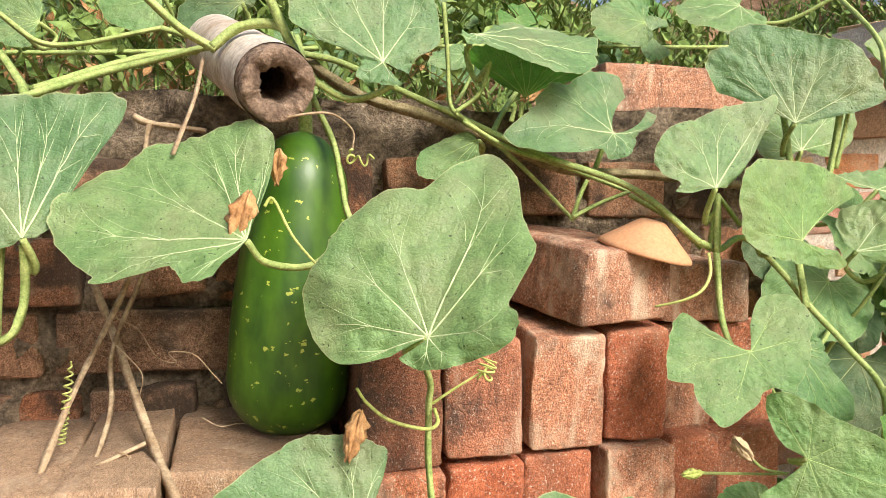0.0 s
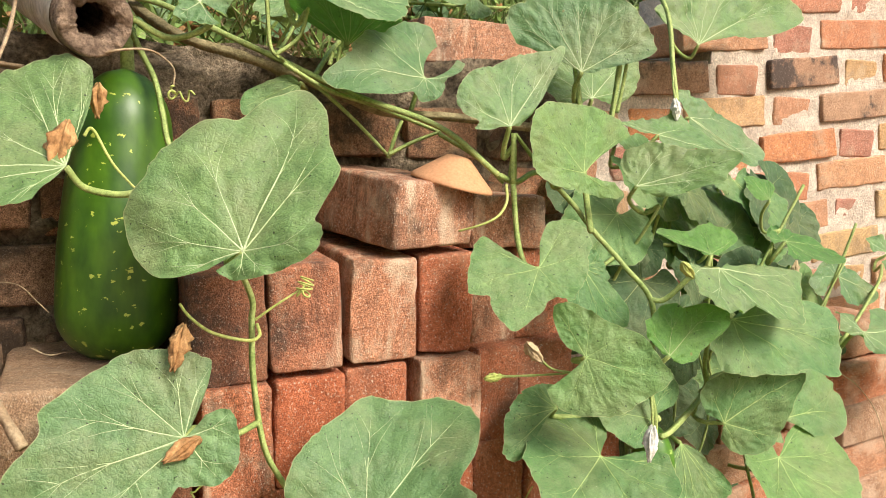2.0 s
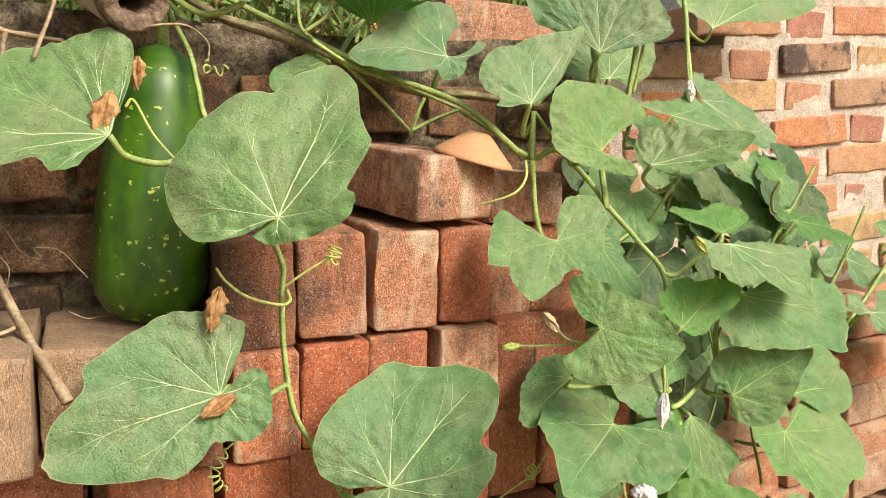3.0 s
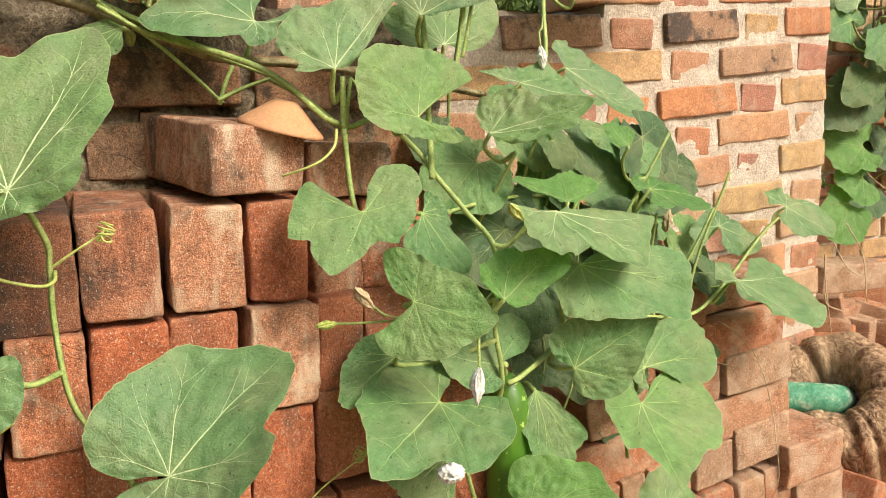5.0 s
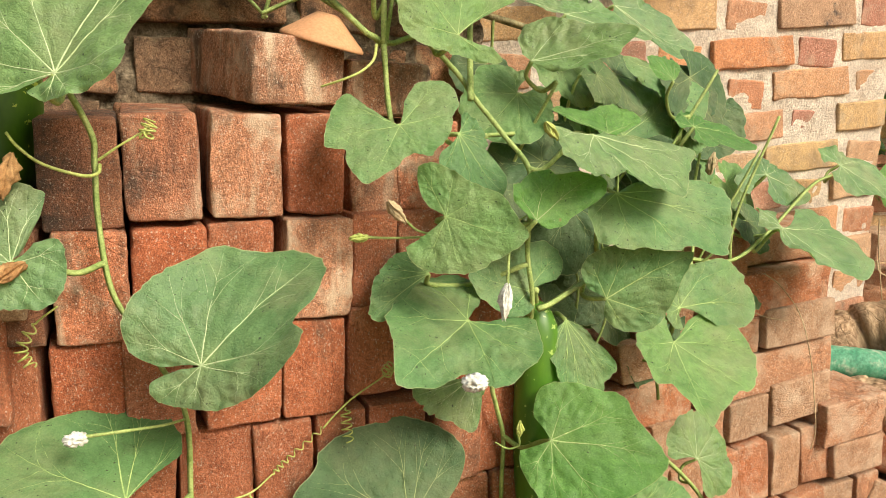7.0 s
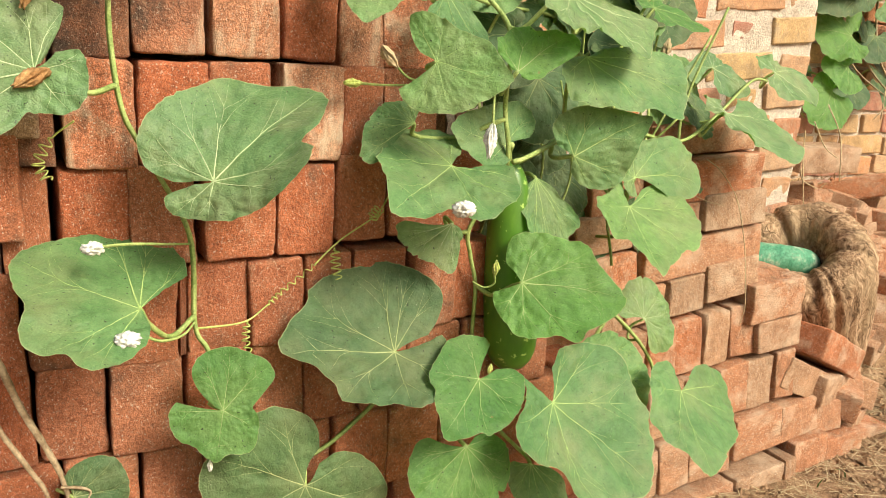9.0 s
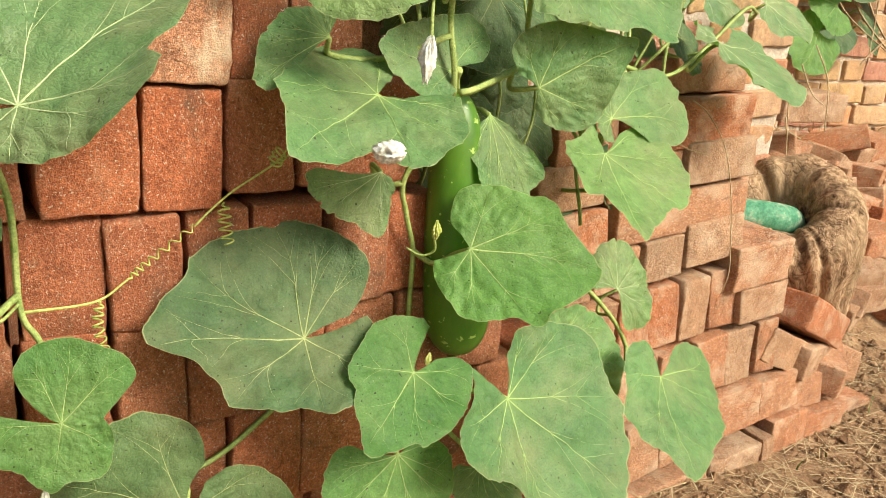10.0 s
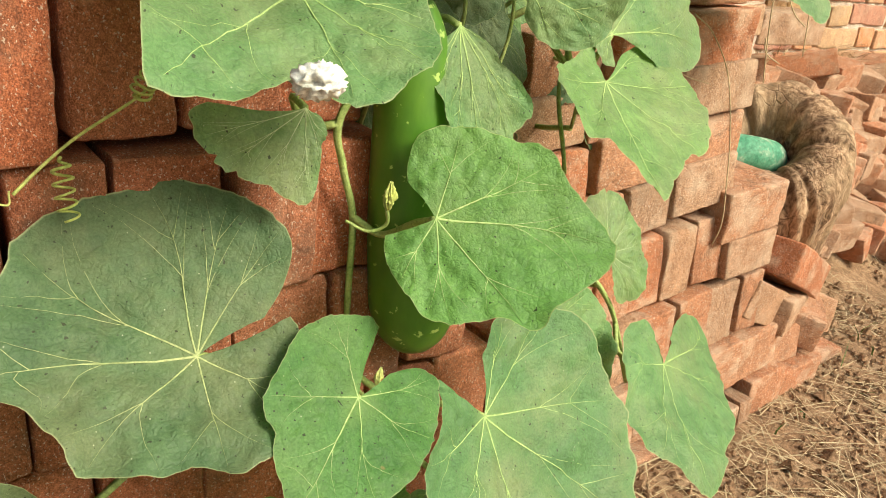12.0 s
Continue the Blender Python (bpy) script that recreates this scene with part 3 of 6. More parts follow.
def build_ground():
    xs = [-60, -25, -10, -5, -3, -2] + [-1.4 + 0.033 * i for i in range(123)] + [3, 4, 6, 10, 25, 60]
    ys = [-60, -25, -10, -5, -3, -2, -1.4, -1.0, -0.7] + [-0.5 + 0.03 * i for i in range(56)] + [1.4, 1.8, 2.5, 4, 6, 10, 25, 60]
    bm = bmesh.new()
    rows = [[bm.verts.new((x, y, ground_height(x, y))) for x in xs] for y in ys]
    for a, b in zip(rows, rows[1:]):
        for i in range(len(xs) - 1):
            bm.faces.new((a[i], a[i + 1], b[i + 1], b[i]))
    return tagged(part("ground", bm, SOIL, None), "bare dry brown soil sloping up behind the brick walls", "ground", kind="structure")


build_ground()


def blades(name, spots, seed, material, low, high, lean, label, category, width=0.0022, flat=0.0):
    """Grass or straw: a curved narrow blade at each spot."""
    rnd = random.Random(seed)
    verts, faces = [], []
    for x, y, z in spots:
        a, h = rnd.uniform(0, math.tau), rnd.uniform(low, high)
        side = Vector((math.cos(a), math.sin(a), 0)) * width * rnd.uniform(0.6, 1.4)
        b = rnd.uniform(0, math.tau)
        bend = Vector((math.cos(b), math.sin(b), 0)) * h * lean * rnd.uniform(0.3, 1.2)
        up = h * (1 - flat)
        base = len(verts)
        for t, w in ((0.0, 1.0), (0.4, 0.9), (0.75, 0.6), (1.0, 0.08)):
            p = Vector((x, y, z)) + Vector((0, 0, up * t * (1 - 0.25 * t * lean))) + bend * t * t
            verts += [p - side * w, p + side * w]
        for k in range(3):
            faces.append((base + 2 * k, base + 2 * k + 1, base + 2 * k + 3, base + 2 * k + 2))
    me = bpy.data.meshes.new(name)
    me.from_pydata([tuple(v) for v in verts], [], faces)
    me.materials.append(material)
    return tagged(new(name, me), label, category, kind="stuff")


def scatter(count, seed, x0, x1, y0, y1, lift=-0.004):
    rnd = random.Random(seed)
    out = []
    while len(out) < count:
        x, y = rnd.uniform(x0, x1), rnd.uniform(y0, y1)
        if noise.noise(Vector((x * 4, y * 4, seed))) > -0.25:
            out.append((x, y, ground_height(x, y) + lift))
    return out


blades("grass", scatter(6500, 3, -0.9, 1.6, 0.27, 1.2), 4, GRASS, 0.05, 0.17, 0.8, "green weeds and grass on the earth bank", "grass", 0.0028)
blades("weed", scatter(3500, 13, -0.9, 1.6, 0.25, 1.1), 14, WEED, 0.03, 0.12, 1.0, "broad-bladed bright weeds on the earth bank", "weeds", 0.006)
blades("dry_grass", scatter(9500, 5, -0.9, 1.6, 0.25, 1.0), 6, STRAW, 0.03, 0.13, 1.3, "dry tangled straw among the weeds on the bank", "grass", 0.0018, 0.4)


def litter(name, count, seed, material, label, category, area, low, high, lift=(0.0, 0.05), curl=0.5):
    """Small broad leaves lying or standing at all angles, each a curled oval with a fold along its midrib."""
    r = random.Random(seed)
    verts, faces = [], []
    for x, y, z in scatter(count, seed, *area):
        size = r.uniform(low, high)
        turn = Euler((r.uniform(-1.1, 1.1), r.uniform(-1.1, 1.1), r.uniform(0, math.tau))).to_matrix()
        at = Vector((x, y, z + r.uniform(*lift)))
        base = len(verts)
        bow = r.uniform(-curl, curl)
        for i, w in enumerate((0.05, 0.62, 1.0, 0.8, 0.04)):
            t = i / 4 - 0.5
            for side, rise in ((-1, 0.16), (0, 0.0), (1, 0.16)):
                verts.append(tuple(at + turn @ Vector((t * size, side * w * size * 0.27 * r.uniform(0.8, 1.2), (rise * w + bow * t * t * 2 + r.uniform(-0.05, 0.05)) * size))))
        for i in range(4):
            for k in range(2):
                a = base + i * 3 + k
                faces.append((a, a + 1, a + 4, a + 3))
    me = bpy.data.meshes.new(name)
    me.from_pydata(verts, [], faces)
    me.materials.append(material)
    return tagged(new(name, me), label, category, kind="stuff")


litter("dead_leaves", 1500, 31, WITHERED, "curled brown dead leaves lying among the weeds", "leaf litter", (-0.9, 1.5, 0.25, 0.95), 0.015, 0.045, (0.0, 0.06), 0.9)
litter("weed_leaves", 3800, 32, WEED, "small oval green weed leaves on the bank", "weeds", (-0.9, 1.6, 0.27, 1.1), 0.014, 0.042, (0.02, 0.13))
blades("straw", scatter(5200, 7, 1.0, 2.9, -0.7, 0.32, 0.004), 8, STRAW, 0.02, 0.10, 1.6, "dry straw scattered on the bare soil", "straw", 0.0012, 0.93)
blades("sprout", scatter(60, 17, 1.35, 2.5, -0.45, 0.1), 18, GRASS, 0.03, 0.06, 0.9, "small green sprouts in the bare soil", "grass", 0.0016)


def crumbs(count, seed):
    """Clods and chips of brick strewn over the soil."""
    rnd = random.Random(seed)
    verts, faces = [], []
    for x, y, z in scatter(count, seed, 1.0, 2.8, -0.6, 0.3, 0.001):
        r = rnd.uniform(0.002, 0.007) * (2.2 if rnd.random() < 0.06 else 1)
        base = len(verts)
        for k in range(5):
            a = math.tau * k / 5 + rnd.uniform(-0.4, 0.4)
            q = r * rnd.uniform(0.7, 1.3)
            verts.append((x + math.cos(a) * q, y + math.sin(a) * q, z + r * rnd.uniform(0.0, 0.5)))
        verts.append((x + rnd.uniform(-0.4, 0.4) * r, y + rnd.uniform(-0.4, 0.4) * r, z + r * rnd.uniform(0.9, 1.5)))
        faces += [(base + k, base + (k + 1) % 5, base + 5) for k in range(5)]
    me = bpy.data.meshes.new("clods")
    me.from_pydata(verts, [], faces)
    me.materials.append(SOIL)
    tagged(new("clods", me), "crumbled clods and grit lying on the bare soil", "soil", kind="stuff")


crumbs(7000, 19)
blades("dry_weed", scatter(1500, 9, 1.72, 2.7, 0.36, 0.7), 10, STRAW, 0.05, 0.16, 1.3, "dry weed stalks on the rubble slope", "weeds", 0.0016, 0.5)

# ---- walls ----
BL, BW, BH = 0.205, 0.098, 0.057


def coursed_wall(name, x0, x1, y, z0, z1, pitch, gap, meshes, mortar, label, deep=0.22, seed=1, recess=0.012, uneven=0.004, special=None, bl=0.205, bw=0.098, rise=0.0, top=None, mess=0.006, grid=0.02):
    """A wall of courses in alternate stretchers and headers, with raked joints in front of a mortar core."""
    rnd = random.Random(seed)
    bm = bmesh.new()
    nx, nz = int((x1 - x0) / grid), int((z1 - z0) / grid)
    front = []
    for j in range(nz + 1):
        row = []
        for i in range(nx + 1):
            x, z = x0 + (x1 - x0) * i / nx, z0 + (z1 - z0) * j / nz
            dy = recess + mess * noise.noise(Vector((x * 22, z * 22, seed))) + mess * 0.8 * noise.noise(Vector((x * 7, z * 7, seed + 3))) + mess * 0.7 * noise.noise(Vector((x * 60, z * 60, seed)))
            lift = math.tan(radians(rise)) * (x - x1)
            row.append(bm.verts.new((x, y + dy, min(z + lift, top(x)) if top else z + lift)))
        front.append(row)
    for a, b in zip(front, front[1:]):
        for i in range(nx):
            bm.faces.new((a[i], a[i + 1], b[i + 1], b[i]))
    def close(row, flip):
        rear = [bm.verts.new((v.co.x, y + deep, v.co.z)) for v in row]
        for i in range(len(row) - 1):
            quad = (row[i], row[i + 1], rear[i + 1], rear[i])
            bm.faces.new(quad[::-1] if flip else quad)
    close(front[-1], False)
    close([r[-1] for r in front], True)
    close([r[0] for r in front], False)
    wall = tagged(part(name, bm, mortar, None), label, "wall", kind="structure")
    courses = int((z1 - z0) / pitch)
    for c in range(courses):
        z = z0 + (c + 0.5) * pitch
        x, k = x1, 0
        while x > x0 + 0.06:
            if k % 2 == c % 2:
                length = bw * rnd.uniform(0.9, 1.05)
            elif k == 0:
                length = bl * 0.66
            else:
                length = bl * rnd.uniform(0.94, 1.03)
            pick, along = (rnd.choice(meshes), 0) if length > bw * 1.3 else (rnd.choice(meshes), 90)
            if special:
                pick = special(x - length / 2, z, length) or pick
            lift = math.tan(radians(rise)) * (x - length / 2 - x1)
            if top and z + lift > top(x) - 0.01:
                x -= length + gap
                k += 1
                continue
            full = bl if along == 0 else bw
            ob = lay(pick, wall, x - length / 2, y + (bw if along == 0 else bl) / 2 + rnd.uniform(-uneven, uneven), z + lift + rnd.uniform(-0.003, 0.003),
                     rnd.uniform(-1.5, 1.5), rnd.uniform(-1.2, 1.2) - rise, rnd.uniform(-1.5, 1.5) + along)
            ob.matrix_basis = ob.matrix_basis @ Matrix.Diagonal((length / full, 1, 1, 1) if along == 0 else (1, length / full, 1, 1))
            x -= length + gap + rnd.uniform(-0.005, 0.005)
            k += 1
    return wall


W_S = brick_set("brick", (BL, BW, BH), WALL, 7, 2, cuts=(12, 6, 5), wear=0.0045, chips=0.07)
SOOT_S = brick_set("brick", (BL, BW, BH), BURNT, 2, 9, cuts=(12, 6, 5), wear=0.0045, chips=0.07)
O_S = brick_set("brick", (0.205, 0.098, 0.062), OLD, 7, 20, cuts=(8, 5, 5), wear=0.005, chips=0.06)


def burnt(x, z, length):
    if length > 0.15 and (abs(x - 1.265) < 0.1 and abs(z - 1.116) < 0.03 or abs(x - 1.45) < 0.1 and abs(z - 1.045) < 0.03):
        return SOOT_S[0]
    if abs(x - 0.98) < 0.1 and abs(z - 1.116) < 0.04:
        return SOOT_S[1]


coursed_wall("wall_1", 0.60, 1.690, 0.362, -0.1352, 1.41, 0.0715, 0.0205, W_S, MORTAR, "brick wall with pale thick sandy mortar joints", seed=4, special=burnt,
             rise=5.0, recess=0.0078, mess=0.0038, grid=0.0075, bl=0.214, top=lambda x: 1.085 if x < 1.08 else 1.235 if x < 1.25 else 1.40)
coursed_wall("wall_2", -1.3, 0.62, 0.14, -0.06, 1.035, 0.074, 0.014, O_S, MUD, "old low brick wall laid in dark mud", deep=0.2, seed=8, recess=0.012, uneven=0.010, mess=0.022, grid=0.012, top=lambda x: 1.03 + 0.02 * noise.noise(Vector((x * 9, 0, 5))))
coursed_wall("wall_3", 1.78, 3.6, 0.66, 0.1, 1.75, 0.066, 0.017, W_S, MORTAR, "brick wall behind the climbing vine", seed=12)

# ---- the stack of bricks on edge ----
stack = thing("brick_stack", "stack of red bricks set on edge, weathered and sooty", "brick stack", kind="structure")
R_S = brick_set("brick", (0.2, 0.071, 0.106), RED, 8, 40, cuts=(5, 13, 19), wear=0.0046, chips=0.05)
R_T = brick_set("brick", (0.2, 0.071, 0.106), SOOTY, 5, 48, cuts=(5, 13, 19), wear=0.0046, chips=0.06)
rnd = random.Random(21)


def stack_row(z_top, joints, y=-0.018, height=0.108, spread=0.008, kinds=None, rise=0.0, roll=None, slack=0.0042):
    """Bricks on edge, end out; rise: degrees by which their tops climb towards the back."""
    for a, b in zip(joints, joints[1:]):
        ob = lay(rnd.choice(kinds or R_S), stack, (a + b) / 2, y + 0.1 + rnd.uniform(-spread, spread), z_top - height / 2 + 0.1 * math.sin(radians(rise)), rnd.uniform(-1.5, 1.5) if roll is None else roll, rnd.uniform(-1.6, 1.6) if not rise else -rise, 90 + rnd.uniform(-2.5, 2.5))
        ob.matrix_basis = ob.matrix_basis @ Matrix.Diagonal((1, (b - a - slack) / 0.071, (height - 0.0028) / 0.106, 1))


def joints_between(a, b, seed):
    r = random.Random(seed)
    out = [a]
    while out[-1] < b:
        out.append(out[-1] + r.uniform(0.067, 0.08))
    return out


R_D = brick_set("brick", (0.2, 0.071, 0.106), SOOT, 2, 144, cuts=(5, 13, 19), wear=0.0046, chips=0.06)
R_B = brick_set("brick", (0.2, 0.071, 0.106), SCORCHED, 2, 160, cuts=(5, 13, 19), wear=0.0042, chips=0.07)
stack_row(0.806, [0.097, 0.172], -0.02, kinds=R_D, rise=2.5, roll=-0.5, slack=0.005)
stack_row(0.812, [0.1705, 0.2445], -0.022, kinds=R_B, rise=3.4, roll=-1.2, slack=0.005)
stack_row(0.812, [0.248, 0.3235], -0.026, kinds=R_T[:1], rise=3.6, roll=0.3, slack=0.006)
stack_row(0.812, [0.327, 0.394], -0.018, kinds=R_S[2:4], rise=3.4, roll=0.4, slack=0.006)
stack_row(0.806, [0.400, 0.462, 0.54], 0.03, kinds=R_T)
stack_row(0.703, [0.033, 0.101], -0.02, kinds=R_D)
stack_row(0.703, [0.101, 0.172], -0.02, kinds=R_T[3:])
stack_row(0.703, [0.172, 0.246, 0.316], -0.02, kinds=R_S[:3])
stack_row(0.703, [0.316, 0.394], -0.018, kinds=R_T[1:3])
stack_row(0.705, [0.397, 0.453, 0.53], 0.0)
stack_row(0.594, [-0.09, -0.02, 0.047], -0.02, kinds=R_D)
stack_row(0.594, [0.047, 0.093, 0.162, 0.231, 0.314, 0.384], -0.02)
stack_row(0.604, [0.386, 0.456, 0.53, 0.60], -0.005)
stack_row(0.489, joints_between(-0.16, 0.14, 3) + [0.217, 0.286, 0.353, 0.413, 0.485, 0.551, 0.62])
stack_row(0.383, joints_between(-0.2, -0.01, 4) + [0.062, 0.133, 0.21, 0.283, 0.349, 0.42, 0.49, 0.57, 0.64, 0.71])
stack_row(0.277, joints_between(-0.3, 0.78, 5))
stack_row(0.170, joints_between(-0.34, 0.8, 6))
stack_row(0.063, joints_between(-0.4, 0.82, 7))
# the ledge under the gourd
L_S = brick_set("brick", (0.215, 0.105, 0.062), LEDGE, 3, 90, cuts=(8, 6, 5), wear=0.0036, chips=0.04)
for x, w, z, y in ((-0.262, 0.10, 0.715, -0.03), (-0.168, 0.082, 0.722, -0.05), (-0.0905, 0.068, 0.7285, -0.068), (0.0165, 0.136, 0.7225, -0.032)):
    ob = lay(rnd.choice(L_S), stack, x, y + 0.1, z - 0.05, 0, 0, 90 + rnd.uniform(-2, 2))
    ob.matrix_basis = ob.matrix_basis @ Matrix.Diagonal((1.0, w / 0.105, 0.1 / 0.0625, 1))
for x, z in ((-0.24, 0.62), (-0.15, 0.61), (-0.06, 0.62), (0.03, 0.625), (-0.33, 0.62)):
    lay(R_S[int(abs(x) * 50) % 8], stack, x, 0.06, z - 0.045, 0, 0, 90)

T_R = brick_set("brick", (0.2, 0.098, 0.06), SOOTY, 3, 66, cuts=(18, 10, 8), wear=0.004, chips=0.1)
ob = tagged(new("brick", T_R[0]), "loose weathered red brick lying flat on the stack", "brick", "loose bricks")
ob.matrix_basis = pose(0.3160, 0.0706, 0.8607, 2, -5, 102.5) @ Matrix.Diagonal((1, 1, 1.13, 1))
ob = tagged(new("brick", T_R[1]), "loose weathered red brick lying flat behind the vine", "brick", "loose bricks")
ob.matrix_basis = pose(0.444, 0.118, 0.839, 0, 0, 92)
ob = tagged(new("brick", T_R[2]), "loose worn brick on top of the old wall", "brick", "loose bricks")
ob.matrix_basis = pose(0.52, 0.25, 1.062, 0, 0, 4)

# ---- the pile of loose bricks at the wall's foot ----
pile = thing("brick_pile", "pile of dusty loose bricks stacked against the wall", "brick pile", kind="structure")
P_S = brick_set("brick", (0.2, 0.1, 0.066), DUSTY, 8, 80, cuts=(12, 7, 6), wear=0.004, chips=0.08)
P_E = brick_set("brick", (0.07, 0.15, 0.103), DUSTY, 6, 180, cuts=(7, 6, 9), wear=0.004, chips=0.08)
P_H = brick_set("brick", (0.1, 0.1, 0.068), DUSTY, 6, 210, cuts=(8, 6, 6), wear=0.004, chips=0.08)
rnd = random.Random(33)


def block(x0, x1, z0, z1, y=0.095, deep=0.1, tilt=-5.0, turn=0.0):
    """One brick of the pile by the edges of its face, with its front at y."""
    wide, tall = x1 - x0 - 0.002, z1 - z0 - 0.001
    kind, full = (P_E, (0.07, 0.15, 0.103)) if tall > 0.085 else (P_H, (0.1, 0.1, 0.068)) if wide < 0.145 else (P_S, (0.2, 0.1, 0.066))
    mesh = rnd.choice(kind)
    sx, sz = wide / full[0], tall / full[2]
    ob = lay(mesh, pile, (x0 + x1) / 2, y + deep / 2 + rnd.uniform(-0.004, 0.004), (z0 + z1) / 2, rnd.uniform(-3, 3), tilt + rnd.uniform(-1.5, 1.5), turn + rnd.uniform(-2, 2))
    ob.matrix_basis = ob.matrix_basis @ Matrix.Diagonal((sx, deep / full[1], sz, 1))


def pile_row(x0, x1, z0, z1, y, low, high):
    x = x0
    while x < x1 - 0.03:
        w = min(rnd.uniform(low, high), x1 - x)
        dz = math.tan(radians(4)) * (x - x1)
        block(x, x + w, z0 + dz, z1 + dz, y)
        x += w


# the upper courses lie flat, long side out
block(0.995, 1.07, 0.565, 0.63, 0.10)
block(1.075, 1.24, 0.585, 0.645, 0.11)
pile_row(0.88, 0.99, 0.49, 0.56, 0.12, 0.1, 0.2)
block(0.99, 1.255, 0.503, 0.577)
block(1.02, 1.105, 0.44, 0.50)
block(1.11, 1.262, 0.45, 0.515, 0.09)
pile_row(0.85, 1.015, 0.425, 0.49, 0.11, 0.1, 0.2)
block(0.99, 1.28, 0.367, 0.44)
pile_row(0.80, 0.985, 0.35, 0.42, 0.11, 0.1, 0.2)
block(0.955, 1.045, 0.29, 0.356)
block(1.05, 1.135, 0.297, 0.365, 0.09)
block(1.138, 1.275, 0.315, 0.385, 0.09)
pile_row(0.66, 0.95, 0.28, 0.35, 0.09, 0.08, 0.2)
block(1.245, 1.387, 0.27, 0.345, 0.07, 0.11)
block(1.28, 1.40, 0.20, 0.265, 0.07, 0.11)
# a course set on edge
for a, b, z in ((0.72, 0.80, 0.165), (0.80, 0.87, 0.17), (0.87, 0.935, 0.172), (0.938, 1.005, 0.174), (1.008, 1.074, 0.176), (1.078, 1.146, 0.18), (1.149, 1.215, 0.186), (1.219, 1.283, 0.192)):
    block(a, b, z, z + 0.104, 0.085, 0.15)
for a, b, z in ((0.70, 0.78, 0.05), (0.78, 0.86, 0.055), (0.86, 0.94, 0.06), (0.94, 1.02, 0.065), (1.02, 1.105, 0.07), (1.108, 1.188, 0.074), (1.192, 1.27, 0.08), (1.275, 1.345, 0.083), (1.35, 1.405, 0.09)):
    block(a, b, z, z + 0.102, 0.078, 0.15)
pile_row(0.66, 1.24, -0.03, 0.072, 0.065, 0.07, 0.2)
block(1.245, 1.375, -0.012, 0.077, 0.06)
block(1.38, 1.50, -0.005, 0.072, 0.07)
block(1.42, 1.525, -0.088, -0.008, 0.055, 0.1, -3)
block(1.53, 1.655, -0.092, -0.02, 0.06, 0.1, -3)
block(1.50, 1.60, -0.018, 0.05, 0.08, 0.1, 4)
block(1.60, 1.70, -0.025, 0.04, 0.10, 0.1, 8)
block(1.66, 1.77, -0.10, -0.035, 0.075, 0.1, 6)
pile_row(0.60, 1.42, -0.11, -0.032, 0.05, 0.09, 0.2)
block(1.60, 1.74, -0.08, -0.005, 0.09, 0.1, -3, 20)
# bricks slid off the end of the pile
for x, y, z, rx, ry, rz in ((1.555, 0.125, 0.155, 0, 25, 10), (1.462, 0.13, 0.112, 4, 24, 6), (1.575, 0.14, 0.075, 6, 10, 18), (1.66, 0.15, 0.045, 8, -6, 38), (1.52, 0.2, 0.03, 0, 5, 30), (1.74, 0.2, 0.02, 12, 10, 60), (1.42, 0.19, 0.2, 0, 0, 10), (1.36, 0.2, 0.13, 0, 0, 0)):
    lay(rnd.choice(P_S), pile, x, y, z, rx, ry, rz)

rubble = thing("rubble", "heap of broken dusty bricks beyond the wall", "rubble", kind="structure")
for i in range(90):
    x, y = rnd.uniform(1.74, 2.7), rnd.uniform(0.3, 0.62)
    lay(rnd.choice(P_S), rubble, x, y, ground_height(x, y) + rnd.uniform(0.0, 0.04), rnd.uniform(-18, 18), rnd.uniform(-18, 18), rnd.uniform(0, 180))
ob = tagged(new("brick", P_S[3]), "loose brick jutting out of the rubble", "brick", "loose bricks")
ob.matrix_basis = pose(1.90, 0.46, 0.522, 3, 0, -8)

# ---- hollow log with a green pipe ----
log = thing("hollow_log", "weathered hollow log lying on the rubble", "log")


def ring_log(bm, centre, axis, length, outer, inner, seed, rough=0.12, deep=0.8):
    a = Vector(axis).normalized()
    s = a.orthogonal().normalized()
    u = a.cross(s)
    n, rows = 72, 16
    loops = []

    def loop(t, r0, amp, f):
        ring = []
        for k in range(n):
            ang = math.tau * k / n
            d = s * math.cos(ang) + u * math.sin(ang)
            r = r0 * (1 + amp * noise.noise(Vector((math.cos(ang) * f, math.sin(ang) * f, t * 1.5 / length + seed))) + amp * 0.7 * noise.noise(Vector((math.cos(ang) * f * 5, math.sin(ang) * f * 4, t * 2 / length + seed))))
            ring.append(bm.verts.new(Vector(centre) + a * (t + 0.12 * outer * noise.noise(Vector((math.cos(ang) * 3, math.sin(ang) * 3, r0 * 30 + seed)))) + d * r))
        return ring
    for i in range(rows):
        loops.append(loop(-length * (1 - i / (rows - 1)), outer * (0.95 if i == rows - 1 else 1), rough, 1.6))
    for r in (0.86, 0.7, 0.5):
        loops.append(loop(0.004, inner + (outer - inner) * r * 0.95, rough, 1.6))
    for i in range(6):
        loops.append(loop(-length * deep * i / 5 - 0.012 * length * (i > 0), inner * (1 - 0.1 * i / 5), 0.2, 2.4))
    for p, q in zip(loops, loops[1:]):
        for k in range(n):
            bm.faces.new((p[k], p[(k + 1) % n], q[(k + 1) % n], q[k]))
    bm.faces.new(loops[-1])
    bm.faces.new(loops[0][::-1])


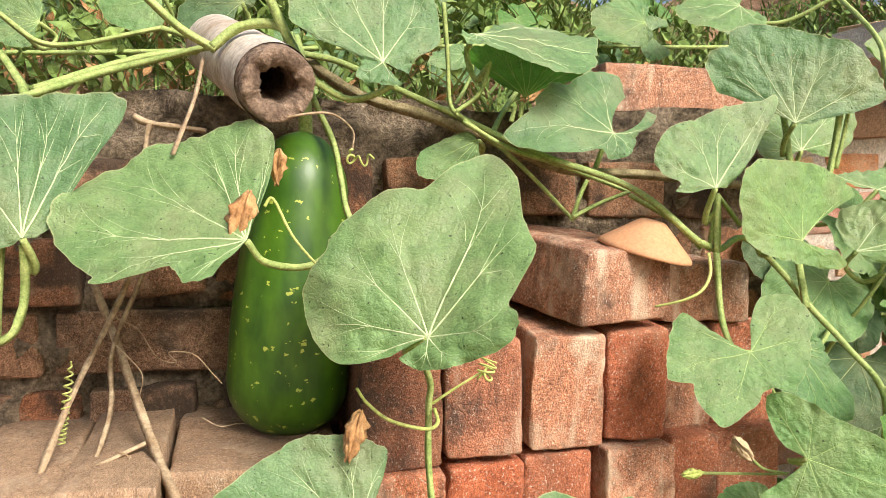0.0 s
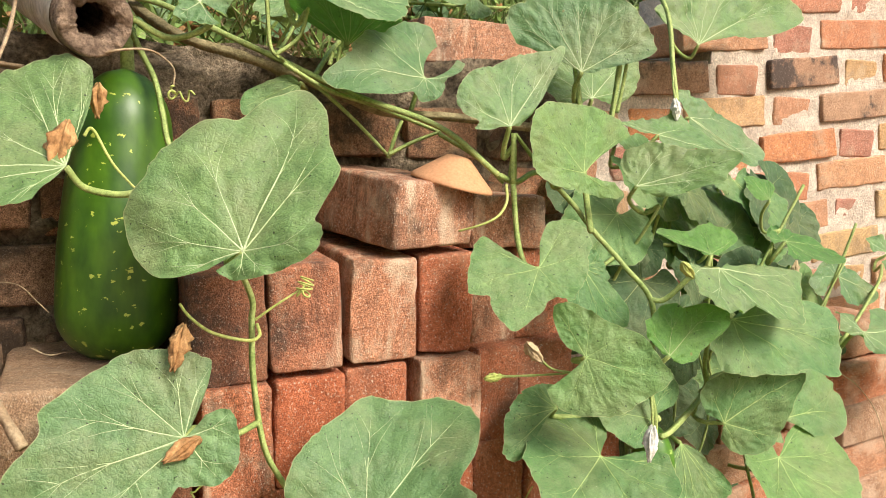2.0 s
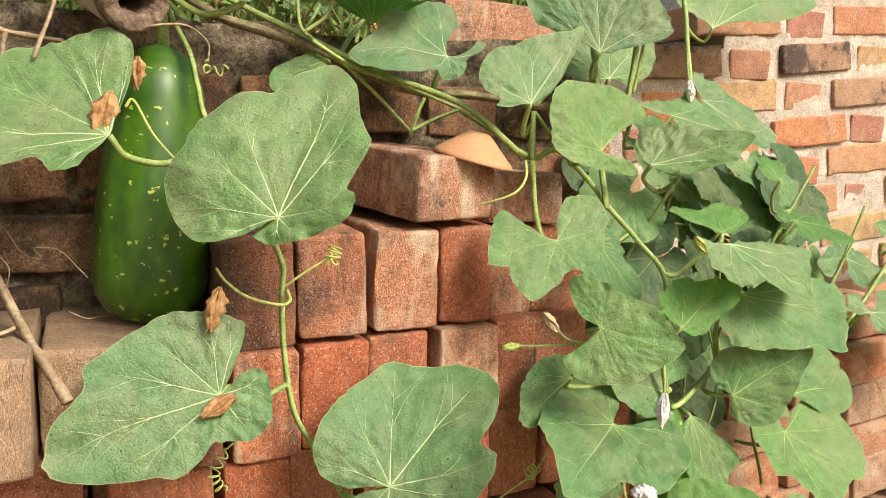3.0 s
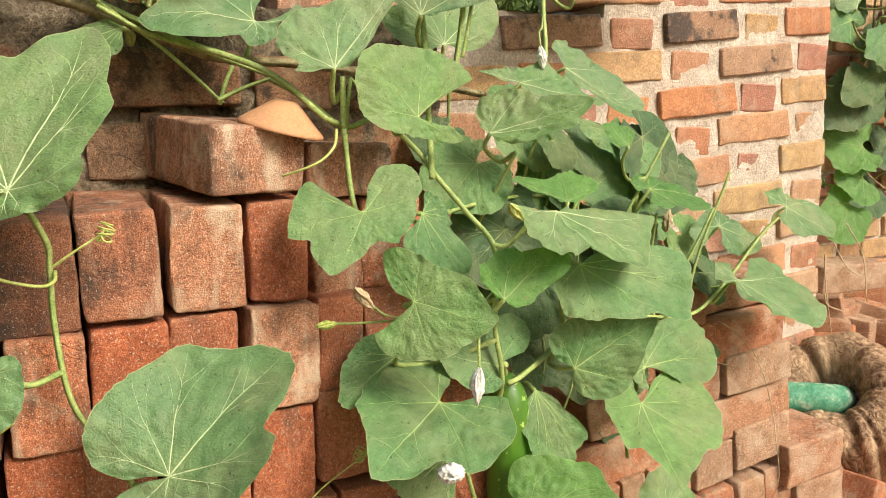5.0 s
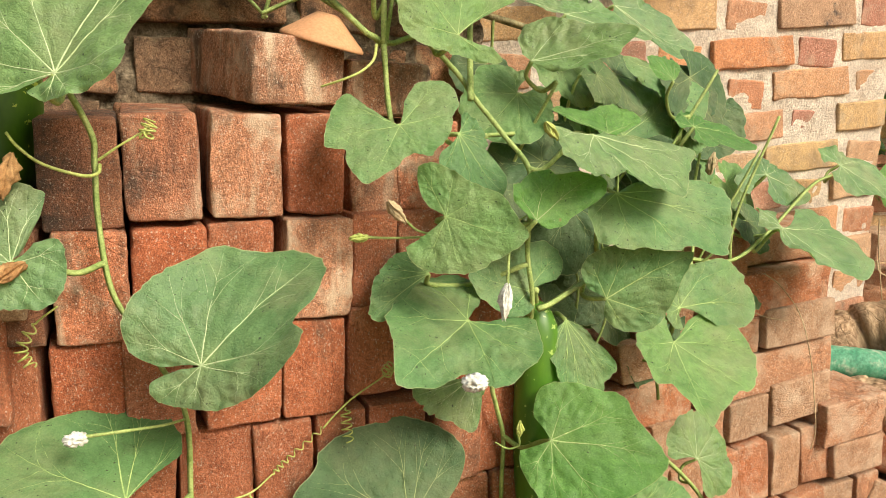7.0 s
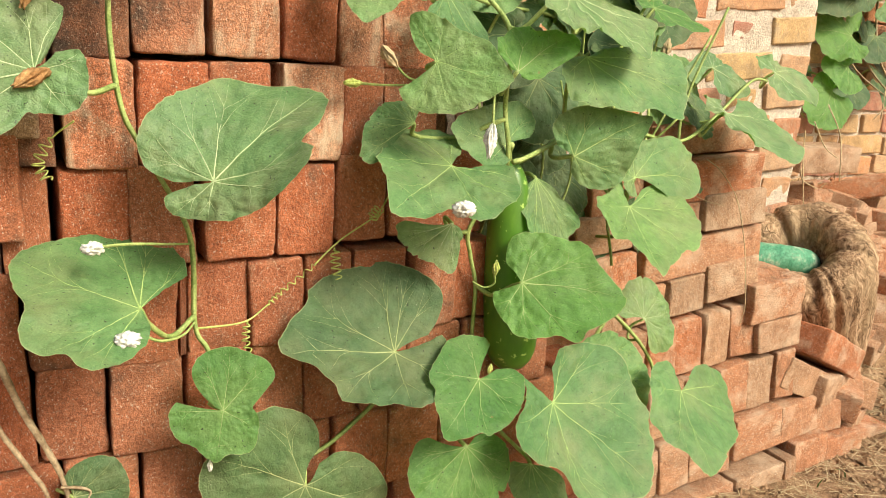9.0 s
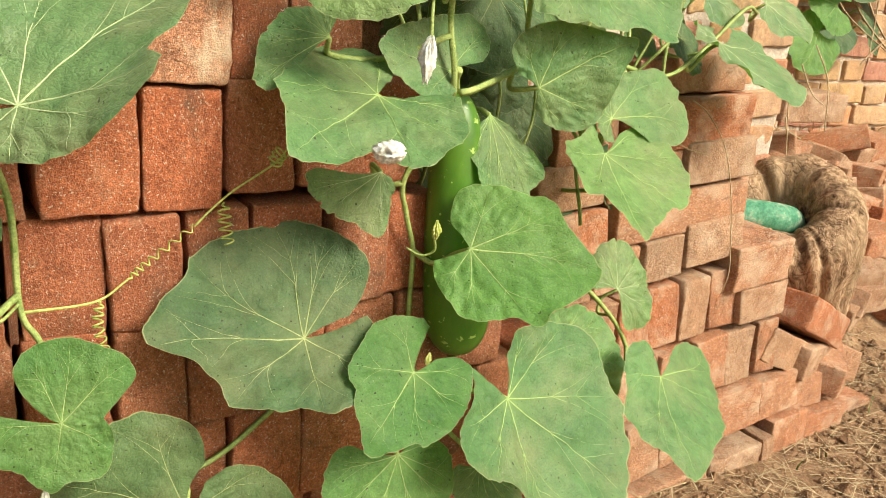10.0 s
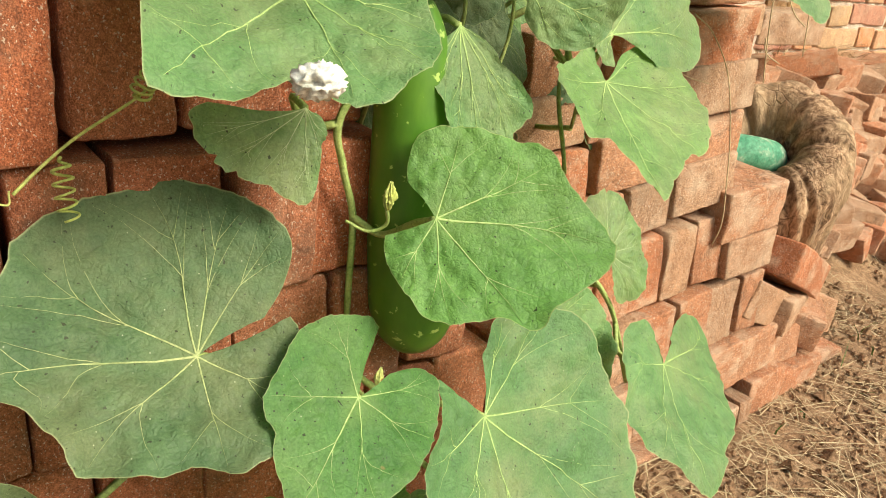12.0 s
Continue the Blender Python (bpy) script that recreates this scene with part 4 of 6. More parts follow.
LOG_AT, LOG_AXIS = Vector((1.555, 0.215, 0.368)), Vector((-0.60, -0.30, 0.74)).normalized()
bm = bmesh.new()
profile = [(0.118, -0.56), (0.13, -0.50), (0.137, -0.43), (0.142, -0.36), (0.146, -0.29), (0.148, -0.23), (0.15, -0.17), (0.15, -0.12), (0.149, -0.085), (0.146, -0.05), (0.139, -0.025), (0.127, -0.008), (0.112, 0.0),
           (0.096, 0.003), (0.082, -0.002), (0.07, -0.01), (0.059, -0.022), (0.051, -0.038), (0.046, -0.056), (0.04, -0.07), (0.026, -0.08), (0.01, -0.083)]
rings = []
for i, (r, z) in enumerate(profile):
    ring = []
    for k in range(180):
        a = math.tau * k / 180
        d = Vector((math.cos(a), math.sin(a), 0))
        crack = max(0.0, noise.noise(Vector((d.x * 6, d.y * 6, z * 2.2))) - 0.16) * 0.11 + max(0.0, noise.noise(Vector((d.x * 13, d.y * 13, z * 9 + 5))) - 0.1) * 0.03
        knob = 0.10 * noise.noise(Vector((d.x * 1.4, d.y * 1.4, z * 4 + 3))) + 0.04 * noise.noise(Vector((d.x * 5, d.y * 5, z * 16))) + 0.022 * noise.noise(Vector((d.x * 19, d.y * 19, z * 40)))
        ring.append(bm.verts.new(d * r * (1 + knob - (crack if i < 15 else -0.1 * crack)) + Vector((0, 0, z + 0.016 * noise.noise(d * 3.0) - (crack * 0.14 if i > 6 else 0)))))
    rings.append(ring)
for p, q in zip(rings, rings[1:]):
    for k in range(180):
        bm.faces.new((p[k], p[(k + 1) % 180], q[(k + 1) % 180], q[k]))
bm.faces.new(rings[-1])
bm.faces.new(rings[0][::-1])
trunk = part("trunk", bm, BARK, log, "cracked grey-brown wood with a hollow heart")
trunk.matrix_basis = Matrix.Translation(LOG_AT) @ LOG_AXIS.to_track_quat("Z", "Y").to_matrix().to_4x4()
bm = bmesh.new()
tube(bm, glide([(1.34, 0.30, 0.335), (1.46, 0.26, 0.335), (1.56, 0.22, 0.325), (1.63, 0.25, 0.30), (1.66, 0.29, 0.27)], 6), 0.032, 20)
pipe = tagged(part("drain_pipe", bm, GREEN_PIPE, None), "dusty green plastic pipe end in the hollow log", "pipe")

# ---- hollow pole over the gourd ----
pole = thing("pole", "whitish weathered hollow pole lying on the wall top", "pole")
bm = bmesh.new()
ring_log(bm, (0.036, -0.012, 1.020), (0.19, -0.94, -0.28), 0.27, 0.0316, 0.0150, 7.0, 0.03)
bm.faces.ensure_lookup_table()
rotten = part("stem", bm, DEADWOOD, pole, "rotten fibrous wood round a dark hole")
bm = bmesh.new()
axis = Vector((0.19, -0.94, -0.28)).normalized()
c = Vector((0.036, -0.012, 1.020))
tube(bm, [c - axis * t for t in (0.012, 0.05, 0.1, 0.15, 0.2, 0.262)], 0.0322, 40, 1.04, False, 0.03)
part("skin", bm, POLE_SKIN, pole, "pale papery outer skin")

# ---- gourds ----
def gourd(name, base, top, radius, material, label, bottle=0.0):
    g = thing(name, label, "gourd", "gourds on the vine")
    a, b = Vector(base), Vector(top)
    axis = (b - a)
    length = axis.length
    axis.normalize()
    s = axis.orthogonal().normalized()
    u = axis.cross(s)
    bm = bmesh.new()
    rows, n = 44, 56
    rings = []
    for i in range(rows + 1):
        t = i / rows
        f = min(1.0, (1 - (1 - min(1.0, t / 0.2)) ** 2.4) ** 0.5) * min(1.0, (1 - (1 - min(1.0, (1 - t) / 0.2)) ** 2.2) ** 0.55)
        f *= 1.0 - 0.27 * step(0.3, 1.05, t) - bottle * step(0.2, 0.9, t)
        r = max(0.0006, radius * f)
        ring = []
        for k in range(n):
            ang = math.tau * k / n
            d = s * math.cos(ang) + u * math.sin(ang)
            ring.append(bm.verts.new(a + axis * (length * t) + d * r * (1 + 0.012 * noise.noise(d * 2 + Vector((0, 0, t * 2))))))
        rings.append(ring)
    for p, q in zip(rings, rings[1:]):
        for k in range(n):
            bm.faces.new((p[k], p[(k + 1) % n], q[(k + 1) % n], q[k]))
    bm.faces.new(rings[0][::-1])
    bm.faces.new(rings[-1])
    part("fruit", bm, material, g)
    return g


g = gourd("gourd", (0.042, 0.062, 0.7165), (0.062, 0.066, 0.992), 0.0545, GOURD, "large dark green gourd with pale flecks resting on the ledge")
bm = bmesh.new()
tube(bm, glide([(0.064, 0.068, 0.985), (0.064, 0.07, 1.013), (0.064, 0.1, 1.053), (0.06, 0.125, 1.085)], 5), 0.0065, 10, 0.8)
part("stalk", bm, STEM, g)
g = gourd("gourd", (0.632, -0.042, 0.312), (0.612, -0.034, 0.60), 0.036, GOURD_PALE, "young slim green gourd hanging behind the leaves", 0.05)
bm = bmesh.new()
tube(bm, glide([(0.612, -0.034, 0.595), (0.60, -0.05, 0.61), (0.59, -0.07, 0.62)], 5), 0.004, 8)
part("stalk", bm, STEM, g)

# ---- clay lid ----
bm = bmesh.new()
prof = [(0.0, 0.026), (0.010, 0.0262), (0.0135, 0.025), (0.02, 0.0205), (0.032, 0.0115), (0.045, 0.0022), (0.0478, -0.0005), (0.0478, -0.003), (0.0455, -0.0032), (0.03, 0.0075), (0.012, 0.02), (0.0, 0.021)]
rings = []
for r, z in prof:
    rings.append([bm.verts.new((max(r, 0.0004) * math.cos(math.tau * k / 48), max(r, 0.0004) * math.sin(math.tau * k / 48), z)) for k in range(48)])
for p, q in zip(rings, rings[1:]):
    for k in range(48):
        bm.faces.new((p[k], p[(k + 1) % 48], q[(k + 1) % 48], q[k]))
lid = tagged(part("clay_lid", bm, CLAY, None), "small conical terracotta lid lying on the loose brick", "lid")
lid.matrix_basis = pose(0.3665, -0.004, 0.8845, 9, 12.0, 0) @ Matrix.Diagonal((0.91, 0.91, 1.05, 1))

# ---- the vine: stems ----
vine = thing("gourd_vine", "gourd vine sprawling over the brick wall and stack", "vine")


def stem(points, radius, taper=0.8, material=STEM, name="stem", parent=vine, keep=True, sides=9):
    pts = glide(points, 8)
    radius *= 0.72 if material is STEM else 1.0
    if keep:
        STEMS.append(pts)
    bm = bmesh.new()
    tube(bm, pts, radius, max(sides, 10), taper, True, 0.1 if material is STEM else 0.3, radius * 900, 0.2)
    return part(name, bm, material, parent)


stem([(0.053, 0.16, 1.087), (0.081, 0.14, 1.06), (0.123, 0.12, 1.031), (0.178, 0.11, 1.015), (0.236, 0.09, 0.993), (0.318, 0.07, 0.96), (0.412, 0.07, 0.955), (0.556, 0.10, 0.944), (0.70, 0.16, 0.93)], 0.0052, 0.8, WOODY)
stem([(-0.014, 0.08, 1.066), (0.016, 0.10, 1.088), (0.048, 0.12, 1.093), (0.059, 0.13, 1.074), (0.103, 0.13, 1.065), (0.167, 0.11, 1.034), (0.225, 0.09, 1.006), (0.286, 0.05, 0.972), (0.355, 0.0, 0.94), (0.407, -0.03, 0.891)], 0.0042, 0.9)
stem([(0.407, -0.03, 0.891), (0.434, -0.02, 0.884), (0.475, 0.0, 0.893), (0.517, 0.0, 0.86), (0.536, -0.02, 0.826), (0.553, -0.05, 0.792), (0.578, -0.07, 0.748), (0.577, -0.07, 0.666), (0.582, -0.075, 0.616), (0.586, -0.06, 0.575), (0.553, -0.045, 0.515), (0.562, -0.035, 0.475), (0.575, -0.03, 0.434), (0.577, -0.026, 0.378), (0.58, -0.02, 0.30)], 0.0038, 0.9)
stem([(0.054, 0.10, 1.084), (0.070, 0.05, 1.018), (0.083, 0.02, 0.979), (0.087, 0.0, 0.946), (0.090, -0.03, 0.914), (0.116, -0.06, 0.858), (0.146, -0.06, 0.794), (0.148, -0.055, 0.766), (0.148, -0.055, 0.717), (0.155, -0.06, 0.654), (0.174, -0.063, 0.612), (0.213, -0.06, 0.53), (0.216, -0.06, 0.433), (0.227, -0.07, 0.406), (0.241, -0.07, 0.353), (0.247, -0.05, 0.253), (0.24, -0.05, 0.12)], 0.0034, 0.95)
stem([(-0.22, 0.04, 0.99), (-0.153, 0.05, 1.015), (-0.107, 0.08, 1.038), (-0.063, 0.10, 1.055), (-0.014, 0.08, 1.066)], 0.0038, 1.0)
stem([(-0.150, -0.012, 0.897), (-0.153, 0.0, 0.865), (-0.157, 0.0, 0.842), (-0.171, 0.0, 0.823), (-0.23, 0.02, 0.81)], 0.0042, 1.0)
stem([(-0.168, 0.0, 0.90), (-0.172, 0.0, 0.85), (-0.175, 0.005, 0.822)], 0.0038, 1.0)
stem([(0.20, -0.03, 0.19), (0.278, -0.03, 0.221), (0.362, -0.03, 0.24), (0.42, -0.03, 0.278), (0.453, -0.04, 0.311), (0.53, -0.05, 0.33)], 0.0038, 0.9)
stem([(0.59, -0.075, 0.60), (0.612, -0.07, 0.604), (0.678, -0.04, 0.621), (0.726, -0.02, 0.64), (0.833, 0.0, 0.632), (0.964, 0.03, 0.612), (1.051, 0.05, 0.643), (1.19, 0.10, 0.707), (1.40, 0.24, 0.71)], 0.0046, 0.7)
stem([(0.523, -0.03, 0.828), (0.535, 0.0, 0.884), (0.546, 0.03, 0.982), (0.55, 0.06, 1.049), (0.57, 0.15, 1.09)], 0.0044, 0.8)
stem([(0.424, -0.03, 0.882), (0.424, -0.03, 0.934)], 0.0040, 0.9)
stem([(0.70, 0.08, 0.90), (0.771, 0.12, 0.968), (0.791, 0.15, 1.043), (0.818, 0.20, 1.135), (0.84, 0.3, 1.22)], 0.0046, 0.9)
stem([(0.55, -0.02, 0.79), (0.65, 0.07, 0.79), (0.76, 0.12, 0.79), (0.85, 0.13, 0.77), (0.95, 0.13, 0.74), (1.08, 0.14, 0.69)], 0.0032, 0.8)
stem([(0.60, -0.05, 0.52), (0.70, -0.05, 0.45), (0.80, -0.03, 0.38), (0.88, -0.04, 0.30), (0.95, -0.03, 0.18)], 0.0040, 0.8)

stem([(0.583, 0.0, 1.045), (0.58, 0.0, 1.011), (0.571, 0.0, 0.958), (0.565, 0.0, 0.93)], 0.0036, 1.1)
stem([(-0.07, 0.05, 1.10), (-0.04, 0.05, 1.073), (-0.012, 0.045, 1.056)], 0.0042, 1.1)
stem([(0.028, 0.03, 1.11), (0.033, 0.03, 1.096), (0.042, 0.03, 1.076), (0.052, 0.03, 1.055), (0.066, 0.02, 1.03)], 0.0046, 1.2)
stem([(-0.015, 0.045, 1.058), (0.006, 0.045, 1.075), (0.029, 0.04, 1.079), (0.044, 0.035, 1.075)], 0.0052, 1.0)


stem([(0.202, 0.07, 1.015), (0.23, 0.07, 0.994), (0.253, 0.07, 0.978), (0.288, 0.07, 0.948), (0.325, 0.07, 0.912)], 0.0029, 0.8)
stem([(0.207, 0.05, 1.002), (0.252, 0.05, 0.978), (0.301, 0.05, 0.964), (0.345, 0.05, 0.949), (0.379, 0.05, 0.937)], 0.0029, 0.8)
stem([(0.317, 0.05, 0.909), (0.325, 0.05, 0.932), (0.333, 0.05, 0.949)], 0.0029, 0.8)
stem([(0.314, 0.04, 0.913), (0.341, 0.04, 0.926), (0.374, 0.04, 0.938)], 0.0029, 0.8)
stem([(0.363, 0.02, 0.934), (0.403, 0.02, 0.913), (0.425, 0.02, 0.896), (0.441, 0.02, 0.882)], 0.0029, 0.8)
stem([(0.436, 0.0, 0.883), (0.444, 0.0, 0.935)], 0.0029, 0.8)
stem([(0.47, 0.0, 0.905), (0.444, 0.0, 0.935)], 0.0029, 0.8)
stem([(0.188, 0.05, 1.109), (0.192, 0.05, 1.061), (0.194, 0.05, 1.02), (0.202, 0.05, 1.007)], 0.0029, 0.8)
stem([(0.199, 0.05, 1.01), (0.223, 0.05, 1.029), (0.233, 0.05, 1.058)], 0.0029, 0.8)
stem([(0.263, 0.05, 1.006), (0.265, 0.05, 1.022)], 0.0029, 0.8)
stem([(0.254, 0.05, 1.003), (0.258, 0.05, 1.017)], 0.0029, 0.8)
stem([(0.578, 0.0, 0.961), (0.587, 0.0, 0.999), (0.595, 0.0, 1.045)], 0.0029, 0.8)

stem([(-0.215, 0.2, 1.108), (-0.181, 0.2, 1.083), (-0.145, 0.2, 1.083), (-0.098, 0.2, 1.095), (-0.068, 0.2, 1.103)], 0.0036, 0.8)
stem([(-0.19, 0.1, 1.054), (-0.175, 0.08, 1.035), (-0.163, 0.06, 1.016), (-0.155, 0.02, 0.97)], 0.0046, 1.0)
stem([(-0.165, 0.1, 1.024), (-0.113, 0.12, 1.048), (-0.066, 0.14, 1.066), (-0.02, 0.16, 1.075)], 0.0048, 0.8)

# the tangle behind the leaves
rnd = random.Random(55)
for i in range(13):
    x, z = rnd.uniform(0.56, 1.0), rnd.uniform(0.42, 0.62)
    stem([(x, 0.02 + rnd.uniform(-0.03, 0.06), z), (x + rnd.uniform(-0.05, 0.05), 0.03 + rnd.uniform(-0.03, 0.06), z + 0.11), (x + rnd.uniform(-0.12, 0.12), rnd.uniform(-0.02, 0.1), z + rnd.uniform(0.2, 0.32))], rnd.uniform(0.002, 0.0036), 0.8)
# filler leaves in the dark old tone, painting shade behind the front leaves
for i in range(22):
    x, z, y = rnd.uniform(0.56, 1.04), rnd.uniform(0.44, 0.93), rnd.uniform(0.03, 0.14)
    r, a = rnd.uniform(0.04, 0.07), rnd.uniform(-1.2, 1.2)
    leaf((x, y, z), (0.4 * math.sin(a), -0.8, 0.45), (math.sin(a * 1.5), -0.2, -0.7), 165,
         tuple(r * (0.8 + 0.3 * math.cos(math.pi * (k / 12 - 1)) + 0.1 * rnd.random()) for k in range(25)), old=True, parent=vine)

# ---- the vine: leaves ----
leaf((0.126, -0.142, 0.838), (-0.100, -0.939, 0.330), (0.888, 0.066, 0.454), 176, (0.024, 0.024, 0.023, 0.023, 0.023, 0.023, 0.023, 0.024, 0.025, 0.026, 0.028, 0.031, 0.036, 0.043, 0.049, 0.052, 0.054, 0.054, 0.070, 0.096, 0.106, 0.138, 0.157, 0.136, 0.115, 0.115, 0.113, 0.107, 0.103, 0.096, 0.095, 0.092, 0.084, 0.077, 0.069, 0.057, 0.028), parent=vine, bend=(-3.3, 2.3, -1.9), ribs=(-134, -93, -27, 18, 40, 73, 101, 141, 165), fold=(41, 1.13))
leaf((0.009, -0.067, 0.901), (-0.192, -0.724, 0.662), (-0.848, 0.462, 0.259), 82, (0.032, 0.082, 0.102, 0.107, 0.112, 0.115, 0.117, 0.117, 0.117, 0.119, 0.121, 0.123, 0.127, 0.130, 0.133, 0.132, 0.139, 0.143, 0.148, 0.151, 0.151, 0.149, 0.143, 0.135, 0.126, 0.117, 0.109, 0.106, 0.060, 0.055, 0.053, 0.053, 0.054, 0.053, 0.050, 0.046, 0.038), parent=vine, bend=(-0.1, -0.2, 0.7), ribs=(-74, -58, -39, -15, 13, 40, 69))
leaf((-0.149, -0.020, 0.902), (0.000, -0.912, 0.410), (-0.378, 0.380, 0.845), 107, (0.009, 0.011, 0.014, 0.020, 0.022, 0.025, 0.029, 0.037, 0.071, 0.131, 0.135, 0.133, 0.128, 0.122, 0.119, 0.124, 0.122, 0.119, 0.117, 0.111, 0.105, 0.097, 0.089, 0.082, 0.075, 0.066, 0.060, 0.051, 0.045, 0.040, 0.036, 0.029, 0.023, 0.020, 0.014, 0.010, 0.008), parent=vine, bend=(0.0, 0.0, 0.0), ribs=(-47, -26, -15, 11))
leaf((0.119, -0.017, 1.041), (-0.035, -0.913, 0.407), (-0.806, 0.266, 0.528), 167, (0.023, 0.023, 0.024, 0.026, 0.032, 0.054, 0.061, 0.069, 0.077, 0.088, 0.105, 0.110, 0.114, 0.116, 0.111, 0.107, 0.103, 0.100, 0.090, 0.077, 0.020, 0.019, 0.018, 0.018, 0.022, 0.026, 0.024, 0.023, 0.021, 0.020, 0.020, 0.020, 0.020, 0.020, 0.021, 0.022, 0.024), parent=vine, bend=(-0.0, 0.0, -0.0), ribs=(-87, -61, -39, -10, 73, 156))
leaf((0.220, 0.050, 1.082), (0.000, -0.530, 0.848), (0.320, -0.803, -0.502), 121, (0.008, 0.011, 0.014, 0.017, 0.020, 0.024, 0.027, 0.030, 0.033, 0.036, 0.039, 0.045, 0.052, 0.060, 0.068, 0.087, 0.106, 0.112, 0.118, 0.124, 0.131, 0.122, 0.108, 0.076, 0.045), parent=vine)
leaf((0.306, 0.148, 1.040), (-0.000, -0.640, -0.768), (-0.041, -0.768, 0.640), 62, (0.064, 0.067, 0.070, 0.073, 0.076, 0.076, 0.076, 0.077, 0.077, 0.077, 0.078, 0.078, 0.078, 0.079, 0.079, 0.080, 0.083, 0.086, 0.089, 0.093, 0.096, 0.098, 0.095, 0.092, 0.037), young=True, parent=vine)
leaf((0.356, 0.042, 0.994), (0.164, -0.833, 0.528), (-0.682, -0.483, -0.550), 169, (0.080, 0.081, 0.079, 0.075, 0.070, 0.072, 0.077, 0.082, 0.091, 0.112, 0.090, 0.053, 0.030, 0.030, 0.029, 0.028, 0.028, 0.027, 0.026, 0.025, 0.025, 0.024, 0.035, 0.060, 0.086), parent=vine)
leaf((0.410, -0.047, 0.940), (-0.053, -0.930, 0.363), (-0.139, 0.367, 0.920), 92, (0.012, 0.014, 0.017, 0.022, 0.032, 0.041, 0.056, 0.075, 0.122, 0.110, 0.101, 0.094, 0.089, 0.084, 0.080, 0.075, 0.072, 0.069, 0.068, 0.067, 0.066, 0.067, 0.067, 0.067, 0.066, 0.065, 0.065, 0.063, 0.061, 0.059, 0.053, 0.048, 0.038, 0.035, 0.037, 0.039, 0.023), parent=vine, bend=(0.0, 0.0, 0.0), ribs=(-48, -27, 1, 50))
leaf((0.527, -0.002, 1.004), (-0.382, -0.907, 0.180), (0.350, 0.038, 0.936), 83, (0.013, 0.015, 0.017, 0.021, 0.026, 0.073, 0.089, 0.090, 0.092, 0.092, 0.093, 0.092, 0.093, 0.095, 0.096, 0.096, 0.093, 0.092, 0.091, 0.091, 0.093, 0.095, 0.097, 0.099, 0.101, 0.105, 0.108, 0.110, 0.111, 0.110, 0.101, 0.104, 0.108, 0.105, 0.099, 0.092, 0.079), parent=vine, bend=(0.0, 0.0, 0.0), ribs=(-45, -6, 19, 40, 73))
leaf((0.497, -0.052, 0.893), (0.162, -0.964, 0.212), (-0.975, -0.189, -0.114), 159, (0.091, 0.091, 0.086, 0.081, 0.078, 0.076, 0.075, 0.075, 0.076, 0.079, 0.084, 0.085, 0.086, 0.082, 0.078, 0.073, 0.068, 0.062, 0.054, 0.047, 0.038, 0.032, 0.028, 0.025, 0.024, 0.023, 0.022, 0.022, 0.023, 0.024, 0.026, 0.029, 0.034, 0.042, 0.052, 0.060, 0.044), mature=True, parent=vine, bend=(0.0, -0.0, 0.0), ribs=(-156, -111, -56, -18, 141))
leaf((0.422, -0.084, 0.801), (-0.217, -0.775, 0.594), (0.190, -0.630, -0.753), 148, (0.064, 0.066, 0.067, 0.068, 0.069, 0.072, 0.074, 0.075, 0.061, 0.066, 0.069, 0.073, 0.075, 0.065, 0.053, 0.047, 0.037, 0.035, 0.035, 0.039, 0.047, 0.045, 0.045, 0.046, 0.047, 0.049, 0.051, 0.053, 0.054, 0.064, 0.068, 0.071, 0.073, 0.070, 0.064, 0.055, 0.029), mature=True, parent=vine, bend=(0.0, -0.0, 0.0), ribs=(-135, -93, -45, 13, 83, 121))
leaf((0.083, -0.106, 0.689), (-0.192, -0.882, 0.430), (-0.657, -0.210, -0.724), 173, (0.008, 0.060, 0.066, 0.070, 0.072, 0.076, 0.081, 0.085, 0.086, 0.092, 0.097, 0.107, 0.103, 0.119, 0.133, 0.135, 0.113, 0.091, 0.077, 0.072, 0.056, 0.038, 0.038, 0.038, 0.040, 0.045, 0.046, 0.047, 0.047, 0.045, 0.043, 0.042, 0.041, 0.041, 0.040, 0.035, 0.023), parent=vine, bend=(-0.0, -1.0, 0.5), ribs=(-163, -133, -97, -66, -33, -8, 75, 142))
leaf((0.223, -0.132, 0.595), (-0.467, -0.755, 0.461), (0.878, -0.459, 0.139), 177, (0.022, 0.043, 0.048, 0.048, 0.044, 0.041, 0.038, 0.037, 0.037, 0.038, 0.040, 0.043, 0.046, 0.050, 0.055, 0.064, 0.074, 0.083, 0.094, 0.098, 0.090, 0.117, 0.136, 0.137, 0.132, 0.119, 0.116, 0.118, 0.104, 0.094, 0.087, 0.083, 0.077, 0.073, 0.067, 0.058, 0.036), parent=vine, bend=(3.4, -6.1, -1.4), ribs=(-146, -99, -21, 9, 46, 86, 109, 158))
leaf((0.461, -0.111, 0.713), (-0.556, -0.758, 0.341), (0.826, -0.550, 0.125), 146, (0.050, 0.053, 0.055, 0.056, 0.056, 0.057, 0.057, 0.057, 0.058, 0.061, 0.063, 0.065, 0.065, 0.069, 0.074, 0.081, 0.083, 0.073, 0.067, 0.063, 0.059, 0.053, 0.048, 0.045, 0.043, 0.042, 0.043, 0.045, 0.048, 0.051, 0.056, 0.059, 0.060, 0.053, 0.040, 0.030, 0.020), mature=True, parent=vine, bend=(0.3, 0.3, 0.4), ribs=(-117, -76, -18, 25, 77, 116))
